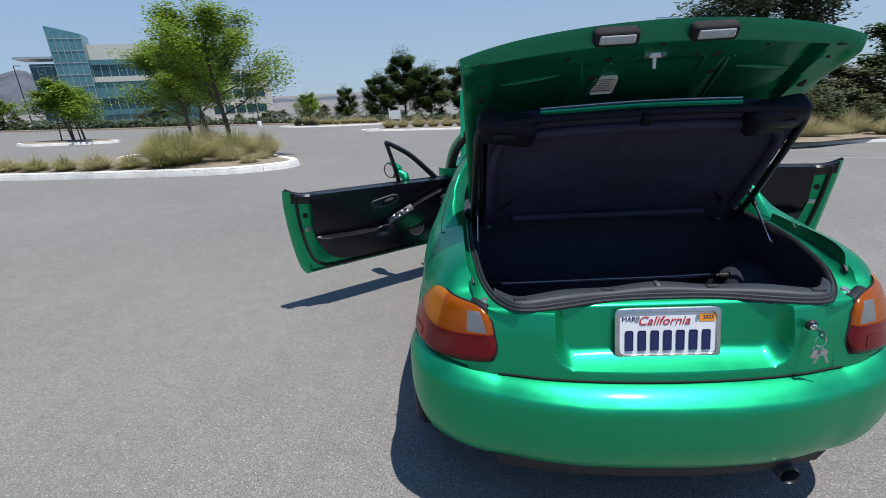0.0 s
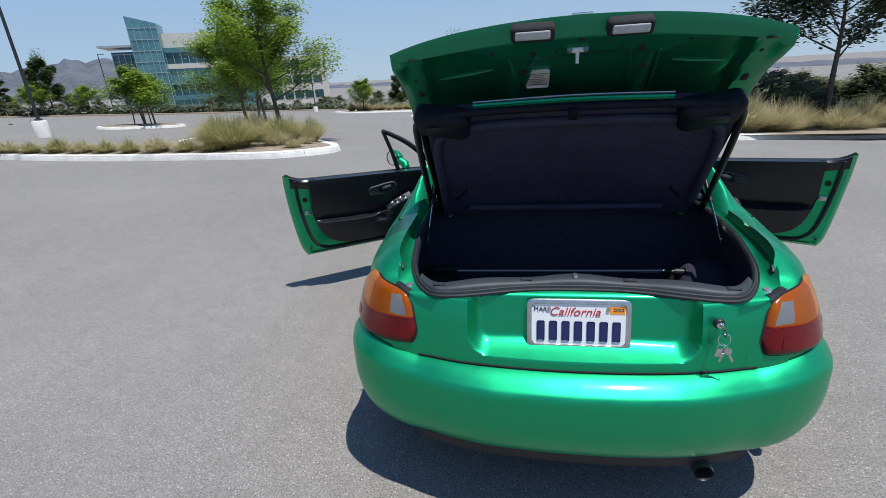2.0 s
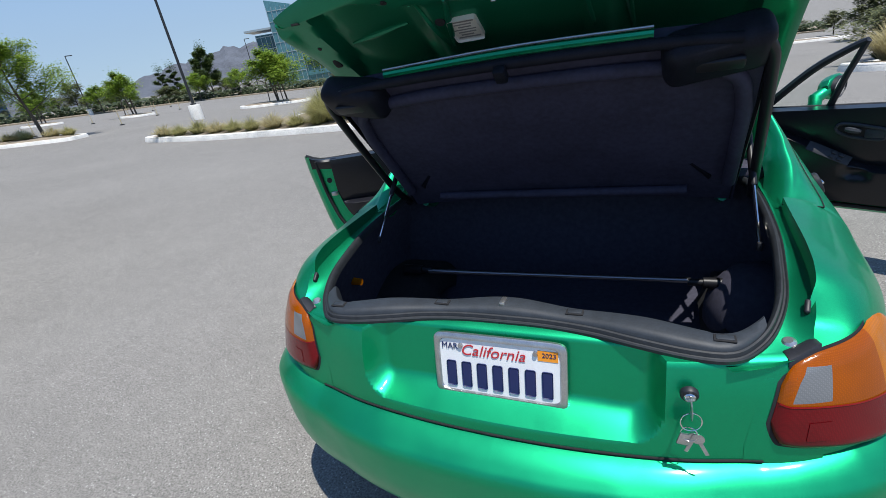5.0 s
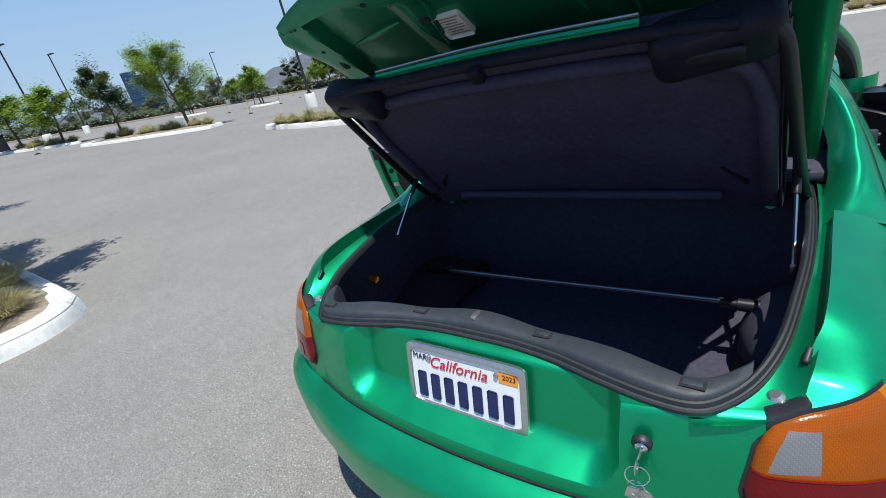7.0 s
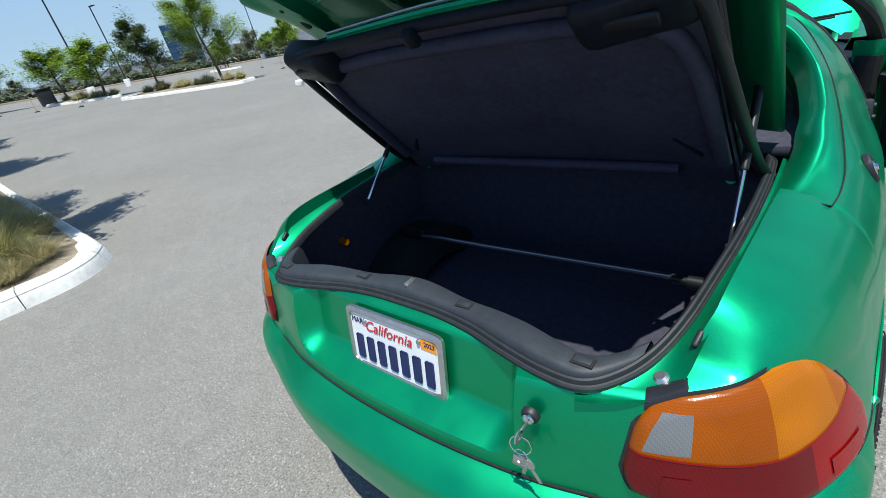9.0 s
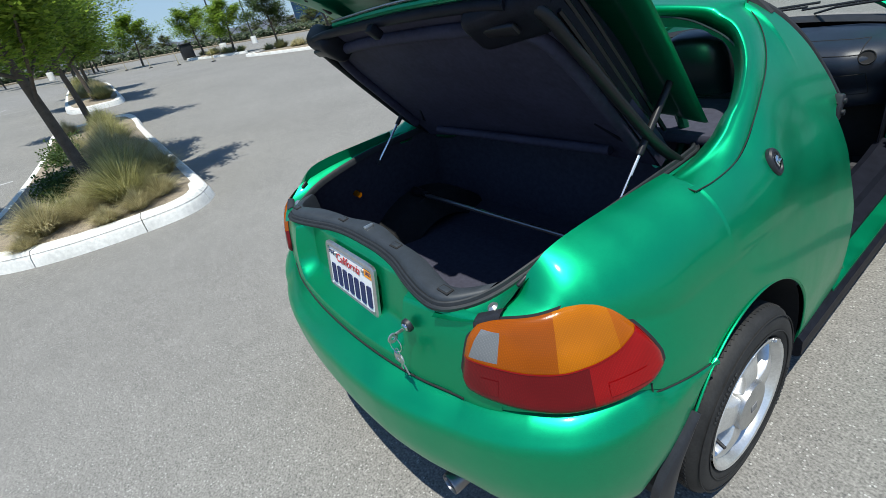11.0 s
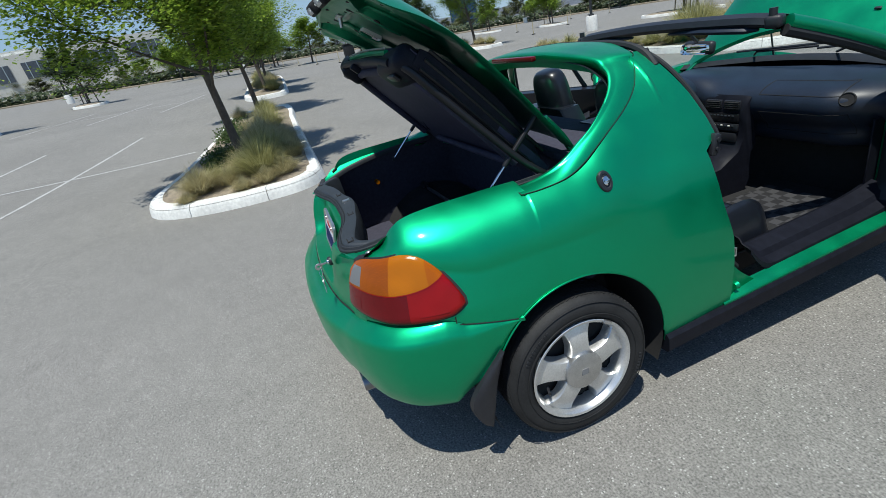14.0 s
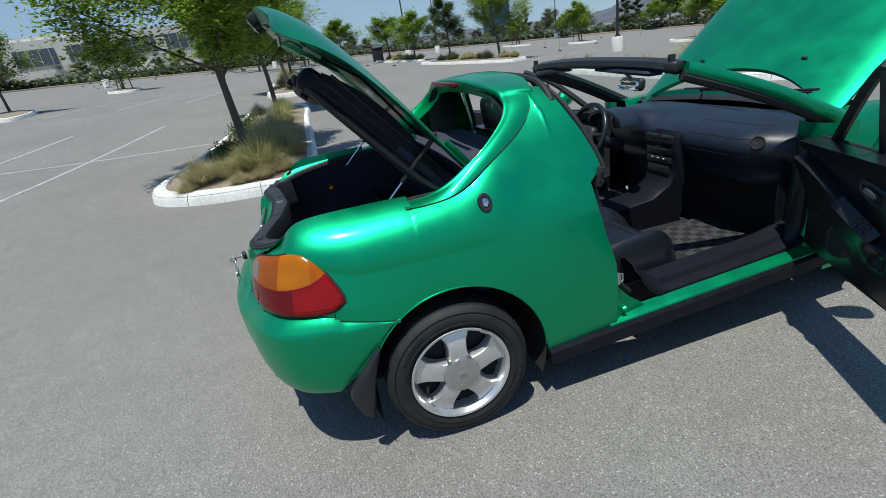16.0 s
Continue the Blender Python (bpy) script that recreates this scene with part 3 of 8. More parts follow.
def build_shell():
    for sgn in (1, -1):
        bm = quarter()
        if sgn < 0:
            flipx(bm)
        part("quarter_panel", bm, PAINT, car)
    part("rear_bumper", bumper(), PAINT, car)
    tail = part("tail_panel", tail_panel(), PAINT, car)
    for sgn in (1, -1):
        for z in (0.771, 0.782):
            bm = bmesh.new()
            us = [0.222 + (U_LAMP_IN + 0.012 - 0.222) * k / 12 for k in range(13)]
            tube(bm, [(sgn * p.x, p.y, p.z) for p in [outside(u, z, -0.0008) for u in us]], 0.0022, 6)
            part("pressed_line", bm, PAINT, tail)
    hoop = part("roof_hoop", sail_hoop(), PAINT, car)
    # panel gap between hoop and side panel
    for sgn in (1, -1):
        pts = [(0.61, 0.535, 0.9), (0.65, 0.535, 0.899)] + SEAM_LINE
        bm = bmesh.new()
        tube(bm, [((p[0] + 0.0012) * sgn, p[1], p[2] + 0.001) for p in pts], 0.0014, 6)
        part("panel_gap", bm, DARK, hoop)
    # black seal along the front edge of each buttress
    for sgn in (1, -1):
        bm = bmesh.new()
        line = []
        for k in range(31):
            z = 1.178 - 0.318 * k / 30
            y = ramp_at(FRONT_Y_AT, z)
            line.append((sgn * (outside(along(min(y, 1.27)), z).x - 0.008), y + 0.009, z))
        tube(bm, line, 0.0095, 8)
        part("buttress_seal", bm, RUBBER, hoop, "black rubber seal")
    # shut line between bumper and quarter panel
    for sgn in (1, -1):
        bm = bmesh.new()
        pts = [(0.0, 0.625)] + [(k / 16, None) for k in range(17)]
        line = []
        for k, z in pts:
            u = along(0.222) + (along(0.427) - along(0.222)) * k
            line.append(outside(u, z if z else bumper_seam(plan(u)[1]), 0.0005))
        tube(bm, [(p.x * sgn, p.y, p.z) for p in line], 0.002, 6)
        part("bumper_gap", bm, DARK, car)
    bm = bmesh.new()
    pts = [outside(0.252 * abs(k) / 20, 0.6055, 0.001) for k in range(-20, 21)]
    tube(bm, [(p.x * (1 if k >= 20 else -1), p.y, p.z) for k, p in enumerate(pts)], 0.0026, 6)
    part("bumper_gap", bm, DARK, car)
    # black lower lip under the bumper
    bm = bmesh.new()
    rows = []
    for i in range(-50, 51):
        x, y, nx, ny = plan(abs(i) / 50 * 4.4 / 17)
        s = 1 if i >= 0 else -1
        rows.append([(s * (x + nx * d), y + ny * d, z) for d, z in ((0.012, 0.3), (0.0, 0.268), (-0.012, 0.238), (-0.09, 0.225), (-0.14, 0.29))])
    grid(bm, rows)
    part("rear_valance", bm, RUBBER, car, "black plastic lower valance")
    # side sills and lower skirts
    for sgn in (1, -1):
        bm = bmesh.new()
        prof = [(0.70, 0.19), (0.775, 0.158), (0.815, 0.16), (0.826, 0.172), (0.825, 0.224), (0.814, 0.236), (0.75, 0.238)]
        rows = [[(sgn * x, y, z + 0.044 * (y - 0.95)) for x, z in prof] for y in [0.972 + 1.57 * k / 12 for k in range(13)]]
        grid(bm, rows)
        for r in (rows[0], rows[-1]):
            bm.faces.new([bm.verts.new(p) for p in r])
        part("side_skirt", bm, DARKTRIM, car, "black plastic side skirt")
        bm = bmesh.new()
        prof = [(0.804, 0.215), (0.808, 0.23), (0.806, 0.241), (0.796, 0.249), (0.765, 0.252), (0.755, 0.258)]
        rows = [[(sgn * (x - 0.004 * k), y, z + 0.044 * (y - 0.95)) for x, z in prof] for k, y in enumerate([1.245 + 1.1 * k / 12 for k in range(13)])]
        rows = [[(p[0] + sgn * 0.004 * k, p[1], p[2]) for p in r] for k, r in enumerate(rows)]
        grid(bm, rows)
        thick(bm, 0.004)
        part("door_sill", bm, PAINT, car)
        # scuff plate and carpeted inner sill
        bm = bmesh.new()
        prof = [(0.757, 0.25), (0.754, 0.268), (0.736, 0.275), (0.715, 0.28), (0.7, 0.3), (0.64, 0.315), (0.615, 0.3), (0.61, 0.17)]
        rows = [[(sgn * x, y, z + 0.044 * (y - 0.95) + 0.03 * max(0, (y - 2.05) / 0.25) ** 2 + 0.16 * max(0, (1.56 - y) / 0.16) ** 2) for x, z in prof] for y in [1.43 + 0.85 * k / 30 for k in range(31)]]
        grid(bm, rows)
        thick(bm, 0.004)
        part("scuff_plate", bm, DARKTRIM, car, "black textured scuff plate")
        # B-pillar jamb
        bm = bmesh.new()
        prof = [(0.232, 0.802), (0.3, 0.808), (0.45, 0.808), (0.6, 0.798), (0.72, 0.774), (0.8, 0.75), (0.868, 0.721), (0.95, 0.686), (1.03, 0.644), (1.1, 0.594), (1.15, 0.548)]
        rows = []
        for k in range(31):
            z = 0.232 + (1.15 - 0.232) * k / 30
            x = smooth_at(prof, z)
            y = ramp_at(FRONT_Y_AT, z)
            bul = 0.2 * max(0.0, (0.52 - z) / 0.26) ** 2
            rows.append([(sgn * (x - 0.004), y - 0.003, z), (sgn * (x - 0.022), y - 0.006 + bul * 0.3, z), (sgn * (x - 0.035), y - 0.012 + bul, z), (sgn * (x - 0.1), y - 0.02 + bul, z), (sgn * (x - 0.15), y - 0.05, z)])
        grid(bm, rows)
        thick(bm, 0.003)
        part("door_jamb", bm, PAINT, car)
        bm = bmesh.new()
        pts = []
        for k in range(41):
            z = 0.33 + 0.85 * k / 40
            x = smooth_at(prof, min(z, 1.15)) - 0.045
            y = ramp_at(FRONT_Y_AT, z) + 0.2 * max(0.0, (0.52 - z) / 0.26) ** 2 + 0.008
            pts.append((sgn * (x - 0.04 * max(0.0, (0.5 - z) / 0.17)), y, z))
        tube(bm, pts, 0.016, 8)
        part("door_seal", bm, RUBBER, car, "black rubber door seal")
        bm = bmesh.new()
        block(bm, (0.03, 0.03, 0.075), pose(sgn * 0.722, 1.262, 0.852, -14, 0, 0), 0.008)
        disc(bm, 0.008, 0.012, pose(sgn * 0.736, 1.267, 0.87, 0, 90, 0), 10)
        disc(bm, 0.008, 0.012, pose(sgn * 0.738, 1.262, 0.838, 0, 90, 0), 10)
        part("roof_catch", bm, TRIM, car, "black roof catch")
        bm = bmesh.new()
        block(bm, (0.02, 0.035, 0.05), pose(sgn * 0.78, 1.292, 0.44), 0.006)
        tube(bm, [(sgn * 0.78, 1.295, 0.42), (sgn * 0.78, 1.32, 0.425), (sgn * 0.78, 1.32, 0.455), (sgn * 0.78, 1.295, 0.46)], 0.005, 8)
        part("door_striker", bm, STEEL, car)
        bm = bmesh.new()
        disc(bm, 0.016, 0.014, pose(sgn * 0.79, 1.318, 0.3, 90, 0, 0), 14, 0.011)
        part("rubber_stop", bm, PAINT, car)
    # round lock on the side
    for sgn in (1,):
        bm = bmesh.new()
        m = pose(0.7495, 0.8, 0.866, 0, 66, 4) @ Matrix.Diagonal((1.0, 0.74, 0.7, 1))
        lathe(bm, [(0.0, 0.004), (0.022, 0.004), (0.024, 0.008), (0.031, 0.008), (0.035, 0.002), (0.035, -0.01)], m, 28)
        lock = part("side_lock", bm, TRIM, car, "black oval lock surround")
        bm = bmesh.new()
        lathe(bm, [(0.0, 0.013), (0.01, 0.013), (0.015, 0.01), (0.016, 0.003)], m, 20)
        block(bm, (0.008, 0.026, 0.012), m @ pose(0, 0, 0.012), 0.002)
        part("lock_barrel", bm, CHROME, lock)


build_shell()


def lamp_outline(sgn):
    """Build one wrap-round tail lamp on the body's rear corner."""
    top = [(0.0, 0.762), (0.02, 0.785), (0.06, 0.8), (0.2, 0.814), (0.38, 0.819), (0.53, 0.8245), (0.66, 0.826), (0.74, 0.821), (0.81, 0.807), (0.88, 0.775), (0.94, 0.735), (0.98, 0.699), (1.0, 0.674)]
    bot = LAMP_LOW
    mid = [(0.0, 0.732), (0.2, 0.728), (0.38, 0.722), (0.53, 0.72), (0.65, 0.723), (0.78, 0.733), (0.86, 0.747), (0.93, 0.765), (1.0, 0.78)]

    def at(a, z, proud):
        slant = 0.02 * (1 - min(1.0, max(0.0, a))) ** 2.5 * min(1.0, max(0.0, (z - 0.64) / 0.15))
        p = outside(U_LAMP_IN + (U_LAMP_OUT - U_LAMP_IN) * a + slant, z, proud)
        return Vector((p.x * sgn, p.y, p.z))

    def lens(a, z):
        d = min(smooth_at(top, a) - z, z - smooth_at(bot, a), a * 0.42, (1 - a) * 0.42)
        return 0.003 + 0.013 * math.sqrt(min(1.0, max(0.0, d / 0.016)))

    def patch(name, a0, a1, lo, hi, mat, parent, label="", lift=0.0):
        bm = bmesh.new()
        na, nb = max(8, int(64 * (a1 - a0))), 14
        rows = []
        for i in range(na + 1):
            a = a0 + (a1 - a0) * i / na
            z0, z1 = lo(a), max(lo(a) + 1e-4, hi(a))
            row = []
            for k in range(nb + 1):
                z = z0 + (z1 - z0) * (0.5 - 0.5 * math.cos(math.pi * k / nb))
                row.append(at(a, z, lens(a, z) + lift))
            rows.append(row)
        grid(bm, rows, flip=sgn > 0)
        return part(name, bm, mat, parent, label)
    t, b = lambda a: smooth_at(top, a), lambda a: smooth_at(bot, a)
    m = lambda a: min(max(smooth_at(mid, a), b(a)), t(a))
    bm = bmesh.new()
    grid(bm, [[at(-0.06 + 0.28 * i / 12, 0.603 + 0.19 * k / 10, 0.0008) for k in range(11)] for i in range(13)], flip=sgn > 0)
    part("lamp_corner_panel", bm, PAINT, car)
    # black gasket round the lamp
    bm = bmesh.new()
    rows = []
    for i in range(81):
        a = i / 80
        z0, z1 = b(a) - 0.004, t(a) + 0.0042
        rows.append([at(-0.012 + a * 1.026, z0 + (z1 - z0) * k / 6, 0.001 if k in (0, 6) else 0.002) for k in range(7)])
    grid(bm, rows, flip=sgn > 0)
    lamp = part("tail_lamp", bm, RUBBER, car, "tail lamp with amber, clear and red lenses")
    c0, c1 = 0.045, 0.205
    cl, ch = lambda a: 0.7365, lambda a: min(0.797, 0.74 + 0.058 * min(1.0, (a - c0) / 0.05) ** 0.5)
    patch("amber_lens", c1, 0.5, m, t, AMBERDEEP, lamp)
    patch("amber_lens", 0.5, 0.8, m, t, AMBER, lamp)
    patch("amber_lens", 0.8, 1.0, m, t, AMBERMID, lamp)
    patch("amber_lens", 0.0, c0, m, t, AMBERDEEP, lamp)
    patch("amber_lens", c0, c1, ch, t, AMBERDEEP, lamp)
    patch("amber_lens", c0, c1, m, cl, AMBERDEEP, lamp)
    patch("reversing_lens", c0, c1, cl, ch, CLEAR, lamp, "clear ribbed lens")
    patch("red_lens", 0.0, 0.64, b, m, DEEPRED, lamp)
    patch("red_lens", 0.64, 1.0, b, m, RED, lamp)
    patch("red_reflector", 0.71, 0.9, lambda a: 0.65 + 0.004 * a, lambda a: 0.681, RED, lamp, "", 0.002)
    patch("red_reflector", 0.125, 0.216, lambda a: 0.663, lambda a: 0.699, DEEPRED, lamp, "", 0.0012)
    patch("border_strip", 0.004, 0.985, lambda a: m(a) - 0.0016, lambda a: m(a) + 0.0016, RED, lamp, "", 0.0015)
    bm = bmesh.new()
    rows = []
    for i in range(17):
        a = 0.02 + 0.17 * i / 16
        o, q = at(a, 0.797 + 0.14 * min(0.17, a), 0.007), at(a, 0.8 + 0.11 * min(0.17, a), -0.002)
        rows.append([o + Vector((0, 0, -0.016)), o + Vector((0, 0.001, -0.003)), o + Vector((0, 0.006, 0.004)), q + Vector((-sgn * 0.002, 0.012, 0.006)), q + Vector((-sgn * 0.004, 0.022, 0.002)), q + Vector((-sgn * 0.006, 0.03, -0.01))])
    grid(bm, rows, flip=sgn < 0)
    part("lamp_cap", bm, TRIM, lamp, "black plastic cap")


lamp_outline(1)
lamp_outline(-1)


def number_plate():
    tilt = pose(-0.002, -0.0215, 0.7205, 78.3, 0, 0)
    plate = None
    bm = bmesh.new()
    rows = []
    for w, h, z in ((0.156, 0.08, -0.004), (0.156, 0.08, 0.004), (0.152, 0.076, 0.007), (0.143, 0.067, 0.007), (0.141, 0.065, 0.003)):
        ring = []
        for k in range(48):
            a = 2 * math.pi * k / 48
            c, s = math.cos(a), math.sin(a)
            ring.append(tilt @ Vector((w * math.copysign(abs(c) ** 0.16, c), h * math.copysign(abs(s) ** 0.16, s), z)))
        rows.append(ring)
    grid(bm, rows, closed=True)
    frame_ob = part("plate_frame", bm, STEEL, car, "brushed steel number plate frame")
    bm = bmesh.new()
    block(bm, (0.29, 0.136, 0.003), tilt @ pose(0, 0, 0.001), 0.001, 1)
    plate = part("number_plate", bm, WHITE, frame_ob, "white number plate with dark blue characters as bars")
    # characters as plain bars
    for k in range(7):
        bm = bmesh.new()
        block(bm, (0.024, 0.064, 0.0016), tilt @ pose(-0.1135 + 0.0378 * k, -0.022, 0.0036), 0.003, 1)
        part("character_bar", bm, NAVY, frame_ob)

    def words(txt, x, y, size, mat, name, shear=0.0, width=None):
        fc = bpy.data.curves.new(name, "FONT")
        fc.body, fc.size, fc.extrude, fc.shear = txt, size, 0.0004, shear
        fc.align_x = "CENTER"
        ob = new(name, fc)
        dg = bpy.context.evaluated_depsgraph_get()
        me = bpy.data.meshes.new_from_object(ob.evaluated_get(dg))
        bpy.data.objects.remove(ob)
        if width:
            xs = [v.co.x for v in me.vertices]
            k = width / (max(xs) - min(xs))
            for v in me.vertices:
                v.co.x *= k
        me.transform(tilt @ pose(x, y, 0.0042))
        me.materials.clear()
        me.materials.append(mat)
        o = new(name, me)
        o.parent = frame_ob
        return o
    words("MAR", -0.115, 0.04, 0.022, NAVY, "month_lettering", 0, 0.04)
    words("California", -0.012, 0.028, 0.038, REDINK, "state_lettering", 0.3, 0.15)
    bm = bmesh.new()
    block(bm, (0.044, 0.024, 0.001), tilt @ pose(0.115, 0.047, 0.0032))
    part("year_sticker", bm, ORANGE, frame_ob, "orange year sticker")
    words("2023", 0.118, 0.044, 0.015, NAVY, "year_lettering", 0, 0.03)
    for sx in (-0.088, 0.088):
        bm = bmesh.new()
        disc(bm, 0.0065, 0.005, tilt @ pose(sx, 0.05, 0.005), 12, 0.005)
        part("plate_screw", bm, STEEL, frame_ob)


number_plate()


def boot():
    """Boot opening: channel, seal, sill trim, dark carpeted well with a cross bar."""
    ring = [(0.0, 0.045, 0.812), (0.1, 0.043, 0.812), (0.2, 0.03, 0.812), (0.29, 0.006, 0.812), (0.38, -0.012, 0.811), (0.45, -0.01, 0.811), (0.494, 0.03, 0.813), (0.528, 0.085, 0.826), (0.5525, 0.163, 0.847), (0.5675, 0.28, 0.866), (0.578, 0.4, 0.878), (0.581, 0.555, 0.885), (0.577, 0.718, 0.887), (0.56, 0.8, 0.888), (0.47, 0.87, 0.888), (0.25, 0.9, 0.888), (0.0, 0.905, 0.888)]
    half = [Vector(curve(ring, k / 80)) for k in range(81)]
    loop = half + [Vector((-p.x, p.y, p.z)) for p in half[-2:0:-1]]
    # seal
    bm = bmesh.new()
    n = len(loop)
    rows = []
    for i, p in enumerate(loop):
        d = (loop[(i + 1) % n] - loop[i - 1]).normalized()
        o = Vector((d.y, -d.x, 0)).normalized()
        rows.append([p + o * a + Vector((0, 0, b)) for a, b in ((0.01, -0.008), (0.0105, -0.001), (0.008, 0.002), (0.005, -0.001), (0.002, 0.0), (-0.0005, 0.0075), (-0.004, 0.009), (-0.008, 0.0065), (-0.012, -0.002), (-0.013, -0.014))])
    grid(bm, rows + [rows[0]])
    part("boot_seal", bm, SEAL, car, "black rubber boot seal")
    # painted channel between seal and panels
    inner_edge = [(0.43, 0.0, 0.806), (0.484, 0.018, 0.807), (0.52, 0.06, 0.814), (0.545, 0.12, 0.83), (0.566, 0.2, 0.848), (0.58, 0.31, 0.866), (0.59, 0.44, 0.877), (0.594, 0.6, 0.883), (0.59, 0.8, 0.885)]
    outer_edge = [(0.45, -0.035, 0.798), (0.52, -0.006, 0.8), (0.572, 0.03, 0.812), (0.585, 0.07, 0.834), (0.593, 0.11, 0.86), (0.602, 0.2, 0.874), (0.608, 0.31, 0.884), (0.612, 0.44, 0.889), (0.616, 0.6, 0.893), (0.616, 0.8, 0.893)]
    for sgn in (1, -1):
        bm = bmesh.new()
        rows = []
        for k in range(81):
            a, q = Vector(curve(inner_edge, k / 80)), Vector(curve(outer_edge, k / 80))
            dip = 0.005
            rows.append([Vector((sgn * v.x, v.y, v.z)) for v in (a, a.lerp(q, 0.25) + Vector((0, 0, -dip)), a.lerp(q, 0.6) + Vector((0, 0, -dip)), a.lerp(q, 0.85) + Vector((0, 0, -0.003)), q)])
        grid(bm, rows, flip=sgn > 0)
        part("boot_channel", bm, PAINT, car)
        bm = bmesh.new()
        disc(bm, 0.014, 0.006, pose(sgn * 0.546, 0.056, 0.813, 12, sgn * -14, 0), 16, 0.008)
        part("rubber_plug", bm, STEEL, car)
        bm = bmesh.new()
        block(bm, (0.01, 0.03, 0.014), pose(sgn * 0.582, 0.115, 0.853, 30, 0, sgn * -12), 0.004, 3)
        part("lid_buffer", bm, TRIM, car, "black rubber lid buffer")
    # sill trim: a moulded plastic strip with raised pads
    bm = bmesh.new()
    rows = []
    for k in range(-60, 61):
        x = 0.515 * k / 60
        p = half[0]
        s = abs(x)
        yy = float(np.interp(s, [h.x for h in half[:42]], [h.y for h in half[:42]]))
        wav = 0.012 * (0.5 + 0.5 * math.cos(s / 0.5 * math.pi * 3.2)) * (1 if s < 0.42 else 0.3)
        rows.append([(x, yy + 0.006, 0.81), (x, yy + 0.009, 0.822 + wav * 0.3), (x, yy + 0.014, 0.827 + wav * 0.4), (x, yy + 0.022, 0.829 + wav * 0.5), (x, yy + 0.043 + wav, 0.831 + wav * 0.5), (x, yy + 0.052 + wav, 0.828 + wav * 0.5), (x, yy + 0.06 + wav, 0.815), (x, yy + 0.068 + wav, 0.70)])
    grid(bm, rows)
    trim = part("boot_sill_trim", bm, SILLTRIM, car, "moulded dark grey boot sill trim")
    for x in (-0.44, -0.16, 0.16, 0.44):
        bm = bmesh.new()
        yy = float(np.interp(abs(x), [h.x for h in half[:42]], [h.y for h in half[:42]]))
        wav = 0.012 * (0.5 + 0.5 * math.cos(abs(x) / 0.5 * math.pi * 3.2)) * (1 if abs(x) < 0.42 else 0.3)
        block(bm, (0.038, 0.022, 0.004), pose(x, yy + 0.033, 0.8305 + wav * 0.5), 0.0015)
        clip = part("trim_clip", bm, DARK, trim)
        bm = bmesh.new()
        block(bm, (0.03, 0.015, 0.004), pose(x, yy + 0.033, 0.832 + wav * 0.5), 0.0015)
        part("clip_cap", bm, SILLTRIM, clip)
    bm = bmesh.new()
    block(bm, (0.014, 0.03, 0.012), pose(-0.005, 0.08, 0.838), 0.003)
    part("latch_striker", bm, STEEL, trim)
    # well
    bm = bmesh.new()
    inner = [Vector((p.x, p.y, p.z)) for p in loop]
    low = [(Vector((p.x * 1.0, 0.04 + (p.y - 0.04) * 1.0, 0.47))) for p in loop]
    for p in low:
        p.x = max(-0.64, min(0.64, p.x * 1.16))
        p.y = max(p.y, 0.1)
    mid = [a.lerp(b, 0.5) + Vector((0.035 * (1 if a.x > 0 else -1) * min(1, abs(a.x) / 0.5), 0, 0)) for a, b in zip(inner, low)]
    vs = grid(bm, [inner, mid, low], closed=True, flip=True)
    bm.faces.new(vs[-1])
    part("boot_well", bm, CARPET, car, "black carpeted boot lining")
    # cross bar
    bm = bmesh.new()
    tube(bm, [(-0.455, 0.56, 0.643), (0.42, 0.571, 0.648)], 0.0085, 12)
    bar = part("cross_bar", bm, BAR, car, "thin polished black cross bar")
    for s, x in ((-1, -0.462), (1, 0.43)):
        bm = bmesh.new()
        tube(bm, [(x - 0.02, 0.5655, 0.6455), (x + 0.02, 0.5655, 0.6455)], 0.011, 12)
        tube(bm, [(x + s * 0.02, 0.5655, 0.6455), (x + s * 0.1, 0.57, 0.64)], [0.016, 0.02], 12)
        part("bar_end", bm, BLACKMETAL, bar)
    bm = bmesh.new()
    lathe(bm, [(0.0, 0.14), (0.05, 0.135), (0.1, 0.11), (0.13, 0.06), (0.14, 0.0), (0.14, -0.1)], pose(0.6, 0.56, 0.56, 0, -60, 0) @ Matrix.Diagonal((1, 1.1, 1, 1)), 32)
    part("wheel_house", bm, CARPET, car)
    bm = bmesh.new()
    tube(bm, [(-0.63, 0.323, 0.722), (-0.59, 0.323, 0.72)], [0.014, 0.012], 12)
    part("boot_bulb", bm, AMBER, car, "small amber bulb")


boot()


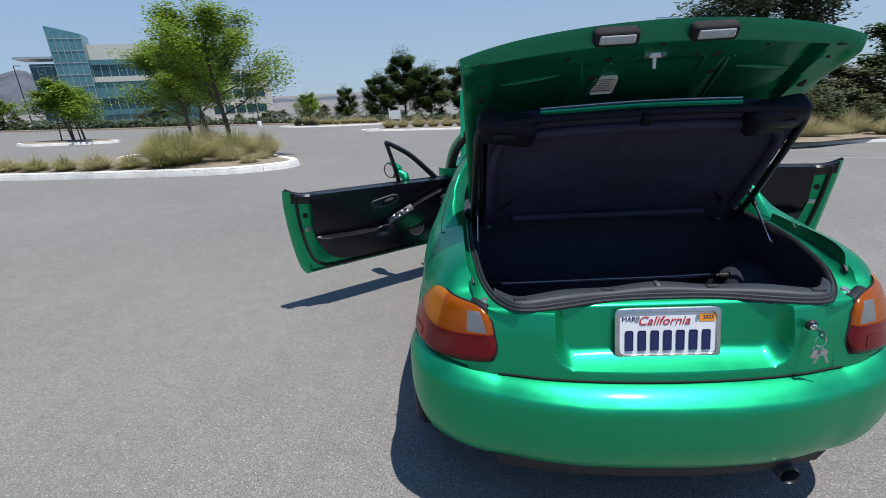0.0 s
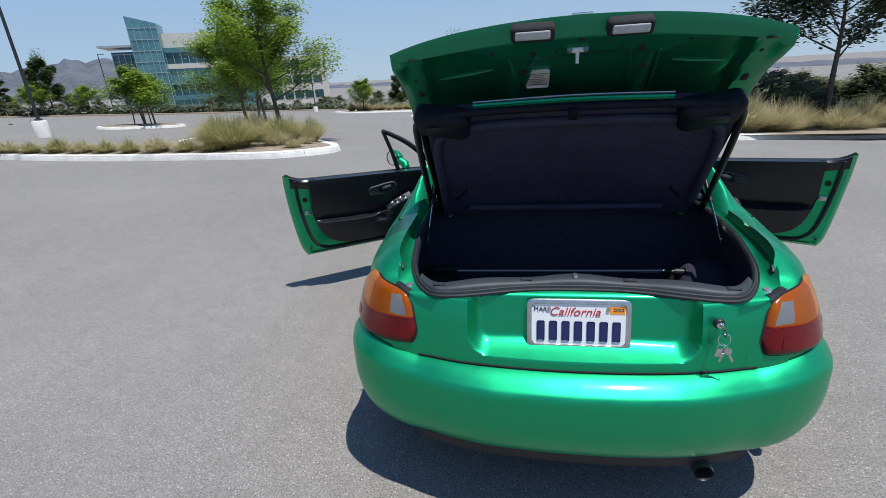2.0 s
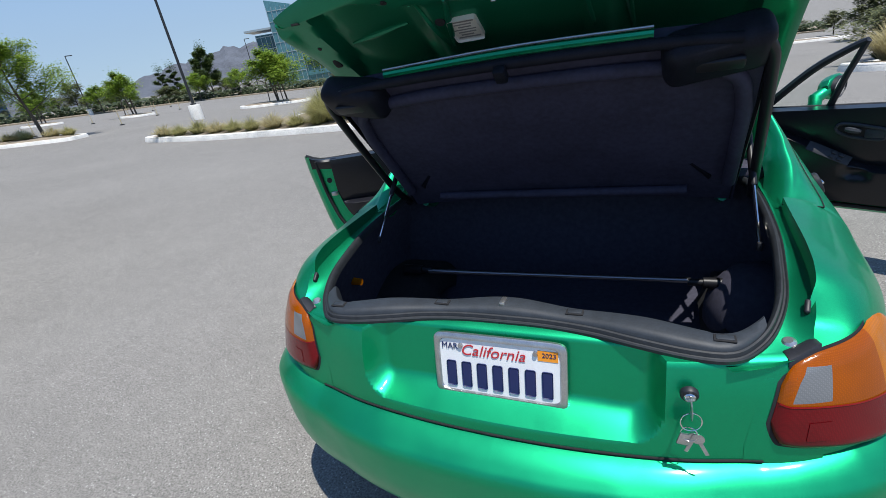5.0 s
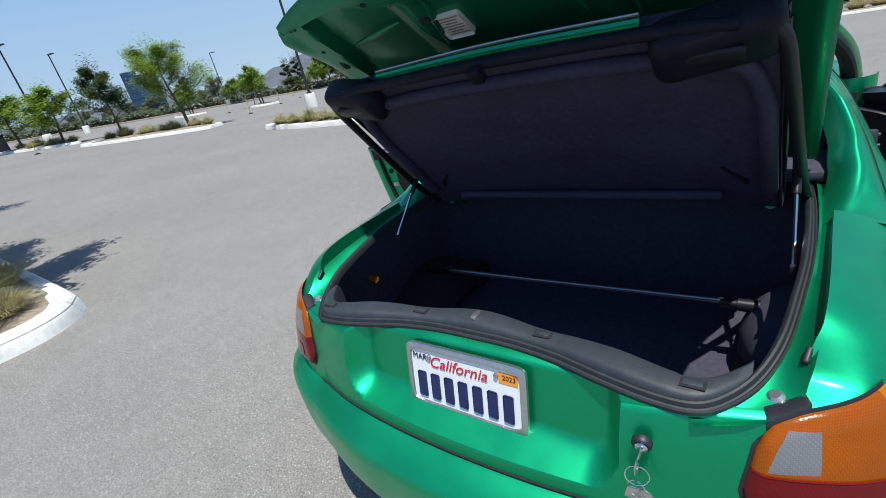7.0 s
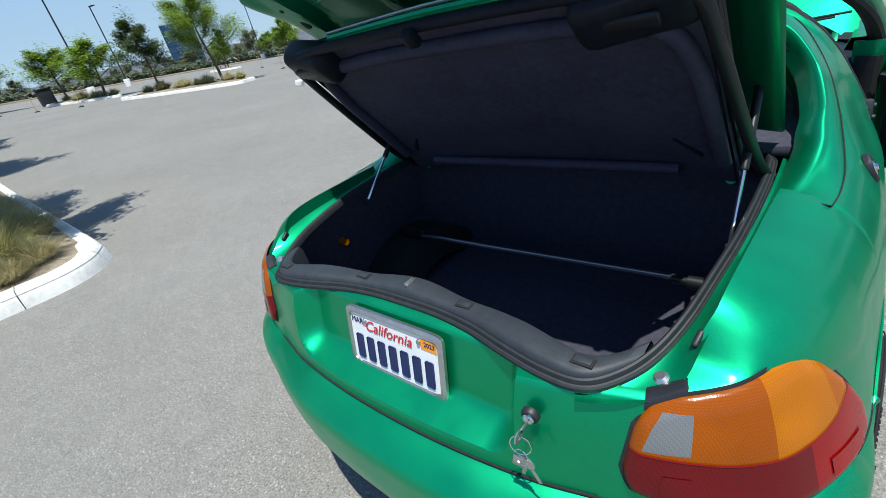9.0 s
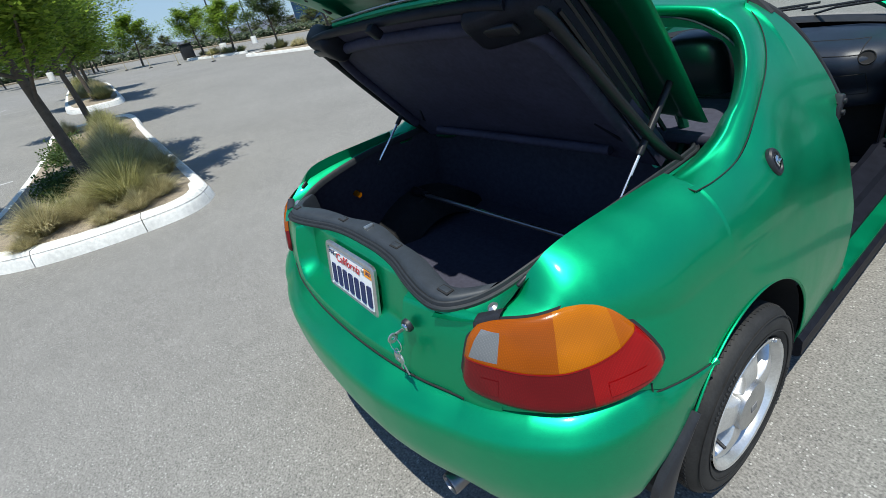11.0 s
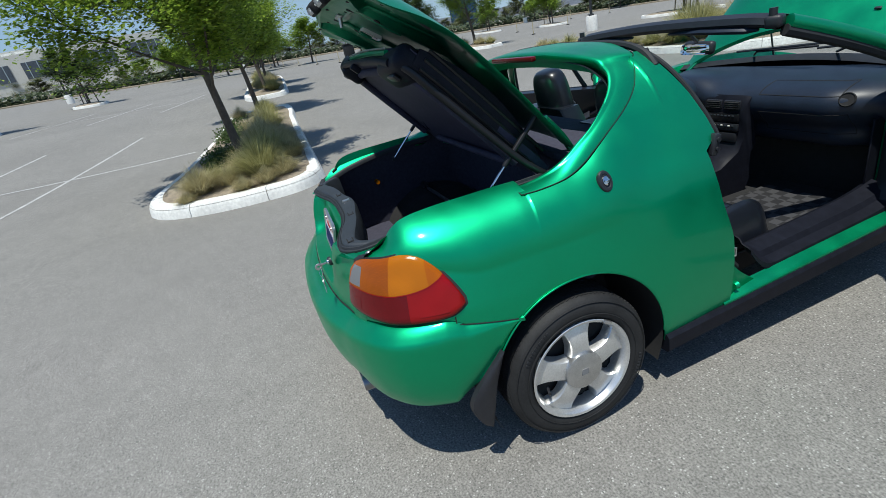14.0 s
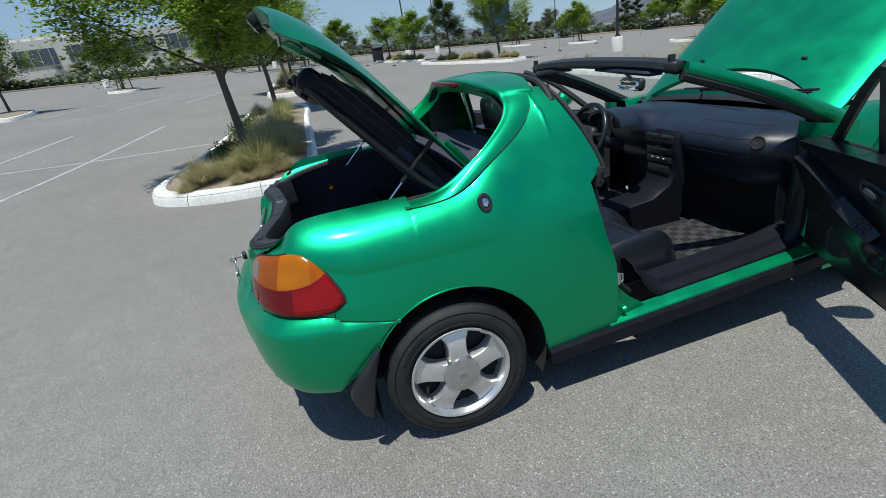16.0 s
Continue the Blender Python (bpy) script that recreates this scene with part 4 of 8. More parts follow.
def keys():
    bm = bmesh.new()
    m = pose(0.381, -0.066, 0.758, 96, 0, 4)
    lathe(bm, [(0, 0.005), (0.008, 0.005), (0.01, 0.003), (0.014, 0.003), (0.016, 0.0), (0.016, -0.008)], m, 24)
    lock = part("boot_lock", bm, TRIM, car, "black-ringed boot lock")
    bm = bmesh.new()
    lathe(bm, [(0, 0.0085), (0.0085, 0.0085), (0.0105, 0.006), (0.0105, 0.002)], m, 20)
    part("lock_barrel", bm, CHROME, lock)
    bm = bmesh.new()
    block(bm, (0.008, 0.024, 0.003), pose(0.383, -0.088, 0.757, 0, 90, 0), 0.001)
    lathe(bm, [(0.011, 0.0015), (0.013, 0), (0.011, -0.0015), (0.005, -0.0015), (0.005, 0.0015), (0.011, 0.0015)], pose(0.383, -0.106, 0.752, 0, 90, 0), 16)
    key = part("key", bm, STEEL, lock, "steel key in the lock")
    for c, r, rot in (((0.383, -0.105, 0.732), 0.018, (80, 20, 10)), ((0.381, -0.106, 0.703), 0.014, (75, -30, 0))):
        bm = bmesh.new()
        mm = pose(*c, *rot)
        tube(bm, [mm @ Vector((r * math.cos(a), r * math.sin(a), 0)) for a in [2 * math.pi * k / 20 for k in range(21)]], 0.0011, 6, caps=False)
        part("key_ring", bm, CHROME, lock)
    bm = bmesh.new()
    block(bm, (0.022, 0.004, 0.028), pose(0.374, -0.106, 0.69, 0, 14, 8), 0.003)
    part("key_tag", bm, STEEL, lock, "small metal key tag")
    for k, a in enumerate((-26, 18)):
        bm = bmesh.new()
        mm = pose(0.392, -0.108 + 0.003 * k, 0.704, 0, a, 0)
        disc(bm, 0.011, 0.002, mm @ pose(0, 0, -0.008, 90, 0, 0), 14)
        block(bm, (0.007, 0.002, 0.03), mm @ pose(0, 0, -0.032), 0.0005, 1)
        part("key", bm, STEEL, lock)


keys()


def boot_lid():
    """Raised lid: painted skin, pressed inner panel, lamps, label, latch and the stowed roof under it."""
    prof = [(0.842, 0.965), (0.76, 1.075), (0.66, 1.21), (0.56, 1.338), (0.47, 1.444), (0.39, 1.522), (0.31, 1.576), (0.245, 1.602), (0.198, 1.606)]

    def top(a, s):
        y, z = curve(prof, a)
        y2, z2 = curve(prof, min(1, a + 0.02))
        y1, z1 = curve(prof, max(0, a - 0.02))
        t = Vector((y2 - y1, z2 - z1)).normalized()
        ny, nz = t.y, -t.x
        w = 0.585 + 0.015 * a
        drop = -0.055 * s * s * (0.4 + 0.6 * a) - 0.012 * s ** 6 - 0.042 * s ** 4 * math.exp(-((a - 0.7) / 0.2) ** 2)
        back = 0.06 * s * s * max(0, a - 0.75) / 0.25
        return Vector((w * s, y + ny * drop + back, z + nz * drop)), Vector((0, ny, nz))
    bm = bmesh.new()
    rows = []
    for i in range(49):
        row = []
        for k in range(-28, 29):
            row.append(top(i / 48, k / 28)[0])
        rows.append(row)
    grid(bm, rows, flip=True)
    lid = part("boot_lid", bm, PAINT, car, "raised green boot lid")
    def depth(a, s):
        """How far the pressed inner panel, nearly flat, lies under the skin."""
        p, nrm = top(a, s)
        near = min((1 - abs(s)) * 0.59, a * 0.98, (1 - a) * 0.45)
        gap = ((p.y - 0.2) * 0.576 + (p.z - 1.558) * 0.817 + 0.012 * s * s) / max(0.5, nrm.y * 0.576 + nrm.z * 0.817)
        d = min(0.09, max(0.014, gap)) * min(1.0, max(0.0, near / 0.026)) ** 0.6
        start = 0.735 + 0.14 * ramp_at([(0.44, 0), (0.6, 1)], abs(s)) + 0.012 * math.sin(9 * s)
        inside = min(1.0, max(0.0, (start - a) / 0.028)) * min(1.0, max(0.0, (0.83 - abs(s) + 0.1 * (0.7 - a)) / 0.035))
        post = 0.0
        for c in (-0.3, 0.33):
            post = max(post, math.exp(-((s - c - 0.1 * (a - 0.6)) / 0.045) ** 4))
        return max(0.004 * min(1.0, near / 0.01), d - inside * (1 - 0.8 * post) * ramp_at([(0.3, 0.012), (0.44, 0.034)], abs(s)))

    # inner panel with pressed ribs
    bm = bmesh.new()
    rows = []
    fa = [0, 0.006, 0.014, 0.024] + [0.035 + 0.93 * k / 64 for k in range(65)] + [0.974, 0.984, 0.993, 1.0]
    fs = [-1, -0.994, -0.982, -0.97] + [-0.955 + 1.91 * k / 100 for k in range(101)] + [0.97, 0.982, 0.994, 1]
    for a in fa:
        row = []
        for s in fs:
            p, nrm = top(a, s)
            row.append(p - nrm * depth(a, s))
        rows.append(row)
    grid(bm, rows)
    inner = part("inner_panel", bm, PAINT_SHADED, lid, "pressed green inner panel")

    def on_inner(a, s, lift):
        p, nrm = top(a, s)
        return p - nrm * lift, nrm
    # holes in the pressing
    for a, s, r in ((0.89, 0.0, 0.01), (0.86, -0.65, 0.012), (0.86, 0.62, 0.012), (0.84, -0.56, 0.006), (0.84, 0.52, 0.007), (0.76, -0.24, 0.012), (0.76, 0.3, 0.013), (0.62, -0.29, 0.013), (0.62, 0.34, 0.012), (0.92, -0.88, 0.012), (0.92, 0.88, 0.014), (0.78, -0.12, 0.005), (0.77, 0.2, 0.006), (0.8, -0.45, 0.008), (0.7, 0.88, 0.006), (0.62, -0.9, 0.006)):
        bm = bmesh.new()
        p, nrm = on_inner(a, s, 0.0)
        z = -nrm
        mm = z.to_track_quat("Z", "Y").to_matrix().to_4x4()
        mm.translation = p + z * (depth(a, s) - 0.0005)
        disc(bm, r, 0.004, mm, 16)
        part("pressing_hole", bm, DARK, inner)
    for s0, a0, s1, a1 in ((-0.22, 0.73, -0.29, 0.5), (-0.37, 0.73, -0.31, 0.5), (0.26, 0.73, 0.3, 0.5), (0.4, 0.74, 0.44, 0.42), (-0.78, 0.56, -0.46, 0.6), (0.5, 0.6, 0.78, 0.58)):
        bm = bmesh.new()
        pts = []
        for k in range(13):
            a, s = a0 + (a1 - a0) * k / 12, s0 + (s1 - s0) * k / 12
            pts.append(on_inner(a, s, depth(a, s))[0])
        tube(bm, pts, [0.004 + 0.005 * math.sin(math.pi * k / 12) for k in range(13)], 8)
        part("pressed_rib", bm, PAINT_SHADED, inner)
    for sgn in (1, -1):
        for a in (0.53,):
            bm = bmesh.new()
            p, nrm = on_inner(a, sgn * 0.9, depth(a, sgn * 0.9) - 0.006)
            mm = (-nrm).to_track_quat("Z", "Y").to_matrix().to_4x4()
            mm.translation = p
            block(bm, (0.026, 0.05, 0.016), mm, 0.008, 2)
            part("pressing_slot", bm, DARK, inner)
        # lid lamps
        bm = bmesh.new()
        p, nrm = on_inner(0.945, sgn * 0.255 - 0.012, 0.085)
        z = Vector((0, -0.45, -0.9)).normalized()
        mm = Matrix.Translation((sgn * 0.137 - 0.008, 0.2, 1.569)) @ pose(0, 0, 0, 118, 0, 0)
        block(bm, (0.128, 0.046, 0.05), mm, 0.012, 3)
        housing = part("plate_lamp", bm, DARK, lid, "number plate lamp in a dark recess")
        bm = bmesh.new()
        block(bm, (0.104, 0.027, 0.014), mm @ pose(0, 0, 0.021), 0.006, 3)
        part("lamp_glass", bm, LAMPGLASS, housing, "milky clear lamp glass")
        for sx in (-0.045, 0.045):
            bm = bmesh.new()
            disc(bm, 0.004, 0.004, mm @ pose(sx, 0, 0.029), 10)
            part("lamp_screw", bm, STEEL, housing)
    # small chrome block added in place of the glint on the rear edge
    bm = bmesh.new()
    block(bm, (0.06, 0.012, 0.008), pose(-0.004, 0.206, 1.608, 10, 0, 0), 0.003, 2)
    part("lid_glint", bm, CHROME, lid, "small chrome block in place of an edge glint")
    # latch
    bm = bmesh.new()
    block(bm, (0.06, 0.02, 0.02), pose(-0.008, 0.262, 1.515), 0.006)
    tube(bm, [(-0.008, 0.262, 1.515), (-0.008, 0.258, 1.475)], [0.008, 0.006], 10)
    for x in (-0.032, 0.016):
        disc(bm, 0.009, 0.012, pose(x, 0.255, 1.514, 60, 0, 0), 10)
    part("lid_latch", bm, STEEL, lid, "zinc-plated lid latch")
    # warning label
    bm = bmesh.new()
    p = [Vector((-0.16, 0.349, 1.459)), Vector((-0.084, 0.349, 1.459)), Vector((-0.084, 0.418, 1.4104)), Vector((-0.16, 0.418, 1.4104))]
    nrm = (p[1] - p[0]).cross(p[3] - p[0]).normalized()
    if nrm.z > 0:
        nrm = -nrm
    mid = sum(p, Vector()) / 4
    lx, ly = (p[1] - p[0]).normalized(), (p[0] - p[3]).normalized()
    mm = Matrix((lx, ly, lx.cross(ly))).transposed().to_4x4()
    mm.translation = mid
    block(bm, (0.076, 0.084, 0.002), mm, 0.008, 2)
    lab = part("warning_label", bm, PAPER, lid, "pale printed label with unreadable lines")
    side = 1 if (mm.to_3x3() @ Vector((0, 0, 1))).z < 0 else -1
    for k in range(7):
        bm = bmesh.new()
        block(bm, (0.058 - 0.012 * (k % 3), 0.004, 0.0006), mm @ pose(-0.003 * (k % 2), 0.03 - 0.01 * k, side * 0.0013))
        part("print_bar", bm, GREYINK, lab)

    # stowed roof panel on its frame
    lower = [(0.31, 1.325), (0.39, 1.235), (0.48, 1.128), (0.57, 1.02), (0.66, 0.912), (0.7, 0.86)]
    bm = bmesh.new()
    rows = []
    for i in range(25):
        y, z = curve(lower, i / 24)
        row = []
        for k in range(-20, 21):
            s = k / 20
            bow = 0.022 * (1 - s * s)
            row.append((0.525 * s * (1 - 0.03 * (1 - i / 24)), y + 0.7 * bow, z + 0.7 * bow))
        rows.append(row)
    grid(bm, rows, flip=False)
    thick(bm, -0.05)
    tray = part("stowed_roof", bm, LINER, lid, "stowed roof panel with dark liner")
    for sgn in (1, -1):
        bm = bmesh.new()
        pts = [(sgn * 0.385 - 0.015, 0.29, 1.335), (sgn * 0.485 - 0.015, 0.3, 1.328), (sgn * 0.528 - 0.014, 0.325, 1.305), (sgn * 0.541 - 0.012, 0.39, 1.225), (sgn * 0.554 - 0.008, 0.52, 1.07), (sgn * 0.564 - 0.004, 0.63, 0.945), (sgn * 0.575, 0.73, 0.86)]
        tube(bm, [curve(pts, k / 40) for k in range(41)], 0.0125, 10)
        part("tray_tube", bm, BLACKMETAL, tray, "glossy black tray tube")
        bm = bmesh.new()
        block(bm, (0.2, 0.085, 0.11), pose(sgn * 0.435 - 0.015, 0.335, 1.312, 45, 0, 0) @ pose(0, 0, 0, 0, 0, sgn * 10), 0.03, 4)
        part("tray_corner", bm, DARKTRIM, tray, "black plastic corner bracket")
        bm = bmesh.new()
        block(bm, (0.12, 0.014, 0.03), pose(sgn * 0.425 - 0.015, 0.3, 1.287, 45, 0, 0), 0.006)
        part("bracket_slot", bm, BLACKMETAL, tray)
        bm = bmesh.new()
        tube(bm, [(sgn * 0.455, 0.655, 0.945), (sgn * 0.45, 0.635, 0.96), (sgn * 0.425, 0.62, 0.985), (sgn * 0.405, 0.605, 1.005), (sgn * 0.4, 0.615, 1.01)], 0.011, 8)
        part("roof_handle", bm, DARKTRIM, tray)
    for sgn in (1, -1):
        bm = bmesh.new()
        rows = []
        for k in range(17):
            y, z = curve(lower, 0.06 + 0.94 * k / 16)
            w = 0.03 + 0.075 * math.sin(math.pi * min(1.0, 0.15 + k / 18))
            rows.append([(sgn * 0.522 - 0.008, y, z), (sgn * 0.526 - 0.008, y + 0.72 * w * 0.5, z + 0.69 * w * 0.5), (sgn * 0.515 - 0.008, y + 0.72 * w, z + 0.69 * w), (sgn * 0.45 - 0.008, y + 0.75 * w, z + 0.72 * w)])
        grid(bm, rows)
        thick(bm, 0.004)
        side = part("tray_side", bm, DARKTRIM, tray, "black ribbed side of the roof tray")
        for k in range(3):
            bm = bmesh.new()
            pts = [(sgn * (0.531 - 0.004 * k) - 0.008, y + 0.72 * (0.02 + 0.03 * k), z + 0.69 * (0.02 + 0.03 * k)) for y, z in [curve(lower, 0.1 + 0.75 * j / 12) for j in range(13)]]
            tube(bm, pts, 0.006, 6)
            part("tray_rib", bm, BLACKMETAL, side)
    bm = bmesh.new()
    pts = [(-0.46, 0.29, 1.332), (-0.3, 0.285, 1.342), (0, 0.283, 1.346), (0.3, 0.285, 1.342), (0.46, 0.29, 1.332)]
    tube(bm, [curve(pts, k / 24) for k in range(25)], 0.013, 10)
    block(bm, (0.03, 0.025, 0.04), pose(-0.012, 0.268, 1.326, 45, 0, 0), 0.006)
    part("tray_rail", bm, DARKTRIM, tray, "black padded front rail")
    bm = bmesh.new()
    pts = [(-0.34, 0.315, 1.372), (0, 0.318, 1.38), (0.305, 0.322, 1.374)]
    tube(bm, [curve(pts, k / 16) for k in range(17)], 0.0035, 8)
    part("rail_edge", bm, STEEL, tray, "bare metal edge")
    bm = bmesh.new()
    pts = [(-0.34, 0.318, 1.36), (0, 0.321, 1.367), (0.305, 0.325, 1.361)]
    tube(bm, [curve(pts, k / 16) for k in range(17)], 0.009, 8)
    part("roof_edge", bm, PAINT, tray, "green painted edge of the roof panel")
    bm = bmesh.new()
    tube(bm, [(-0.4, 0.662, 0.905), (0.4, 0.662, 0.905)], 0.014, 10)
    part("roof_lip", bm, LINER, tray)
    # rounded border of the liner
    bm = bmesh.new()
    edge = [(-0.5, 0.63, 0.935), (-0.497, 0.52, 1.07), (-0.49, 0.42, 1.19), (-0.45, 0.36, 1.265), (-0.3, 0.345, 1.29), (0, 0.352, 1.295), (0.3, 0.345, 1.29), (0.45, 0.36, 1.265), (0.49, 0.42, 1.19), (0.497, 0.52, 1.07), (0.5, 0.63, 0.935)]
    tube(bm, [curve(edge, k / 80) for k in range(81)], 0.017, 10)
    part("liner_border", bm, LINER, tray)
    # gas struts
    for sgn in (1, -1):
        bm = bmesh.new()
        lo, hi = Vector((sgn * 0.556, 0.435, 0.828)), Vector((sgn * 0.543, 0.712, 1.085))
        mid = lo.lerp(hi, 0.46)
        tube(bm, [lo, mid], 0.0045, 8)
        part("strut_rod", bm, CHROME, lid, "chrome strut rod")
        bm = bmesh.new()
        tube(bm, [mid, mid.lerp(hi, 0.03), hi], [0.008, 0.009, 0.009], 12)
        part("strut_cylinder", bm, BLACKMETAL, lid, "black gas strut cylinder")
        bm = bmesh.new()
        block(bm, (0.014, 0.014, 0.024), Matrix.Translation(lo), 0.004)
        part("strut_ball", bm, TRIM, lid)
        bm = bmesh.new()
        block(bm, (0.016, 0.018, 0.026), Matrix.Translation(hi), 0.005)
        part("strut_mount", bm, TRIM, lid)
        # hinge arms
        bm = bmesh.new()
        pts = [(sgn * 0.5, 0.72, 0.86), (sgn * 0.5, 0.8, 0.83), (sgn * 0.5, 0.86, 0.88), (sgn * 0.5, 0.83, 0.96), (sgn * 0.5, 0.76, 1.05)]
        tube(bm, [curve(pts, k / 20) for k in range(21)], 0.014, 8)
        part("lid_hinge", bm, PAINT_SHADED, lid)


boot_lid()


def wheel(x, y, sgn):
    m = pose(x, y, HUB_Z, 0, 90 * sgn, 0)
    bm = bmesh.new()
    R, rr = 0.272, 0.187
    prof = [(rr - 0.012, -0.16), (rr + 0.01, -0.172), (rr + 0.05, -0.174), (R - 0.018, -0.165), (R - 0.004, -0.15), (R, -0.12), (R, -0.03), (R - 0.004, -0.012), (R - 0.02, 0.002), (rr + 0.05, 0.01), (rr + 0.02, 0.008), (rr + 0.006, 0.0), (rr - 0.004, -0.012)]
    lathe(bm, prof, m, 64)
    w = part("tyre", bm, TYRE, car, "worn black tyre")
    # fine tread blocks
    bm = bmesh.new()
    for k in range(96):
        for off, zz in ((0, -0.036), (0.5, -0.07), (0, -0.104), (0.5, -0.138)):
            a = 2 * math.pi * (k + off) / 96
            mm = m @ Matrix.Rotation(a, 4, "Z") @ pose(R - 0.0013, 0, zz, 18 if zz > -0.08 else -18, 0, 0)
            block(bm, (0.004, 0.0152, 0.03), mm)
    part("tread", bm, TYRE, w)
    for q, zz in ((0.026, 0.0102), (0.066, 0.0055)):
        bm = bmesh.new()
        tube(bm, [m @ Vector(((rr + q) * math.cos(a), (rr + q) * math.sin(a), zz)) for a in [2 * math.pi * k / 72 for k in range(73)]], 0.0018, 5, caps=False)
        part("sidewall_ring", bm, TYRE, w)
    for k in range(22):
        a = 0.9 + 0.052 * k + (2.2 if k > 10 else 0)
        bm = bmesh.new()
        block(bm, (0.014, 0.0065 + 0.002 * (k % 3), 0.003), m @ Matrix.Rotation(a, 4, "Z") @ pose(rr + 0.046, 0, 0.0105), 0.001, 1)
        part("raised_mark", bm, RUBBER, w)
    bm = bmesh.new()
    lathe(bm, [(rr + 0.004, 0.006), (rr + 0.002, 0.008), (rr - 0.006, 0.006), (rr - 0.012, -0.002), (rr - 0.02, -0.03), (rr - 0.03, -0.1), (rr - 0.03, -0.15)], m, 64)
    rim = part("rim", bm, ALLOY, w, "silver alloy rim")
    # five broad spokes, flared at hub and rim, with deep sides
    for k in range(5):
        a = 2 * math.pi * k / 5 + (0.63 if sgn > 0 else 0.32)
        bm = bmesh.new()
        rows = []
        for i in range(15):
            t = i / 14
            r = 0.04 + (rr - 0.01 - 0.04) * t
            half = 0.029 + 0.044 * t ** 4 + 0.012 * (1 - t) ** 2
            half = min(half, r * math.tan(math.pi / 5) * 0.985)
            h = -0.002 - 0.018 * t ** 1.5 + 0.01 * math.sin(t * math.pi)
            row = []
            for s, fl, dz in ((-1, 0.004, -0.04), (-1, 0.002, -0.022), (-1, 0.0, -0.006), (-0.93, 0, -0.0012), (-0.6, 0, 0.0012), (0, 0, 0.0018), (0.6, 0, 0.0012), (0.93, 0, -0.0012), (1, 0.0, -0.006), (1, 0.002, -0.022), (1, 0.004, -0.04)):
                row.append(m @ Matrix.Rotation(a, 4, "Z") @ Vector((r, half * s + math.copysign(fl, s) * (0 if s == 0 else 1), h + dz)))
            rows.append(row)
        grid(bm, rows)
        part("spoke", bm, ALLOY, rim)
    # dark disc added behind the spokes for the shade in the wheel's holes
    bm = bmesh.new()
    lathe(bm, [(0.0, -0.052), (rr - 0.024, -0.056), (rr - 0.022, -0.05)], m, 32)
    part("hole_shade_disc", bm, DARK, rim)
    bm = bmesh.new()
    lathe(bm, [(0, 0.016), (0.062, 0.015), (0.069, 0.012), (0.071, 0.004), (0.071, -0.02)], m, 40)
    part("centre_cap", bm, STEEL, rim, "brushed centre cap with a plain mark")
    bm = bmesh.new()
    block(bm, (0.024, 0.028, 0.002), m @ pose(0, 0, 0.0165), 0.0008, 1)
    part("cap_mark", bm, GREYINK, rim)
    bm = bmesh.new()
    tube(bm, [m @ Vector((0.03, -0.13, -0.02)), m @ Vector((0.033, -0.14, 0.012))], 0.005, 8)
    part("valve_stem", bm, TRIM, rim)
    if sgn > 0:
        bm = bmesh.new()
        block(bm, (0.012, 0.034, 0.014), m @ Matrix.Rotation(2.55, 4, "Z") @ pose(rr - 0.002, 0, 0.009), 0.003)
        part("balance_weight", bm, STEEL, rim)
    bm = bmesh.new()
    lathe(bm, [(0, -0.12), (0.12, -0.11), (0.125, -0.13), (0, -0.14)], m, 32)
    part("brake_disc", bm, STEEL, w)


for sx in (1, -1):
    wheel(sx * 0.826, HUB_Y, sx)
    wheel(sx * 0.822, FRONT_Y, sx)


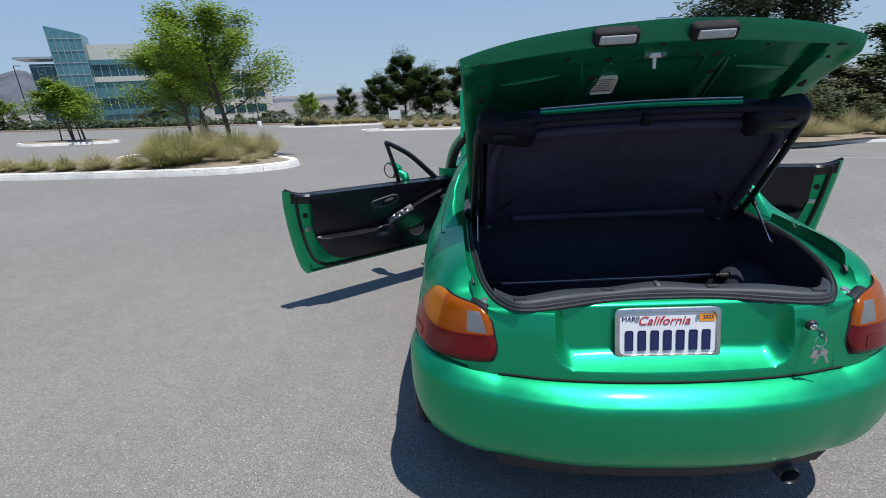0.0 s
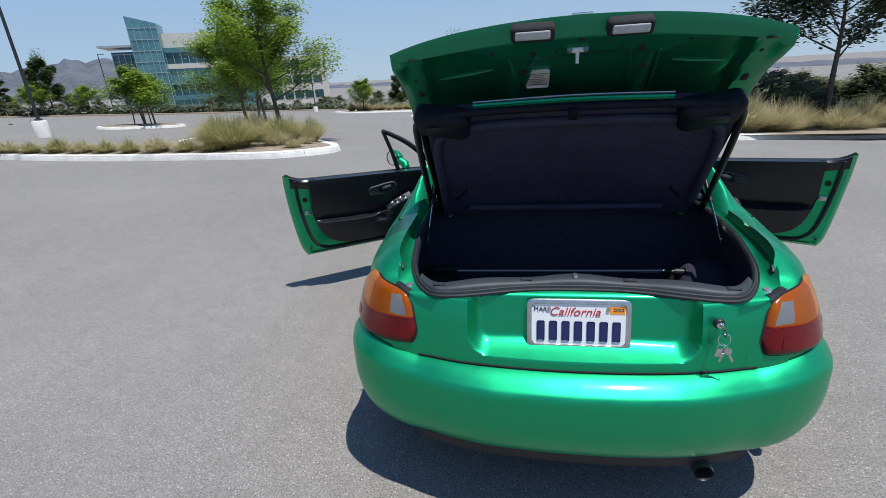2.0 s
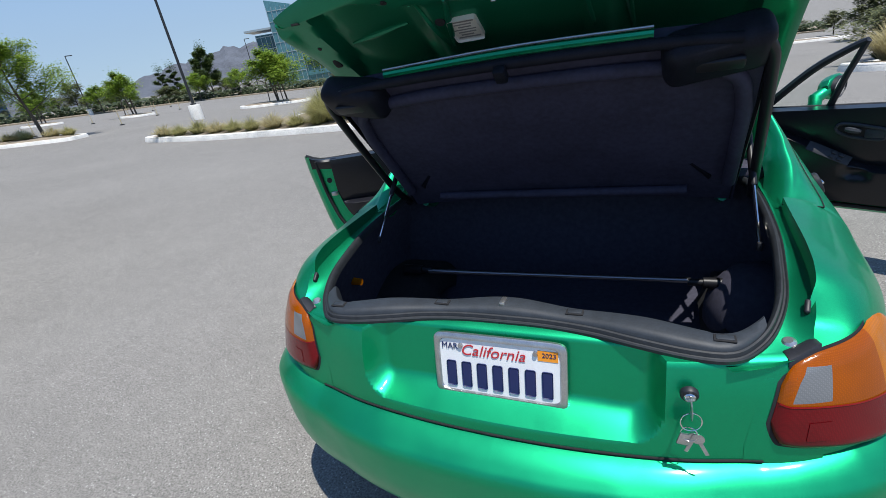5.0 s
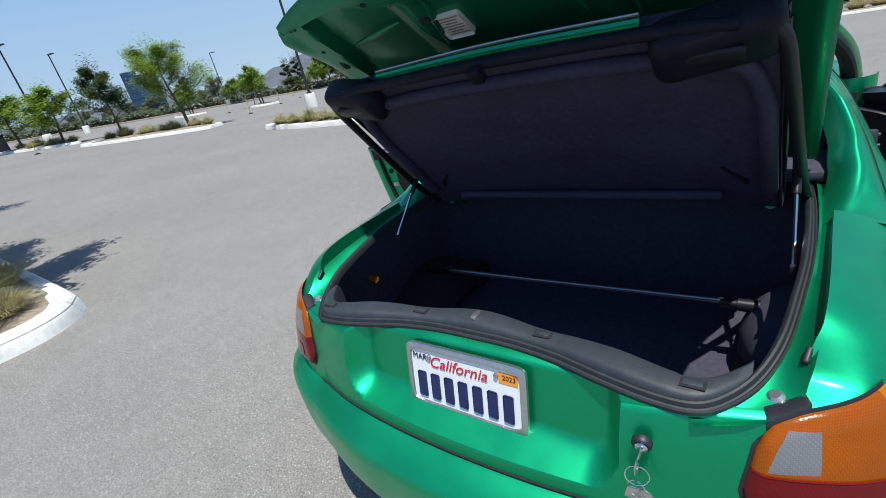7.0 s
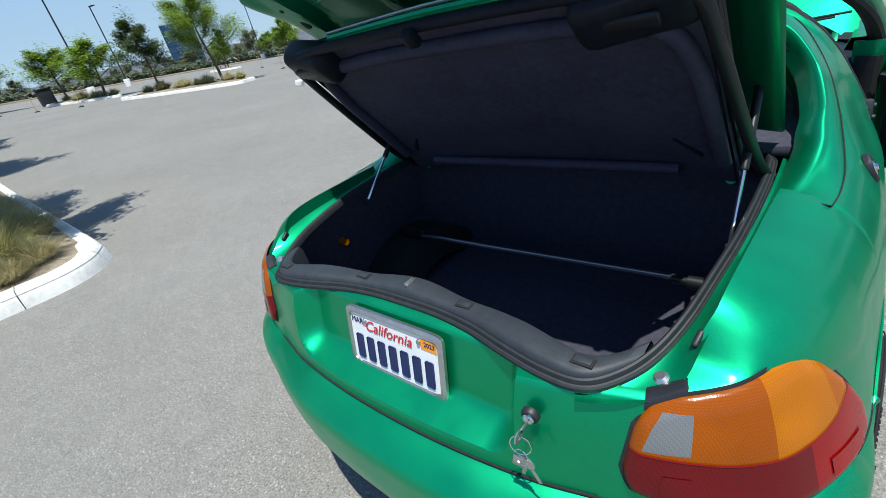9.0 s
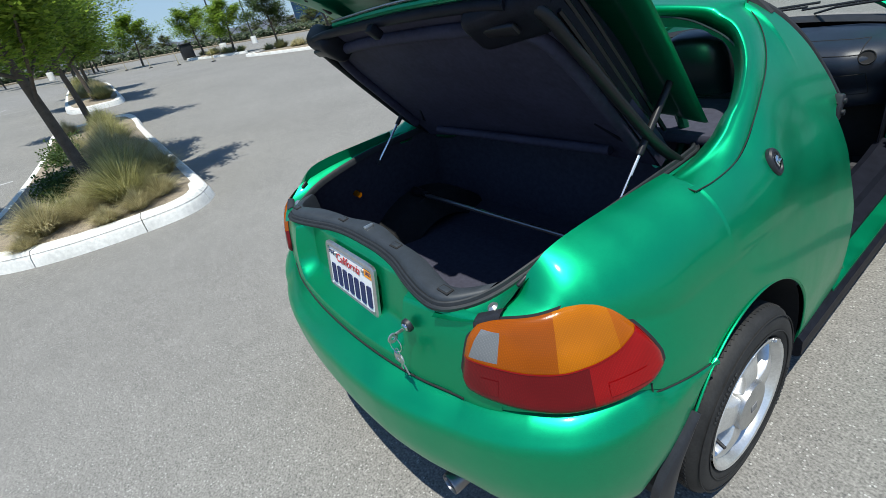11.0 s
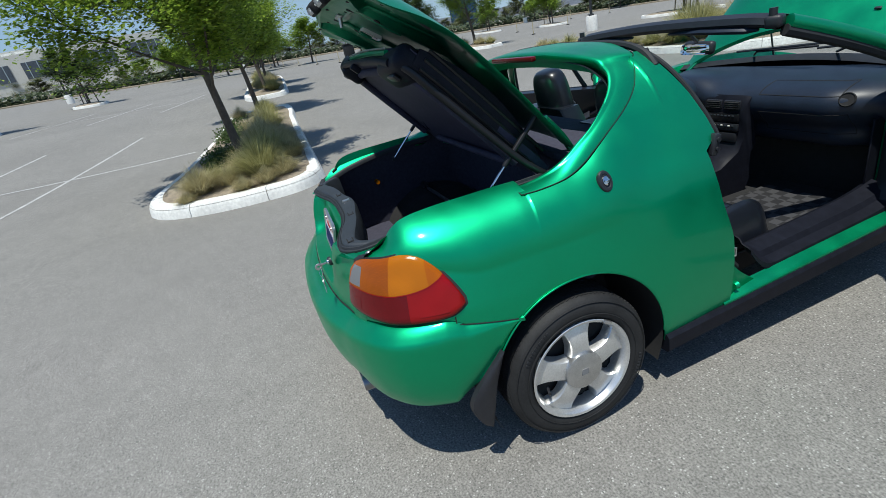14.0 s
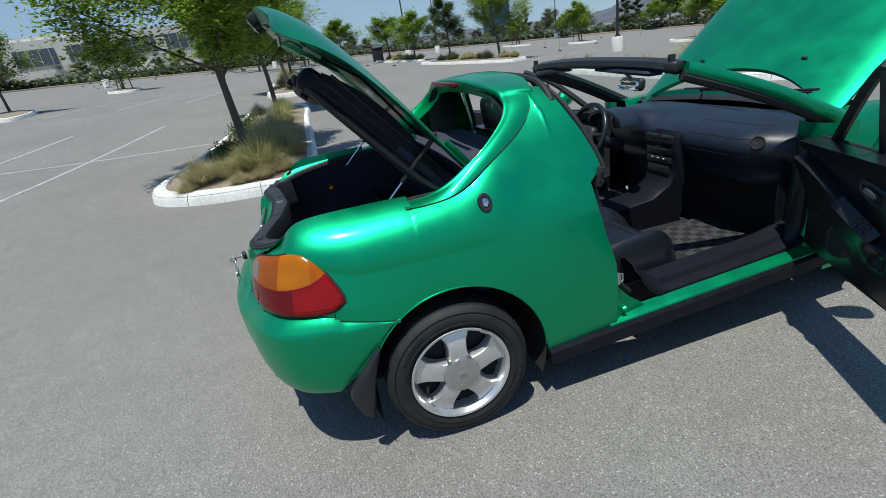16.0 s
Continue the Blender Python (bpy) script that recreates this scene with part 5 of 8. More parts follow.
def arches_and_under():
    for yc in (HUB_Y, FRONT_Y):
        for sgn in (1, -1):
            bm = bmesh.new()
            rows = []
            for k in range(33):
                a = math.pi * (k / 32) * 1.25 - 0.4
                mid = ARCH_Y if yc == HUB_Y else yc
                rows.append([(sgn * x, mid + (ARCH + g) * math.cos(a), HUB_Z + (ARCH + g) * math.sin(a)) for x, g in ((0.806, 0.002), (0.78, 0.006), (0.5, 0.0), (0.45, -0.1))])
            grid(bm, rows)
            part("wheel_liner", bm, DARK, car, "dark wheel arch liner")
            bm = bmesh.new()
            pts = [(sgn * smooth_at([(0.19, 0.8), (0.3, 0.817), (0.45, 0.821), (0.61, 0.812)], HUB_Z + ARCH * math.sin(a)), mid + (ARCH - 0.002) * math.cos(a), HUB_Z + (ARCH - 0.002) * math.sin(a)) for a in [(math.pi - 0.5) * k / 40 for k in range(41)]]
            tube(bm, pts, 0.003, 8)
            part("arch_lip", bm, PAINT, car)
    # mud flaps behind the rear wheels, from the arch down past the bumper's corner
    for sgn in (1, -1):
        bm = bmesh.new()
        rear = [(0.334, 0.475), (0.275, 0.408), (0.225, 0.345), (0.205, 0.3), (0.212, 0.25), (0.232, 0.205), (0.25, 0.19)]
        fore = [(0.34, 0.47), (0.322, 0.42), (0.304, 0.37), (0.29, 0.32), (0.28, 0.27), (0.27, 0.22), (0.262, 0.19)]
        rows = []
        for k in range(25):
            a, b = curve(rear, k / 24), curve(fore, k / 24)
            t = k / 24
            x = 0.826 - 0.016 * t
            rows.append([(sgn * (x - 0.02), a[0] - 0.004, a[1]), (sgn * (x - 0.002), a[0], a[1])] + [(sgn * (x + 0.008 * math.sin(math.pi * q / 5)), a[0] + (b[0] - a[0]) * q / 5, a[1] + (b[1] - a[1]) * q / 5) for q in range(1, 5)] + [(sgn * x, b[0], b[1]), (sgn * (x - 0.012), b[0] + 0.006, b[1]), (sgn * (x - 0.15), b[0] + 0.008, b[1] + 0.01)])
        grid(bm, rows, flip=sgn < 0)
        part("mud_flap", bm, TRIM, car, "black rubber mud flap")
    bm = bmesh.new()
    block(bm, (1.15, 3.5, 0.1), pose(0, 1.95, 0.21), 0.02)
    part("underbody", bm, DARK, car)
    bm = bmesh.new()
    lathe(bm, [(0.026, -0.09), (0.03, -0.09), (0.031, 0.06), (0.029, 0.066), (0.027, 0.06), (0.026, -0.08), (0.0, -0.08)], pose(0.398, -0.03, 0.235, 90, 0, 0), 28)
    tube(bm, [(0.398, 0.0, 0.232), (0.39, 0.25, 0.24)], 0.022, 10)
    part("exhaust_pipe", bm, BAR, car, "steel exhaust tailpipe")
    bm = bmesh.new()
    block(bm, (0.5, 0.2, 0.15), pose(0.25, 0.25, 0.27), 0.05, 3)
    part("silencer", bm, DARK, car)


arches_and_under()


def rear_window_and_cabin():
    # cabin tub
    bm = bmesh.new()
    prof = [(0.62, 0.3), (0.6, 0.25), (0.3, 0.22), (0.12, 0.24), (0.0, 0.25)]
    rows = []
    for y in (1.2, 1.5, 1.8, 2.1, 2.35):
        r = [(x, y, z) for x, z in prof]
        rows.append(r + [(-x, yy, z) for x, yy, z in r[-2::-1]])
    grid(bm, rows)
    part("cabin_floor", bm, CARPET, car, "dark carpeted cabin floor")
    bm = bmesh.new()
    block(bm, (1.24, 0.04, 0.7), pose(0, 1.02, 0.56, 8, 0, 0), 0.01)
    block(bm, (1.24, 0.36, 0.03), pose(0, 0.98, 0.9), 0.01)
    part("rear_bulkhead", bm, CARPET, car, "black rear bulkhead and shelf")
    bm = bmesh.new()
    block(bm, (1.3, 0.04, 0.65), pose(0, 2.42, 0.5), 0.01)
    part("firewall", bm, DARK, car)
    # shelf under the rear window, in body colour
    bm = bmesh.new()
    rows = []
    for k in range(-20, 21):
        s = k / 20
        rows.append([(0.6 * s, 0.885, 0.872), (0.6 * s, 0.9, 0.886), (0.6 * s, 0.95, 0.89), (0.6 * s, 1.0, 0.875)])
    grid(bm, rows)
    part("rear_deck", bm, PAINT, car)
    # high brake lamp on the hoop's rear edge
    bm = bmesh.new()
    block(bm, (0.36, 0.024, 0.02), pose(0, 0.93, 1.214), 0.005)
    part("high_brake_lamp", bm, DEEPRED, car, "slim red brake lamp")
    # inner lining of the hoop
    bm = bmesh.new()
    pts = [(0.6, 1.1, 0.86), (0.6, 1.1, 1.0), (0.57, 1.1, 1.08), (0.5, 1.1, 1.14), (0.36, 1.1, 1.185), (0, 1.1, 1.2)]
    rows = []
    for k in range(-30, 31):
        p = curve(pts, 1 - abs(k) / 30)
        s = 1 if k >= 0 else -1
        rows.append([(s * p[0], 0.985, p[2] - 0.005), (s * (p[0] - 0.03), 1.05, p[2] - 0.02), (s * (p[0] - 0.02), 1.14, p[2] - 0.015)])
    grid(bm, rows)
    thick(bm, 0.004)
    part("hoop_lining", bm, TRIM, car, "black hoop lining")
    bm = bmesh.new()
    pts = [(0.56, 1.172, 1.128), (0.5, 1.17, 1.18), (0.36, 1.17, 1.21), (0.0, 1.17, 1.222)]
    pp = [curve(pts, k / 20) for k in range(21)]
    tube(bm, [(-p[0], p[1], p[2]) for p in pp] + [p for p in pp[-2::-1]], 0.014, 8)
    part("roof_seal", bm, RUBBER, car, "black roof seal")


rear_window_and_cabin()


def seat(x, fwd):
    bm = bmesh.new()
    rows = []
    for i in range(49):
        t = i / 48
        y = 1.29 + fwd * 0.6 + 0.44 * t
        z = 0.395 + 0.05 * t + 0.02 * math.sin(t * math.pi)
        drop = 0.1 * max(0, (t - 0.6) / 0.4) ** 2.4
        row = []
        for k in range(-24, 25):
            q = k / 24
            bol = 0.05 * max(0, min(abs(q), 0.8) - 0.5) / 0.3 - 0.13 * max(0, (abs(q) - 0.78) / 0.22) ** 2.2
            if abs(q) < 0.53:
                bol -= 0.007 * (1 - abs(math.sin(math.pi * (t * 6 + 0.25 * q * q)))) ** 3
            bol -= 0.006 * math.exp(-((abs(q) - 0.55) / 0.05) ** 2)
            row.append((x + 0.25 * q * (1 - 0.16 * max(0, (t - 0.75) / 0.25) ** 2), y, z + bol - drop))
        rows.append([(row[0][0], y, 0.3)] + row + [(row[-1][0], y, 0.3)])
    front = [(p[0], p[1] + 0.006, 0.3) for p in rows[-1]]
    grid(bm, rows + [front])
    s = part("seat", bm, LEATHER, car, "black leather bucket seat")
    for q in (-0.55, 0.55):
        bm = bmesh.new()
        tube(bm, [(x + 0.245 * q, 1.3 + fwd * 0.6 + 0.3 * k / 12, 0.3985 + 0.035 * (k / 12) * 0.95 + 0.02 * math.sin(k / 12 * math.pi)) for k in range(13)], 0.004, 6)
        part("seat_seam", bm, SILLTRIM, s)
    bm = bmesh.new()
    rows = []
    for i in range(15):
        t = i / 14
        z = 0.42 + 0.5 * t
        y = 1.3 + fwd - 0.15 * t
        half = 0.245 - 0.07 * t ** 2
        row = []
        for k in range(-12, 13):
            q = k / 12
            row.append((x + half * q, y + 0.06 * max(0, abs(q) - 0.5) - 0.06 * max(0, (abs(q) - 0.88) / 0.12) ** 2, z))
        back = [(x + half * q, y - 0.1, z) for q in (1.0, 0.4, -0.4, -1.0)]
        rows.append(row + back)
    vs = grid(bm, rows, closed=True)
    bm.faces.new(vs[-1])
    part("backrest", bm, LEATHER, s)
    bm = bmesh.new()
    hm = pose(x, 1.13 + fwd, 0.965, 10, 0, 0)
    rows = []
    for i in range(21):
        th = math.pi * (i / 20) - math.pi / 2
        cz, rz = math.copysign(abs(math.sin(th)) ** 0.7, math.sin(th)), max(0.02, math.cos(th)) ** 0.45
        row = []
        for k in range(28):
            a = 2 * math.pi * k / 28
            ca, sa = math.copysign(abs(math.cos(a)) ** 0.75, math.cos(a)), math.copysign(abs(math.sin(a)) ** 0.75, math.sin(a))
            row.append(hm @ Vector((0.118 * rz * ca * (1 - 0.1 * cz), 0.068 * rz * sa, 0.138 * cz)))
        rows.append(row)
    vs = grid(bm, rows, closed=True)
    bm.faces.new(vs[0][::-1])
    bm.faces.new(vs[-1])
    part("headrest", bm, LEATHER, s)


seat(0.36, 0.06)
seat(-0.31, 0.17)


def checker_mat():
    m = material("checked_mat", (0.05, 0.05, 0.052), 0.95, bump=0.6, bump_scale=500)
    n, l = m.node_tree.nodes, m.node_tree.links
    tc, ck = n.new("ShaderNodeTexCoord"), n.new("ShaderNodeTexChecker")
    ck.inputs["Scale"].default_value = 22
    ck.inputs["Color1"].default_value, ck.inputs["Color2"].default_value = (0.04, 0.04, 0.044, 1), (0.01, 0.01, 0.012, 1)
    l.new(tc.outputs["Object"], ck.inputs["Vector"])
    l.new(ck.outputs["Color"], n["Principled BSDF"].inputs["Base Color"])
    return m


def dashboard():
    CHECK = checker_mat()
    for sgn in (1, -1):
        bm = bmesh.new()
        block(bm, (0.42, 0.58, 0.012), pose(sgn * 0.37, 1.98, 0.258, 3, 0, 0), 0.004)
        part("floor_mat", bm, CHECK, car, "grey and black checked floor mat")
    bm = bmesh.new()
    prof = [(2.46, 0.872), (2.34, 0.868), (2.2, 0.85), (2.12, 0.826), (2.08, 0.79), (2.085, 0.745), (2.12, 0.7), (2.17, 0.65), (2.18, 0.6), (2.22, 0.56), (2.34, 0.54)]
    rows = []
    for k in range(-30, 31):
        x = 0.66 * k / 30
        row = []
        for j in range(34):
            y, z = curve(prof, j / 33)
            ex = abs(x) / 0.66
            hood = 0.05 * math.exp(-((x + 0.34) / 0.2) ** 4) * math.exp(-((j - 9) / 5) ** 2)
            dip = 0.02 * math.exp(-((x - 0.3) / 0.26) ** 6) * math.exp(-((j - 13) / 4) ** 2)
            row.append((x, y + 0.15 * (max(0, ex - 0.7) / 0.3) ** 1.5 + dip, z + hood - 0.012 * max(0, ex - 0.85) / 0.15))
        rows.append(row)
    grid(bm, rows)
    for r in (rows[0], rows[-1]):
        bm.faces.new([bm.verts.new(p) for p in r])
    dash = part("dashboard", bm, DASH, car, "dark blue-black moulded dashboard")
    # centre stack and console
    bm = bmesh.new()
    rows = []
    for y, z, w in ((2.1, 0.8, 0.13), (2.07, 0.76, 0.128), (2.075, 0.68, 0.122), (2.085, 0.6, 0.115), (2.06, 0.52, 0.105), (1.95, 0.455, 0.1), (1.7, 0.43, 0.095), (1.5, 0.425, 0.095), (1.25, 0.45, 0.095)):
        rows.append([(-w, y + 0.05, z - 0.25), (-w, y, z), (-w + 0.015, y - 0.008, z + 0.008), (w - 0.015, y - 0.008, z + 0.008), (w, y, z), (w, y + 0.05, z - 0.25)])
    grid(bm, rows)
    con = part("centre_console", bm, DARKTRIM, car, "dark centre console")
    for nm, x, z, w, h, mat in (("air_vent", -0.055, 0.8, 0.095, 0.045, TRIM), ("air_vent", 0.055, 0.8, 0.095, 0.045, TRIM), ("radio", 0, 0.735, 0.19, 0.045, BLACKMETAL), ("heater_panel", 0, 0.683, 0.185, 0.04, TRIM), ("ash_tray", 0, 0.628, 0.17, 0.05, TRIM)):
        bm = bmesh.new()
        block(bm, (w, 0.016, h), pose(x, 2.064, z - 0.035), 0.005)
        ob = part(nm, bm, mat, con, "black " + nm.replace("_", " "))
        if nm == "air_vent":
            for k in range(4):
                bm = bmesh.new()
                block(bm, (w - 0.012, 0.01, 0.003), pose(x, 2.056, z - 0.05 + 0.01 * k, 25, 0, 0))
                part("vent_slat", bm, DARK, con)
        if nm in ("radio", "heater_panel"):
            for k in range(7):
                bm = bmesh.new()
                block(bm, (0.013, 0.006, 0.008), pose(-0.066 + 0.022 * k, 2.055, z - 0.027), 0.002)
                part("button", bm, PAPER if nm == "heater_panel" and k % 2 else SILLTRIM, con)
    # instrument binnacle
    bm = bmesh.new()
    rows = []
    for k in range(13):
        a = math.pi * k / 12
        x, z = -0.33 - 0.17 * math.cos(a), 0.83 + 0.085 * math.sin(a)
        rows.append([(x, 2.05, z), (x, 1.93, z + 0.004), (-0.33 - 0.155 * math.cos(a), 1.928, 0.83 + 0.072 * math.sin(a)), (-0.33 - 0.15 * math.cos(a), 2.0, 0.825 + 0.066 * math.sin(a))])
    grid(bm, rows)
    part("instrument_hood", bm, DASH, dash)
    for x in (-0.4, -0.26):
        bm = bmesh.new()
        lathe(bm, [(0, 0), (0.045, 0), (0.05, 0.006)], pose(x, 1.985, 0.855, 78, 0, 0), 24)
        part("gauge", bm, BLACKMETAL, dash, "round dark gauge")
    # shut lines of the passenger panel and glove box
    def on_dash(x, j):
        y, z = curve(prof, j / 33)
        ex = abs(x) / 0.66
        dip = 0.02 * math.exp(-((x - 0.3) / 0.26) ** 6) * math.exp(-((j - 13) / 4) ** 2)
        return Vector((x, y + 0.15 * (max(0, ex - 0.7) / 0.3) ** 1.5 + dip, z - 0.012 * max(0, ex - 0.85) / 0.15))
    for nm, j0, j1, x0, x1 in (("airbag_panel", 6.0, 11.5, 0.16, 0.52), ("glove_box", 17.5, 24.5, 0.17, 0.55)):
        loop = [on_dash(x0 + (x1 - x0) * k / 12, j0) for k in range(13)] + [on_dash(x1, j0 + (j1 - j0) * k / 8) for k in range(1, 9)] + [on_dash(x1 + (x0 - x1) * k / 12, j1) for k in range(1, 13)] + [on_dash(x0, j1 + (j0 - j1) * k / 8) for k in range(1, 9)]
        bm = bmesh.new()
        tube(bm, loop, 0.0022, 5)
        part(nm, bm, DARK, dash)
    vent = on_dash(0.545, 12.5)
    on_dash_turn = pose(vent.x, vent.y - 0.004, vent.z, 66, 0, 22)
    bm = bmesh.new()
    lathe(bm, [(0.0, -0.004), (0.024, -0.002), (0.028, 0.002), (0.032, -0.004)], on_dash_turn, 24)
    part("side_vent", bm, DARK, dash, "round black side vent")
    # steering wheel
    c = pose(-0.33, 1.80, 0.79, 66, 0, 0)
    bm = bmesh.new()
    tube(bm, [c @ Vector((0.182 * math.cos(a), 0.182 * math.sin(a), 0)) for a in [2 * math.pi * k / 48 for k in range(49)]], 0.0155, 10, caps=False)
    sw = part("steering_wheel", bm, LEATHER, car, "black leather steering wheel")
    bm = bmesh.new()
    block(bm, (0.17, 0.14, 0.06), c @ pose(0, -0.01, -0.01), 0.03, 3)
    part("airbag_cover", bm, TRIM, sw)
    for a in (0.15, math.pi - 0.15, -0.9, math.pi + 0.9):
        bm = bmesh.new()
        tube(bm, [c @ Vector((0.06 * math.cos(a), 0.06 * math.sin(a), -0.015)), c @ Vector((0.178 * math.cos(a), 0.178 * math.sin(a), 0))], [0.016, 0.011], 8)
        part("wheel_spoke", bm, TRIM, sw)
    bm = bmesh.new()
    tube(bm, [(-0.33, 1.82, 0.78), (-0.33, 2.05, 0.68)], 0.035, 12)
    part("steering_column", bm, TRIM, sw)
    for ob in (dash, con, sw):
        ob.location = (0, 0.06, -0.03)
    # kick panels beside the footwells
    for sgn in (1, -1):
        bm = bmesh.new()
        block(bm, (0.008, 0.12, 0.36), pose(sgn * 0.63, 2.3, 0.5), 0.003, 1)
        part("kick_panel", bm, DARKTRIM, car, "black footwell side panel")
    # gear lever and handbrake
    bm = bmesh.new()
    tube(bm, [(0.0, 1.68, 0.42), (-0.005, 1.665, 0.5), (-0.005, 1.655, 0.6)], [0.03, 0.011, 0.011], 10)
    lathe(bm, [(0, 0.025), (0.018, 0.018), (0.023, 0.0), (0.016, -0.022), (0, -0.026)], pose(-0.005, 1.65, 0.615), 16)
    part("gear_lever", bm, TRIM, con)
    bm = bmesh.new()
    tube(bm, [(0.03, 1.36, 0.45), (0.03, 1.5, 0.52), (0.03, 1.6, 0.57)], [0.016, 0.015, 0.018], 10)
    part("hand_brake", bm, SILLTRIM, con)


dashboard()


def windscreen():
    head = [(-0.585, 1.74, 1.165), (-0.5, 1.712, 1.182), (-0.25, 1.69, 1.195), (0, 1.685, 1.2), (0.25, 1.69, 1.195), (0.5, 1.712, 1.182), (0.585, 1.74, 1.165)]
    foot = [(-0.7, 2.4, 0.865), (-0.6, 2.5, 0.875), (-0.3, 2.6, 0.885), (0, 2.63, 0.89), (0.3, 2.6, 0.885), (0.6, 2.5, 0.875), (0.7, 2.4, 0.865)]
    bm = bmesh.new()
    rows = []
    for k in range(41):
        a, b = Vector(curve(head, k / 40)), Vector(curve(foot, k / 40))
        rows.append([a.lerp(b, t / 8) for t in range(9)])
    grid(bm, rows)
    g = part("windscreen", bm, GLASS, car, "clear windscreen glass")
    g.visible_shadow = False
    bm = bmesh.new()
    rows = []
    for k in range(41):
        a = Vector(curve(head, k / 40))
        rows.append([a + Vector(v) for v in ((0, 0.03, -0.024), (0, -0.045, -0.026), (0, -0.062, -0.01), (0, -0.055, 0.012), (0, -0.02, 0.022), (0, 0.03, 0.012), (0, 0.03, -0.024))])
    grid(bm, rows)
    h = part("windscreen_header", bm, TRIM, car, "black padded windscreen header")
    for sgn in (1, -1):
        bm = bmesh.new()
        tube(bm, [(sgn * 0.12, 1.655, 1.165), (sgn * 0.3, 1.648, 1.163), (sgn * 0.48, 1.67, 1.15), (sgn * 0.52, 1.69, 1.145)], [0.012, 0.026, 0.028, 0.01], 10, flat=0.5)
        part("sun_visor", bm, DASH, h)
        bm = bmesh.new()
        block(bm, (0.06, 0.06, 0.045), pose(sgn * 0.57, 1.70, 1.168, 0, 0, sgn * 20), 0.014, 3)
        disc(bm, 0.014, 0.05, pose(sgn * 0.57, 1.69, 1.19), 12)
        part("roof_latch", bm, TRIM, h, "black roof latch")
        # A-pillar: painted outside, black seal inside
        base = Vector((sgn * 0.73, 2.42, 0.845))
        topp = Vector((sgn * 0.6, 1.73, 1.16))
        bm = bmesh.new()
        pts = [topp.lerp(base, k / 12) + Vector((sgn * 0.018 * math.sin(math.pi * k / 12), 0, 0.016 * math.sin(math.pi * k / 12))) for k in range(13)]
        tube(bm, pts, [0.026 + 0.008 * k / 12 for k in range(13)], 10)
        part("windscreen_pillar", bm, PAINT, car)
        bm = bmesh.new()
        tube(bm, [p + Vector((-sgn * 0.002, -0.014, -0.026)) for p in pts], 0.021, 8)
        part("pillar_seal", bm, RUBBER, car, "black rubber pillar seal")
        bm = bmesh.new()
        tube(bm, [p + Vector((-sgn * 0.017, 0.004, -0.003)) for p in pts], [0.025 + 0.008 * k / 12 for k in range(13)], 8)
        part("pillar_lining", bm, TRIM, car, "black moulded pillar lining")
        # front jamb
        bm = bmesh.new()
        rows = []
        for k in range(15):
            z = 0.24 + 0.62 * k / 14
            rows.append([(sgn * 0.815, 2.36 + 0.03 * (z > 0.5), z), (sgn * 0.80, 2.33, z), (sgn * 0.76, 2.29 - 0.05 * max(0, (0.38 - z) / 0.14), z), (sgn * 0.7, 2.28 - 0.05 * max(0, (0.38 - z) / 0.14), z), (sgn * 0.64, 2.3, z)])
        grid(bm, rows)
        thick(bm, 0.003)
        part("front_jamb", bm, PAINT, car)
        bm = bmesh.new()
        rows = []
        for k in range(21):
            z = 0.3 + 0.5 * k / 20
            y = 2.27 - 0.12 * max(0.0, (0.42 - z) / 0.12) ** 2
            rows.append([(sgn * 0.742, y + 0.014, z), (sgn * 0.737, y - 0.006, z), (sgn * 0.722, y - 0.016, z), (sgn * 0.695, y - 0.012, z), (sgn * 0.655, y + 0.02, z), (sgn * 0.64, y + 0.12, z)])
        grid(bm, rows)
        thick(bm, 0.004)
        part("jamb_lining", bm, RUBBER, car, "black rubber seal and lining of the front jamb")
        # front wing
        bm = bmesh.new()
        rows = []
        for i in range(46):
            y = 2.355 + 1.2 * i / 45
            taper = -0.1 * max(0, (y - 3.1) / 0.45) ** 2
            ztop = smooth_at([(2.35, 0.845), (2.6, 0.85), (3.0, 0.82), (3.3, 0.76), (3.56, 0.68)], y)
            row = []
            for k in range(19):
                z = 0.19 + (ztop - 0.19) * k / 18
                row.append((sgn * (smooth_at([(0.19, 0.8), (0.3, 0.818), (0.45, 0.823), (0.61, 0.812), (0.74, 0.788), (0.86, 0.74)], z) + taper), y, z))
            row += [(sgn * (row[-1][0] * sgn - d), y, ztop + dz) for d, dz in ((0.02, 0.012), (0.06, 0.02), (0.12, 0.02), (0.14, -0.03))]
            rows.append(row)
        grid(bm, rows, flip=sgn > 0)
        cut_arch(bm, FRONT_Y)
        part("front_wing", bm, PAINT, car)
    # rear-view mirror
    bm = bmesh.new()
    block(bm, (0.2, 0.04, 0.062), pose(0.02, 1.93, 1.055, -10, 0, -9), 0.018, 3)
    tube(bm, [(0.015, 1.935, 1.07), (0.01, 1.89, 1.12), (0, 1.81, 1.16)], 0.009, 8)
    mir = part("rear_view_mirror", bm, TRIM, car, "black rear-view mirror")
    bm = bmesh.new()
    block(bm, (0.182, 0.004, 0.048), pose(0.0167, 1.909, 1.0515, -10, 0, -9), 0.014, 2)
    part("mirror_glass", bm, MIRROR, mir)
    # cowl, wipers
    bm = bmesh.new()
    rows = []
    for k in range(41):
        b = Vector(curve(foot, k / 40))
        rows.append([b + Vector((0, -0.05, -0.03)), b + Vector((0, 0.0, -0.008)), b + Vector((0, 0.06, -0.02)), b + Vector((0, 0.14, -0.05)), b + Vector((0, 0.16, -0.12))])
    grid(bm, rows)
    cw = part("wiper_cowl", bm, TRIM, car, "black plastic wiper cowl")
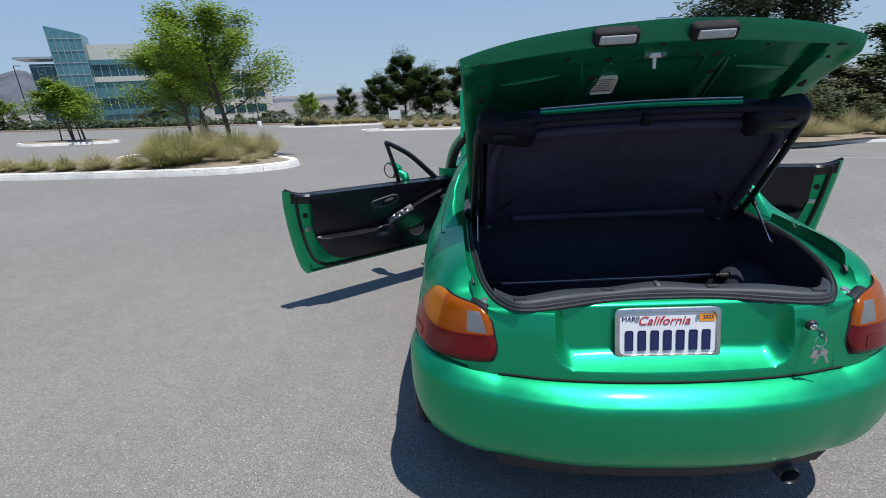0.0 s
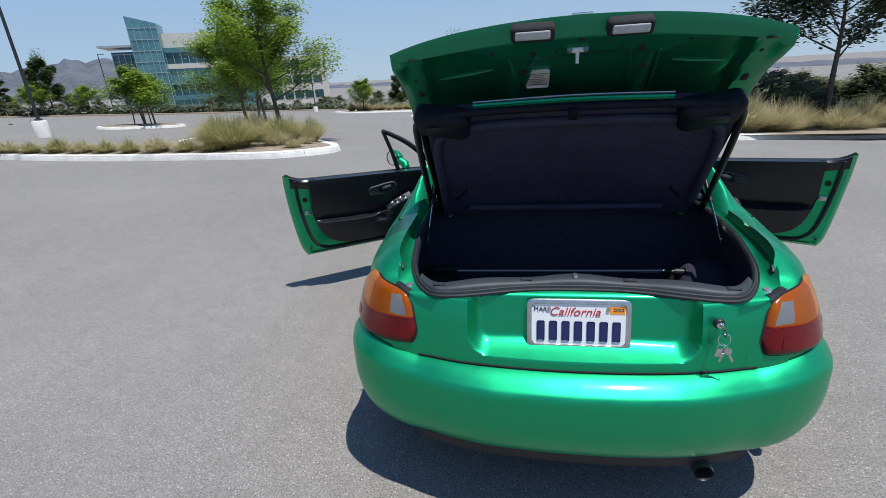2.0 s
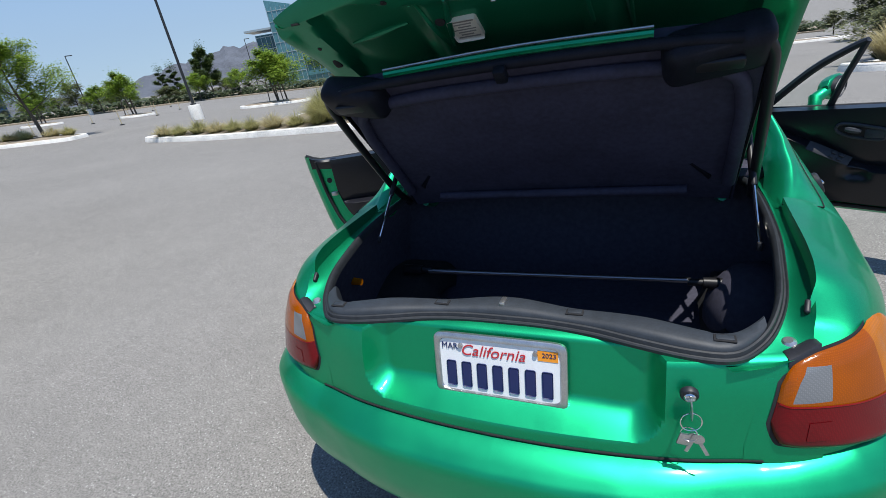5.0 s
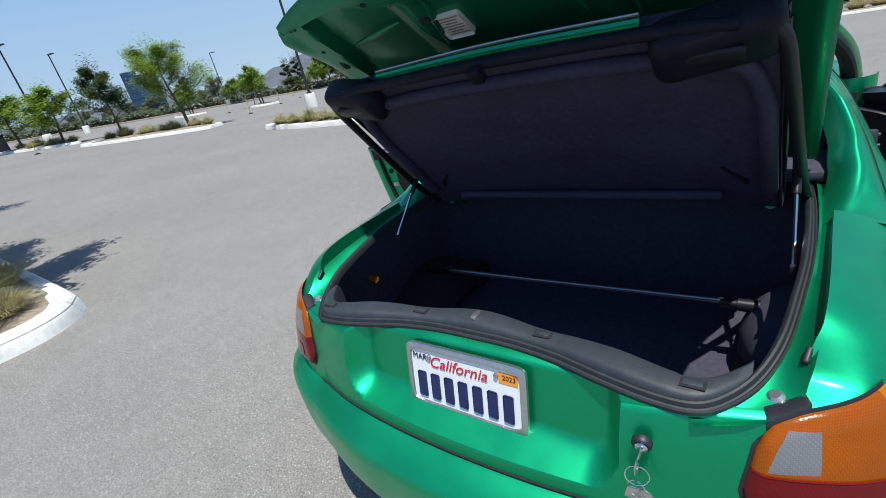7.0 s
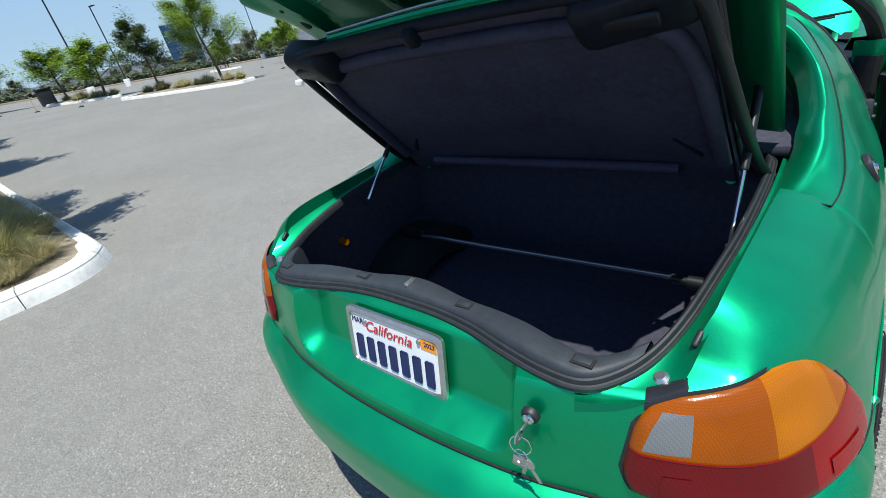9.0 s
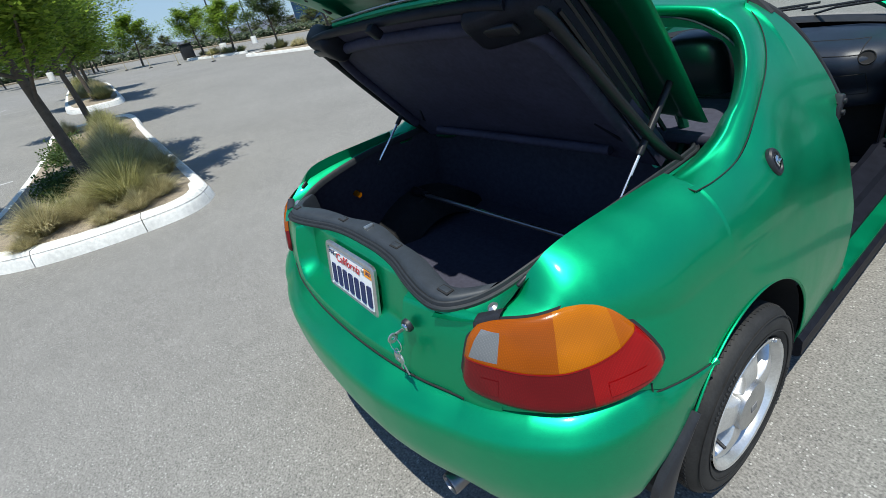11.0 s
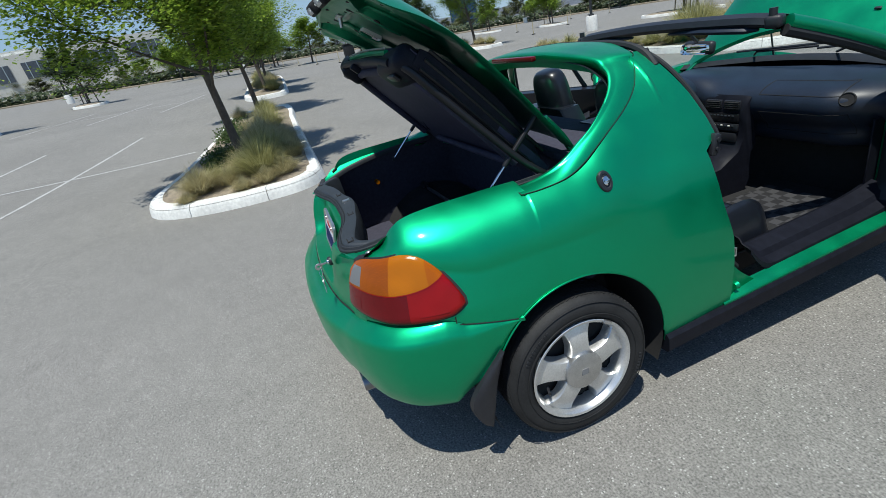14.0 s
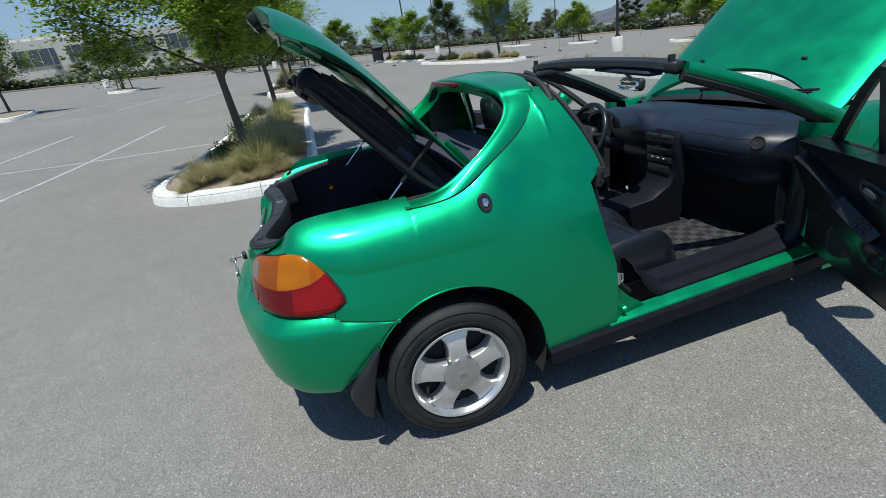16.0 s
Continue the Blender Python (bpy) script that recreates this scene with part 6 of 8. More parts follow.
    for x0, x1 in ((-0.25, 0.22), (0.2, 0.55)):
        bm = bmesh.new()
        tube(bm, [(x0, 2.63, 0.885), (x0 + 0.12, 2.5, 0.925), (x1, 2.46, 0.945)], 0.006, 6)
        tube(bm, [(x0 - 0.02, 2.52, 0.925), (x1 + 0.06, 2.42, 0.965)], 0.006, 6)
        part("wiper", bm, TRIM, cw)
    # engine bay floor and nose, closing the front
    bm = bmesh.new()
    block(bm, (1.36, 0.95, 0.3), pose(0, 3.05, 0.5), 0.05, 2)
    for x, y, z, sx, sy, sz in ((0.1, 2.95, 0.68, 0.5, 0.35, 0.12), (-0.45, 3.15, 0.68, 0.22, 0.3, 0.14), (0.5, 3.2, 0.68, 0.2, 0.25, 0.12)):
        block(bm, (sx, sy, sz), pose(x, y, z), 0.03, 2)
    part("engine", bm, TRIM, car, "dark engine bay")
    bm = bmesh.new()
    rows = []
    for k in range(-20, 21):
        s = k / 20
        y0 = 3.78 - 0.28 * abs(s) ** 2.6
        rows.append([(0.79 * s, y0 - 0.26 * (1 - abs(s) ** 6), 0.7), (0.8 * s, y0 - 0.05, 0.65), (0.81 * s, y0, 0.5), (0.8 * s, y0 - 0.02, 0.3), (0.79 * s, y0 - 0.1, 0.22)])
    grid(bm, rows)
    part("front_bumper", bm, PAINT, car)


windscreen()


def bonnet():
    hinge = Vector((0, 2.43, 0.85))
    ang = radians(39.5)
    d, nrm = Vector((0, math.cos(ang), math.sin(ang))), Vector((0, -math.sin(ang), math.cos(ang)))
    bm = bmesh.new()
    rows = []
    for k in range(-30, 31):
        s = k / 30
        row = []
        for j in range(25):
            t = j / 24
            start = 0.27 * (1 - abs(s) ** 2.2)
            L = start + (1.0 - 0.06 * s * s - start) * t
            w = 0.64 - 0.01 * L
            drop = 0.03 * abs(s) ** 3 + 0.05 * max(0, L - 0.75) ** 2 * 4 + 0.02 * abs(s) ** 10
            row.append(Vector((w * s, 0, 0)) + hinge + d * L - nrm * drop)
        rows.append(row)
    grid(bm, rows, flip=True)
    thick(bm, 0.025)
    hood = part("bonnet", bm, PAINT, car, "raised green bonnet")
    for x in (-0.32, 0.32):
        bm = bmesh.new()
        block(bm, (0.03, 0.012, 0.008), Matrix.Translation(hinge + d * 0.33 + nrm * 0.003 + Vector((x, 0, 0))) @ pose(0, 0, 0, 39.5, 0, 0), 0.003)
        part("washer_jet", bm, TRIM, hood, "black washer jet")
    bm = bmesh.new()
    tube(bm, [(-0.55, 3.2, 0.7), (-0.45, 2.95, 1.2)], 0.006, 8)
    part("bonnet_prop", bm, STEEL, hood)
    for sgn in (1, -1):
        bm = bmesh.new()
        block(bm, (0.03, 0.12, 0.02), pose(sgn * 0.56, 2.5, 0.86, 30, 0, 0), 0.005)
        part("bonnet_hinge", bm, PAINT_SHADED, hood)


bonnet()


def door(sgn, m, far=1.0):
    """A door about its hinge: it runs along -y when shut, outer skin to +x (right) or -x."""
    out = [(0.262, 0.012), (0.3, 0.026), (0.45, 0.024), (0.61, 0.006), (0.74, -0.026), (0.82, -0.052), (0.9, -0.085)]
    rear = [(0.262, 1.115), (0.3, 1.142), (0.45, 1.172), (0.65, 1.196), (0.8, 1.208), (0.9, 1.21)]

    def place(x, s, z):
        return m @ Vector((sgn * x, -s * far, z))

    def end(z):
        return smooth_at(rear, z)

    def ztop(f):
        return 0.79 + 0.05 * f + 0.042 * max(0.0, (f - 0.9) / 0.1) ** 2
    # outer skin
    bm = bmesh.new()
    rows = []
    for i in range(33):
        f = i / 32
        row = []
        for k in range(19):
            z = 0.262 + (ztop(f) - 0.262) * k / 18
            row.append(place(smooth_at(out, z), f * end(z), z))
        rows.append(row)
    grid(bm, rows, flip=sgn < 0)
    dr = part("door", bm, PAINT, car, "open green door with black inner trim")
    # rounded rim: front edge, bottom, then up the rear
    ring = [(0.0, 0.79 - 0.528 * k / 12) for k in range(12)] + [(1.115 * k / 24, 0.262) for k in range(24)] + [(end(z), z) for z in [0.262 + 0.618 * k / 24 for k in range(25)]]
    bm = bmesh.new()
    rows = []
    for s, z in ring:
        x = smooth_at(out, z)
        back = 0.03 if s > 1.0 and z > 0.263 else (-0.012 if s < 0.01 else 0.012 * max(0, (s - 0.9) / 0.2))
        up = 0.03 if z < 0.29 and s > 0.01 else 0.0
        rows.append([place(x, s, z), place(x - 0.006, s + 0.003 * (s > 1), z - 0.002 * (z < 0.267)), place(x - 0.02, s - back * 0.1, z + up * 0.1), place(x - 0.045, s - back * 0.4, z + up * 0.5), place(x - 0.062, s - back, z + up)])
    grid(bm, rows)
    part("door_edge", bm, PAINT, dr)
    # inner steel face behind the trim card
    bm = bmesh.new()
    rows = []
    for i in range(25):
        f = i / 24
        row = []
        for k in range(13):
            z = 0.285 + (ztop(f) - 0.01 - 0.285) * k / 12
            row.append(place(smooth_at(out, z) - 0.062 - 0.024 * min(1, (1 - f) / 0.06) * min(1, k / 1.0), 0.01 + f * (end(z) - 0.035), z))
        rows.append(row)
    grid(bm, rows)
    part("door_inner_face", bm, PAINT, dr)
    # weather seal along bottom and rear
    pts = [(0.3 + 0.65 * k / 10, 0.305) for k in range(11)] + [(1.01, 0.322), (1.06, 0.36), (1.09, 0.42), (1.115, 0.52), (1.135, 0.64), (1.145, 0.76), (1.148, 0.85)]
    bm = bmesh.new()
    tube(bm, [place(smooth_at(out, z) - 0.088, s, z) for s, z in [curve(pts, k / 60) for k in range(61)]], 0.011, 8)
    part("door_seal", bm, RUBBER, dr, "black rubber door seal")
    bm = bmesh.new()
    for s, z, r in ((1.095, 0.7, 0.017), (1.1, 0.33, 0.008), (0.97, 0.3, 0.008), (0.86, 0.295, 0.008)):
        disc(bm, r, 0.006, Matrix.Translation(place(smooth_at(out, z) - 0.089, s, z)) @ (m.to_3x3() @ Vector((1, 0, 0))).to_track_quat("Z", "Y").to_matrix().to_4x4(), 14)
    part("rubber_grommet", bm, RUBBER, dr)
    bm = bmesh.new()
    block(bm, (0.012, 0.045, 0.03), Matrix.Translation(place(smooth_at(out, 0.6) - 0.088, 1.085, 0.6)) @ m.to_3x3().to_4x4(), 0.006)
    part("door_latch", bm, STEEL, dr, "steel door latch")
    # trim card: padded top, sweeping armrest ledge, bulged lower part
    ledge = [(0.0, 0.76), (0.12, 0.735), (0.25, 0.69), (0.36, 0.64), (0.45, 0.592), (0.53, 0.553), (0.63, 0.53), (0.8, 0.532), (1.0, 0.546), (1.12, 0.55)]
    low = [(0.0, 0.345), (0.3, 0.335), (0.7, 0.335), (0.85, 0.345), (0.94, 0.375), (1.0, 0.43), (1.04, 0.52), (1.06, 0.62), (1.07, 0.8)]

    def card_x(s, z):
        za = ramp_at(ledge, s)
        t = (za - z) / 0.022
        t = min(1.0, max(0.0, t))
        t = t * t * (3 - 2 * t)
        fall = min(1, max(0, (za - 0.02 - z) / 0.2))
        arm = (0.056 - 0.04 * fall ** 1.3) * t * min(1.0, max(0.0, (1.07 - s) / 0.1))
        pad = 0.022 * (1 - t) * math.sin(math.pi * min(1, max(0, (z - za) / max(0.05, 0.84 - za)))) ** 0.5
        pocket = -0.03 * math.exp(-((s - 0.56) / 0.05) ** 4) * math.exp(-((z - 0.5) / 0.028) ** 4)
        return smooth_at(out, z) - 0.096 - 0.012 - arm - pad - pocket
    bm = bmesh.new()
    rows = []
    for i in range(57):
        s = 0.035 + 1.025 * i / 56
        z0 = min(0.8, smooth_at(low, s))
        zt = ztop(min(1, s / 1.2)) + 0.008
        row = [place(smooth_at(out, z0) - 0.084, s, z0 - 0.002)]
        za = max(z0 + 0.03, ramp_at(ledge, s))
        steps = [z0 + (za - 0.024 - z0) * k / 14 for k in range(14)] + [za - 0.024 + 0.026 * k / 8 for k in range(8)] + [za + 0.002 + (zt - za - 0.002) * k / 15 for k in range(16)]
        for z in steps:
            row.append(place(card_x(s, z), s, z))
        row.append(place(smooth_at(out, zt) - 0.05, s, zt + 0.004))
        rows.append(row)
    grid(bm, rows)
    card = part("door_trim", bm, DOORTRIM, dr, "black door trim with moulded armrest")
    # corner pad where the belt line sweeps up
    bm = bmesh.new()
    rows = []
    for i in range(13):
        f = i / 12
        s = 1.02 + 0.16 * f
        zt = ztop(s / 1.21) + 0.012
        zb = 0.80 - 0.03 * (1 - f)
        rows.append([place(smooth_at(out, zb) - 0.09, s, zb), place(smooth_at(out, zb) - 0.116 * (1 - 0.2 * f), s, zb + 0.012), place(smooth_at(out, zt) - 0.104 * (1 - 0.2 * f), s, zt - 0.012), place(smooth_at(out, zt) - 0.085, s, zt), place(smooth_at(out, zt) - 0.03, s, zt)])
    grid(bm, rows)
    part("corner_pad", bm, DOORTRIM, dr)
    # switch panel on the ledge
    a, b = place(card_x(0.52, 0.545) - 0.003, 0.515, 0.56), place(card_x(0.36, 0.62) - 0.003, 0.36, 0.632)
    ax = (b - a).normalized()
    nz = (m.to_3x3() @ Vector((-sgn * 0.75, 0, 0.66))).normalized()
    side = nz.cross(ax).normalized()
    mm = Matrix((ax, side, ax.cross(side))).transposed().to_4x4()
    mm.translation = (a + b) / 2
    bm = bmesh.new()
    block(bm, ((b - a).length + 0.03, 0.05, 0.008), mm, 0.003, 2)
    part("switch_panel", bm, TRIM, card, "black switch panel")
    for k in range(4):
        for q in (-0.011, 0.011):
            if k > 1 and sgn > 0:
                continue
            bm = bmesh.new()
            block(bm, (0.021, 0.015, 0.01), mm @ pose(-0.052 + 0.034 * k, q, 0.006), 0.003)
            part("window_switch", bm, STEEL if sgn < 0 and (k + (q > 0)) % 2 else TRIM, card)
    # handle cup with its lever
    def spot(s, z, lift):
        return place(card_x(s, z) - lift, s, z)
    bm = bmesh.new()
    cup = [(0.45, 0.722), (0.47, 0.744), (0.53, 0.742), (0.6, 0.73), (0.645, 0.72), (0.648, 0.69), (0.635, 0.67), (0.57, 0.672), (0.51, 0.682), (0.465, 0.7), (0.45, 0.722)]
    tube(bm, [spot(s, z, 0.004) for s, z in [curve(cup, k / 40) for k in range(41)]], 0.0075, 8)
    part("handle_surround", bm, SILLTRIM, card)
    bm = bmesh.new()
    vs = [bm.verts.new(spot(s, z, 0.002)) for s, z in cup[:-1]]
    bm.faces.new(vs)
    part("handle_cup", bm, DARK, card)
    bm = bmesh.new()
    tube(bm, [spot(0.49 + 0.011 * k, 0.722 - 0.002 * k, 0.012) for k in range(7)], [0.008, 0.013, 0.015, 0.015, 0.014, 0.012, 0.008], 8)
    part("inner_handle", bm, SILLTRIM, card, "grey inner door handle")
    bm = bmesh.new()
    block(bm, (0.006, 0.075, 0.048), Matrix.Translation(spot(0.61, 0.7, 0.004)) @ m.to_3x3().to_4x4(), 0.006)
    part("handle_plate", bm, SILLTRIM, card)
    # speaker
    bm = bmesh.new()
    lathe(bm, [(0, 0.002), (0.058, 0.003), (0.064, 0.009), (0.071, 0.0), (0.071, -0.02)], Matrix.Translation(spot(0.3, 0.46, 0.004)) @ (m.to_3x3() @ Vector((-sgn, 0, 0.1))).to_track_quat("Z", "Y").to_matrix().to_4x4(), 28)
    spk = part("door_speaker", bm, SPEAKER, card, "round speaker grille")
    # belt seal
    bm = bmesh.new()
    tube(bm, [place(smooth_at(out, ztop(f)) - 0.03, f * 1.2, ztop(f) + 0.004) for f in [k / 30 for k in range(31)]], 0.011, 8)
    part("belt_seal", bm, RUBBER, dr, "black belt seal")
    # quarter-light frame
    bm = bmesh.new()
    tri = [(-0.06, 0.07, 0.785), (-0.125, 0.3, 0.99), (-0.175, 0.455, 1.085), (-0.195, 0.525, 1.118), (-0.19, 0.515, 1.1), (-0.135, 0.455, 0.97), (-0.075, 0.395, 0.815)]
    tube(bm, [place(*curve(tri[:4], k / 12)) for k in range(13)], [0.022 - 0.008 * k / 12 for k in range(13)], 8)
    tube(bm, [place(*p) for p in tri[3:]], [0.012, 0.013, 0.014, 0.016], 8)
    part("quarter_light_frame", bm, TRIM, dr, "black triangular window frame")
    bm = bmesh.new()
    grid(bm, [[place(-0.062, 0.09, 0.8), place(-0.077, 0.385, 0.81)], [place(-0.182, 0.49, 1.08), place(-0.188, 0.51, 1.095)]])
    g = part("quarter_light", bm, GLASS, dr, "small clear quarter light")
    g.visible_shadow = False
    # door mirror on its stalk
    c = m @ pose(sgn * 0.085, -0.385 * far, 0.876, 0, 0, sgn * -8)
    bm = bmesh.new()
    rows = []
    for x, w, h in ((-0.088, 0.02, 0.022), (-0.072, 0.036, 0.046), (-0.02, 0.05, 0.06), (0.03, 0.052, 0.062), (0.065, 0.045, 0.05), (0.08, 0.028, 0.026)):
        rows.append([c @ Vector((sgn * x, 0.02 + w * math.cos(a) * (1.3 if math.cos(a) > 0 else 0.3), h * math.sin(a))) for a in [2 * math.pi * k / 24 for k in range(24)]])
    vs = grid(bm, rows, closed=True)
    bm.faces.new(vs[0])
    bm.faces.new(vs[-1])
    tube(bm, [c @ Vector((-sgn * 0.06, 0.03, -0.01)), c @ Vector((-sgn * 0.12, 0.05, -0.035)), place(-0.045, 0.32, 0.79)], [0.03, 0.032, 0.03], 10)
    mir = part("door_mirror", bm, PAINT, dr, "green door mirror")
    bm = bmesh.new()
    lathe(bm, [(0.0, 0.004), (0.05, 0.004)], c @ pose(0, 0.0, 0, 90, 0, 0) @ Matrix.Diagonal((1.36, 1.0, 1, 1)), 28)
    part("mirror_glass", bm, MIRROR, mir)
    bm = bmesh.new()
    lathe(bm, [(0.049, 0.004), (0.05, 0.008), (0.054, 0.006), (0.056, -0.012)], c @ pose(0, 0.0, 0, 90, 0, 0) @ Matrix.Diagonal((1.36, 1.0, 1, 1)), 28)
    part("mirror_rim", bm, TRIM, mir)


door(-1, pose(-0.8, 2.34, 0.004, 0, 0, -55.5), 1.02)
door(1, pose(0.8, 2.34, 0.012, 0, 0, 63.3), 0.935)


# ---- ground and surroundings ----
SLOPE_X, SLOPE_Y = 0.0341, 0.0554


def ground_z(x, y):
    """Level where the car stands, then falling ahead and rising behind."""
    r = math.hypot(x, y)
    s = min(1.0, max(0.0, (r - 3) / 17))
    s = s * s * (3 - 2 * s)
    k = 1.0 if r < 260 else 260 / r
    return -(SLOPE_X * x + SLOPE_Y * y) * s * k


def on_ground(x, y, h=0.0):
    return Vector((x, y, ground_z(x, y) + h))


def build_ground():
    radii = [0.0, 1, 2, 3, 4, 5, 6, 7.5, 9, 11, 13, 15, 17, 19, 21, 24, 28, 33, 40, 50, 65, 85, 110, 150, 200, 260, 400, 700, 1500, 4000]
    bm = bmesh.new()
    rows = []
    for r in radii[1:]:
        rows.append([on_ground(r * math.cos(a), r * math.sin(a)) for a in [2 * math.pi * k / 96 for k in range(96)]])
    vs = grid(bm, rows, closed=True)
    c = bm.verts.new((0, 0, 0))
    for i in range(96):
        bm.faces.new((c, vs[0][i], vs[0][(i + 1) % 96]))
    ob = part("ground", bm, ASPHALT)
    tagged(ob, "worn grey asphalt car park with pale stones", "ground", kind="structure")


build_ground()


def ring_path(pts, n=120):
    """A closed smooth outline through pts."""
    k = len(pts)
    out = []
    for i in range(n):
        f = i / n * k
        j = int(f)
        t = f - j
        p = [pts[(j + d) % k] for d in (-1, 0, 1, 2)]
        out.append(tuple(0.5 * (2 * b + (c - a) * t + (2 * a - 5 * b + 4 * c - d) * t * t + (3 * b - a - 3 * c + d) * t ** 3) for a, b, c, d in zip(*p)))
    return out


def island(pts, label, n=None, seg=2.4, high=0.15):
    """A planting island: kerb stones round raised soil."""
    size = sum(math.dist(pts[i], pts[i - 1]) for i in range(len(pts)))
    n = n or max(48, int(size / 0.22))
    path = ring_path(pts, n)
    isl = thing("planting_island", label, "kerb island", kind="structure")
    bm = bmesh.new()
    cx, cy = sum(p[0] for p in path) / n, sum(p[1] for p in path) / n
    vs = [bm.verts.new(on_ground(x, y, high - 0.03)) for x, y in path]
    inner = [bm.verts.new(on_ground(x + (cx - x) * 0.35, y + (cy - y) * 0.35, high + 0.06)) for x, y in path]
    for i in range(n):
        bm.faces.new((vs[i], vs[(i + 1) % n], inner[(i + 1) % n], inner[i]))
    bm.faces.new(inner)
    part("soil", bm, MULCH, isl, "dry bare soil with litter")
    per = max(3, int(n * seg / size))
    cuts = list(range(0, n, per))
    for c, s in enumerate(cuts):
        e = cuts[c + 1] if c + 1 < len(cuts) else n
        bm = bmesh.new()
        rows = []
        for i in range(s, e + 1):
            x, y = path[i % n]
            a, b = path[(i + 1) % n], path[i - 1 if i % n else n - 1]
            t = Vector((a[0] - b[0], a[1] - b[1])).normalized()
            o = Vector((t.y, -t.x))
            gap = t * (0.004 if i == s else (-0.004 if i == e else 0))
            w = (random.random() - 0.5) * 0.004
            rows.append([on_ground(x + o.x * d + gap.x, y + o.y * d + gap.y, h) for d, h in ((0.03, -0.01), (0.012 + w, high * 0.55), (-0.004, high - 0.03), (-0.03, high + w), (-0.17, high + w), (-0.2, high - 0.02), (-0.205, high - 0.08))])
        vv = grid(bm, rows)
        bm.faces.new(vv[0])
        bm.faces.new(vv[-1][::-1])
        part("kerb_stone", bm, CONCRETE, isl)
    return isl


ISLANDS = [
    ([(-4.95, -2.0), (-4.52, -1.72), (-4.2, -1.2), (-4.04, -0.6), (-4.03, -0.1), (-4.3, 0.18), (-4.9, 0.25), (-8.0, 0.29), (-11.0, 0.32), (-13.4, 0.36), (-13.8, -0.3), (-13.3, -1.3), (-11.0, -1.48), (-8.5, -1.7), (-6.6, -1.9), (-5.5, -2.05)], "pale concrete kerb round dry grasses and young trees"),
    ([(-17.6, -0.9), (-17.3, 0.0), (-17.9, 0.55), (-21, 0.7), (-30, 0.9), (-32, 0.2), (-30, -0.8), (-21, -1.0)], "pale kerb round a strip of dry grass"),
    ([(-6.3, 8.6), (-5.3, 8.8), (-4.7, 9.4), (-4.8, 10.2), (-5.6, 11.4), (-6.6, 12.9), (-8.4, 15.4), (-10.5, 16.6), (-12.2, 15.8), (-12.4, 14.3), (-11.6, 12.6), (-12.4, 11.4), (-14.6, 11.0), (-15.4, 10.3), (-15.1, 9.6), (-12.0, 9.1), (-9.0, 8.85)], "pale kerb round tall grass clumps and a young tree"),
    ([(-23.2, 11.1), (-23.1, 12.0), (-24.5, 12.9), (-29.5, 11.2), (-31.2, 9.6), (-30.6, 8.4), (-27.0, 9.3)], "pale kerb island with two young trees"),
    ([(-36.9, 9.4), (-36.8, 10.3), (-40.5, 10.6), (-44.5, 9.2), (-44.2, 7.5), (-40.5, 8.2)], "pale kerb island with grass"),
    ([(4.6, 11.2), (8.0, 13.6), (11.9, 16.3), (15.6, 17.8), (24.0, 19.2), (40.0, 20.0), (40.0, 25.0), (24.0, 24.5), (14.0, 23.0), (8.0, 19.0), (4.2, 13.4)], "pale kerb along a bank of dry bushes"),
    ([(-9.5, 39), (-6.5, 38.6), (2.0, 41.5), (12, 44), (12, 48), (2, 46), (-8, 42.5)], "pale kerb round dry shrubs"),
    ([(-24, 58), (-20, 56), (-13, 64), (-12, 72), (-16, 74), (-23, 66)], "pale kerb round dry grass"),
    ([(-26, 24.5), (-24, 23.4), (-21.5, 25.6), (-22.5, 27.4), (-25.4, 26.9)], "small pale kerb island with a staked tree"),
    ([(-40.4, 25.2), (-38.2, 25.0), (-38.4, 27.0), (-41.2, 27.2)], "small pale kerb island with a staked tree"),
    ([(-39, -12.6), (-36.2, -12.2), (-35.8, -10.6), (-38.6, -10.8)], "small pale kerb island with a staked tree"),
    ([(-52, 23.6), (-49, 23.8), (-49, 25.6), (-52, 25.8)], "small pale kerb island"),
    ([(-24.2, -12.7), (-20.9, -11.7), (-20.4, -10.5), (-23.9, -11.3)], "small pale kerb island with a young tree"),
]
for pts, lab in ISLANDS:
    island(pts, lab)

# parking bay lines
def line(a, b, w=0.078):
    bm = bmesh.new()
    a, b = Vector(a), Vector(b)
    t = (b - a).normalized()
    o = Vector((-t.y, t.x)) * w / 2
    n = max(2, int((b - a).length / 1.0))
    grid(bm, [[on_ground(p.x + o.x * s, p.y + o.y * s, 0.006) for s in (-1, 1)] for p in [a.lerp(b, k / n) for k in range(n + 1)]])
    ob = part("bay_line", bm, LINE)
    tagged(ob, "worn white painted bay line on asphalt", "road marking", kind="structure")


for k in range(6):
    oy = -2.42 * k
    line((-7.1 - 0.15 * k, -4.95 + oy), (-13.7 - 0.1 * k, -3.8 + oy))
line((-9.8, -19), (-9.75, -2.0))
for k in range(5):
    line((-19.5 - 0.2 * k, -4.2 - 2.6 * k), (-26.5 - 0.2 * k, -3.2 - 2.6 * k))
line((-23.1, -19), (-23.6, -2.4))
line((6.5, 8.2), (30.0, 10.0))
line((5.5, 5.4), (30.0, 6.5))


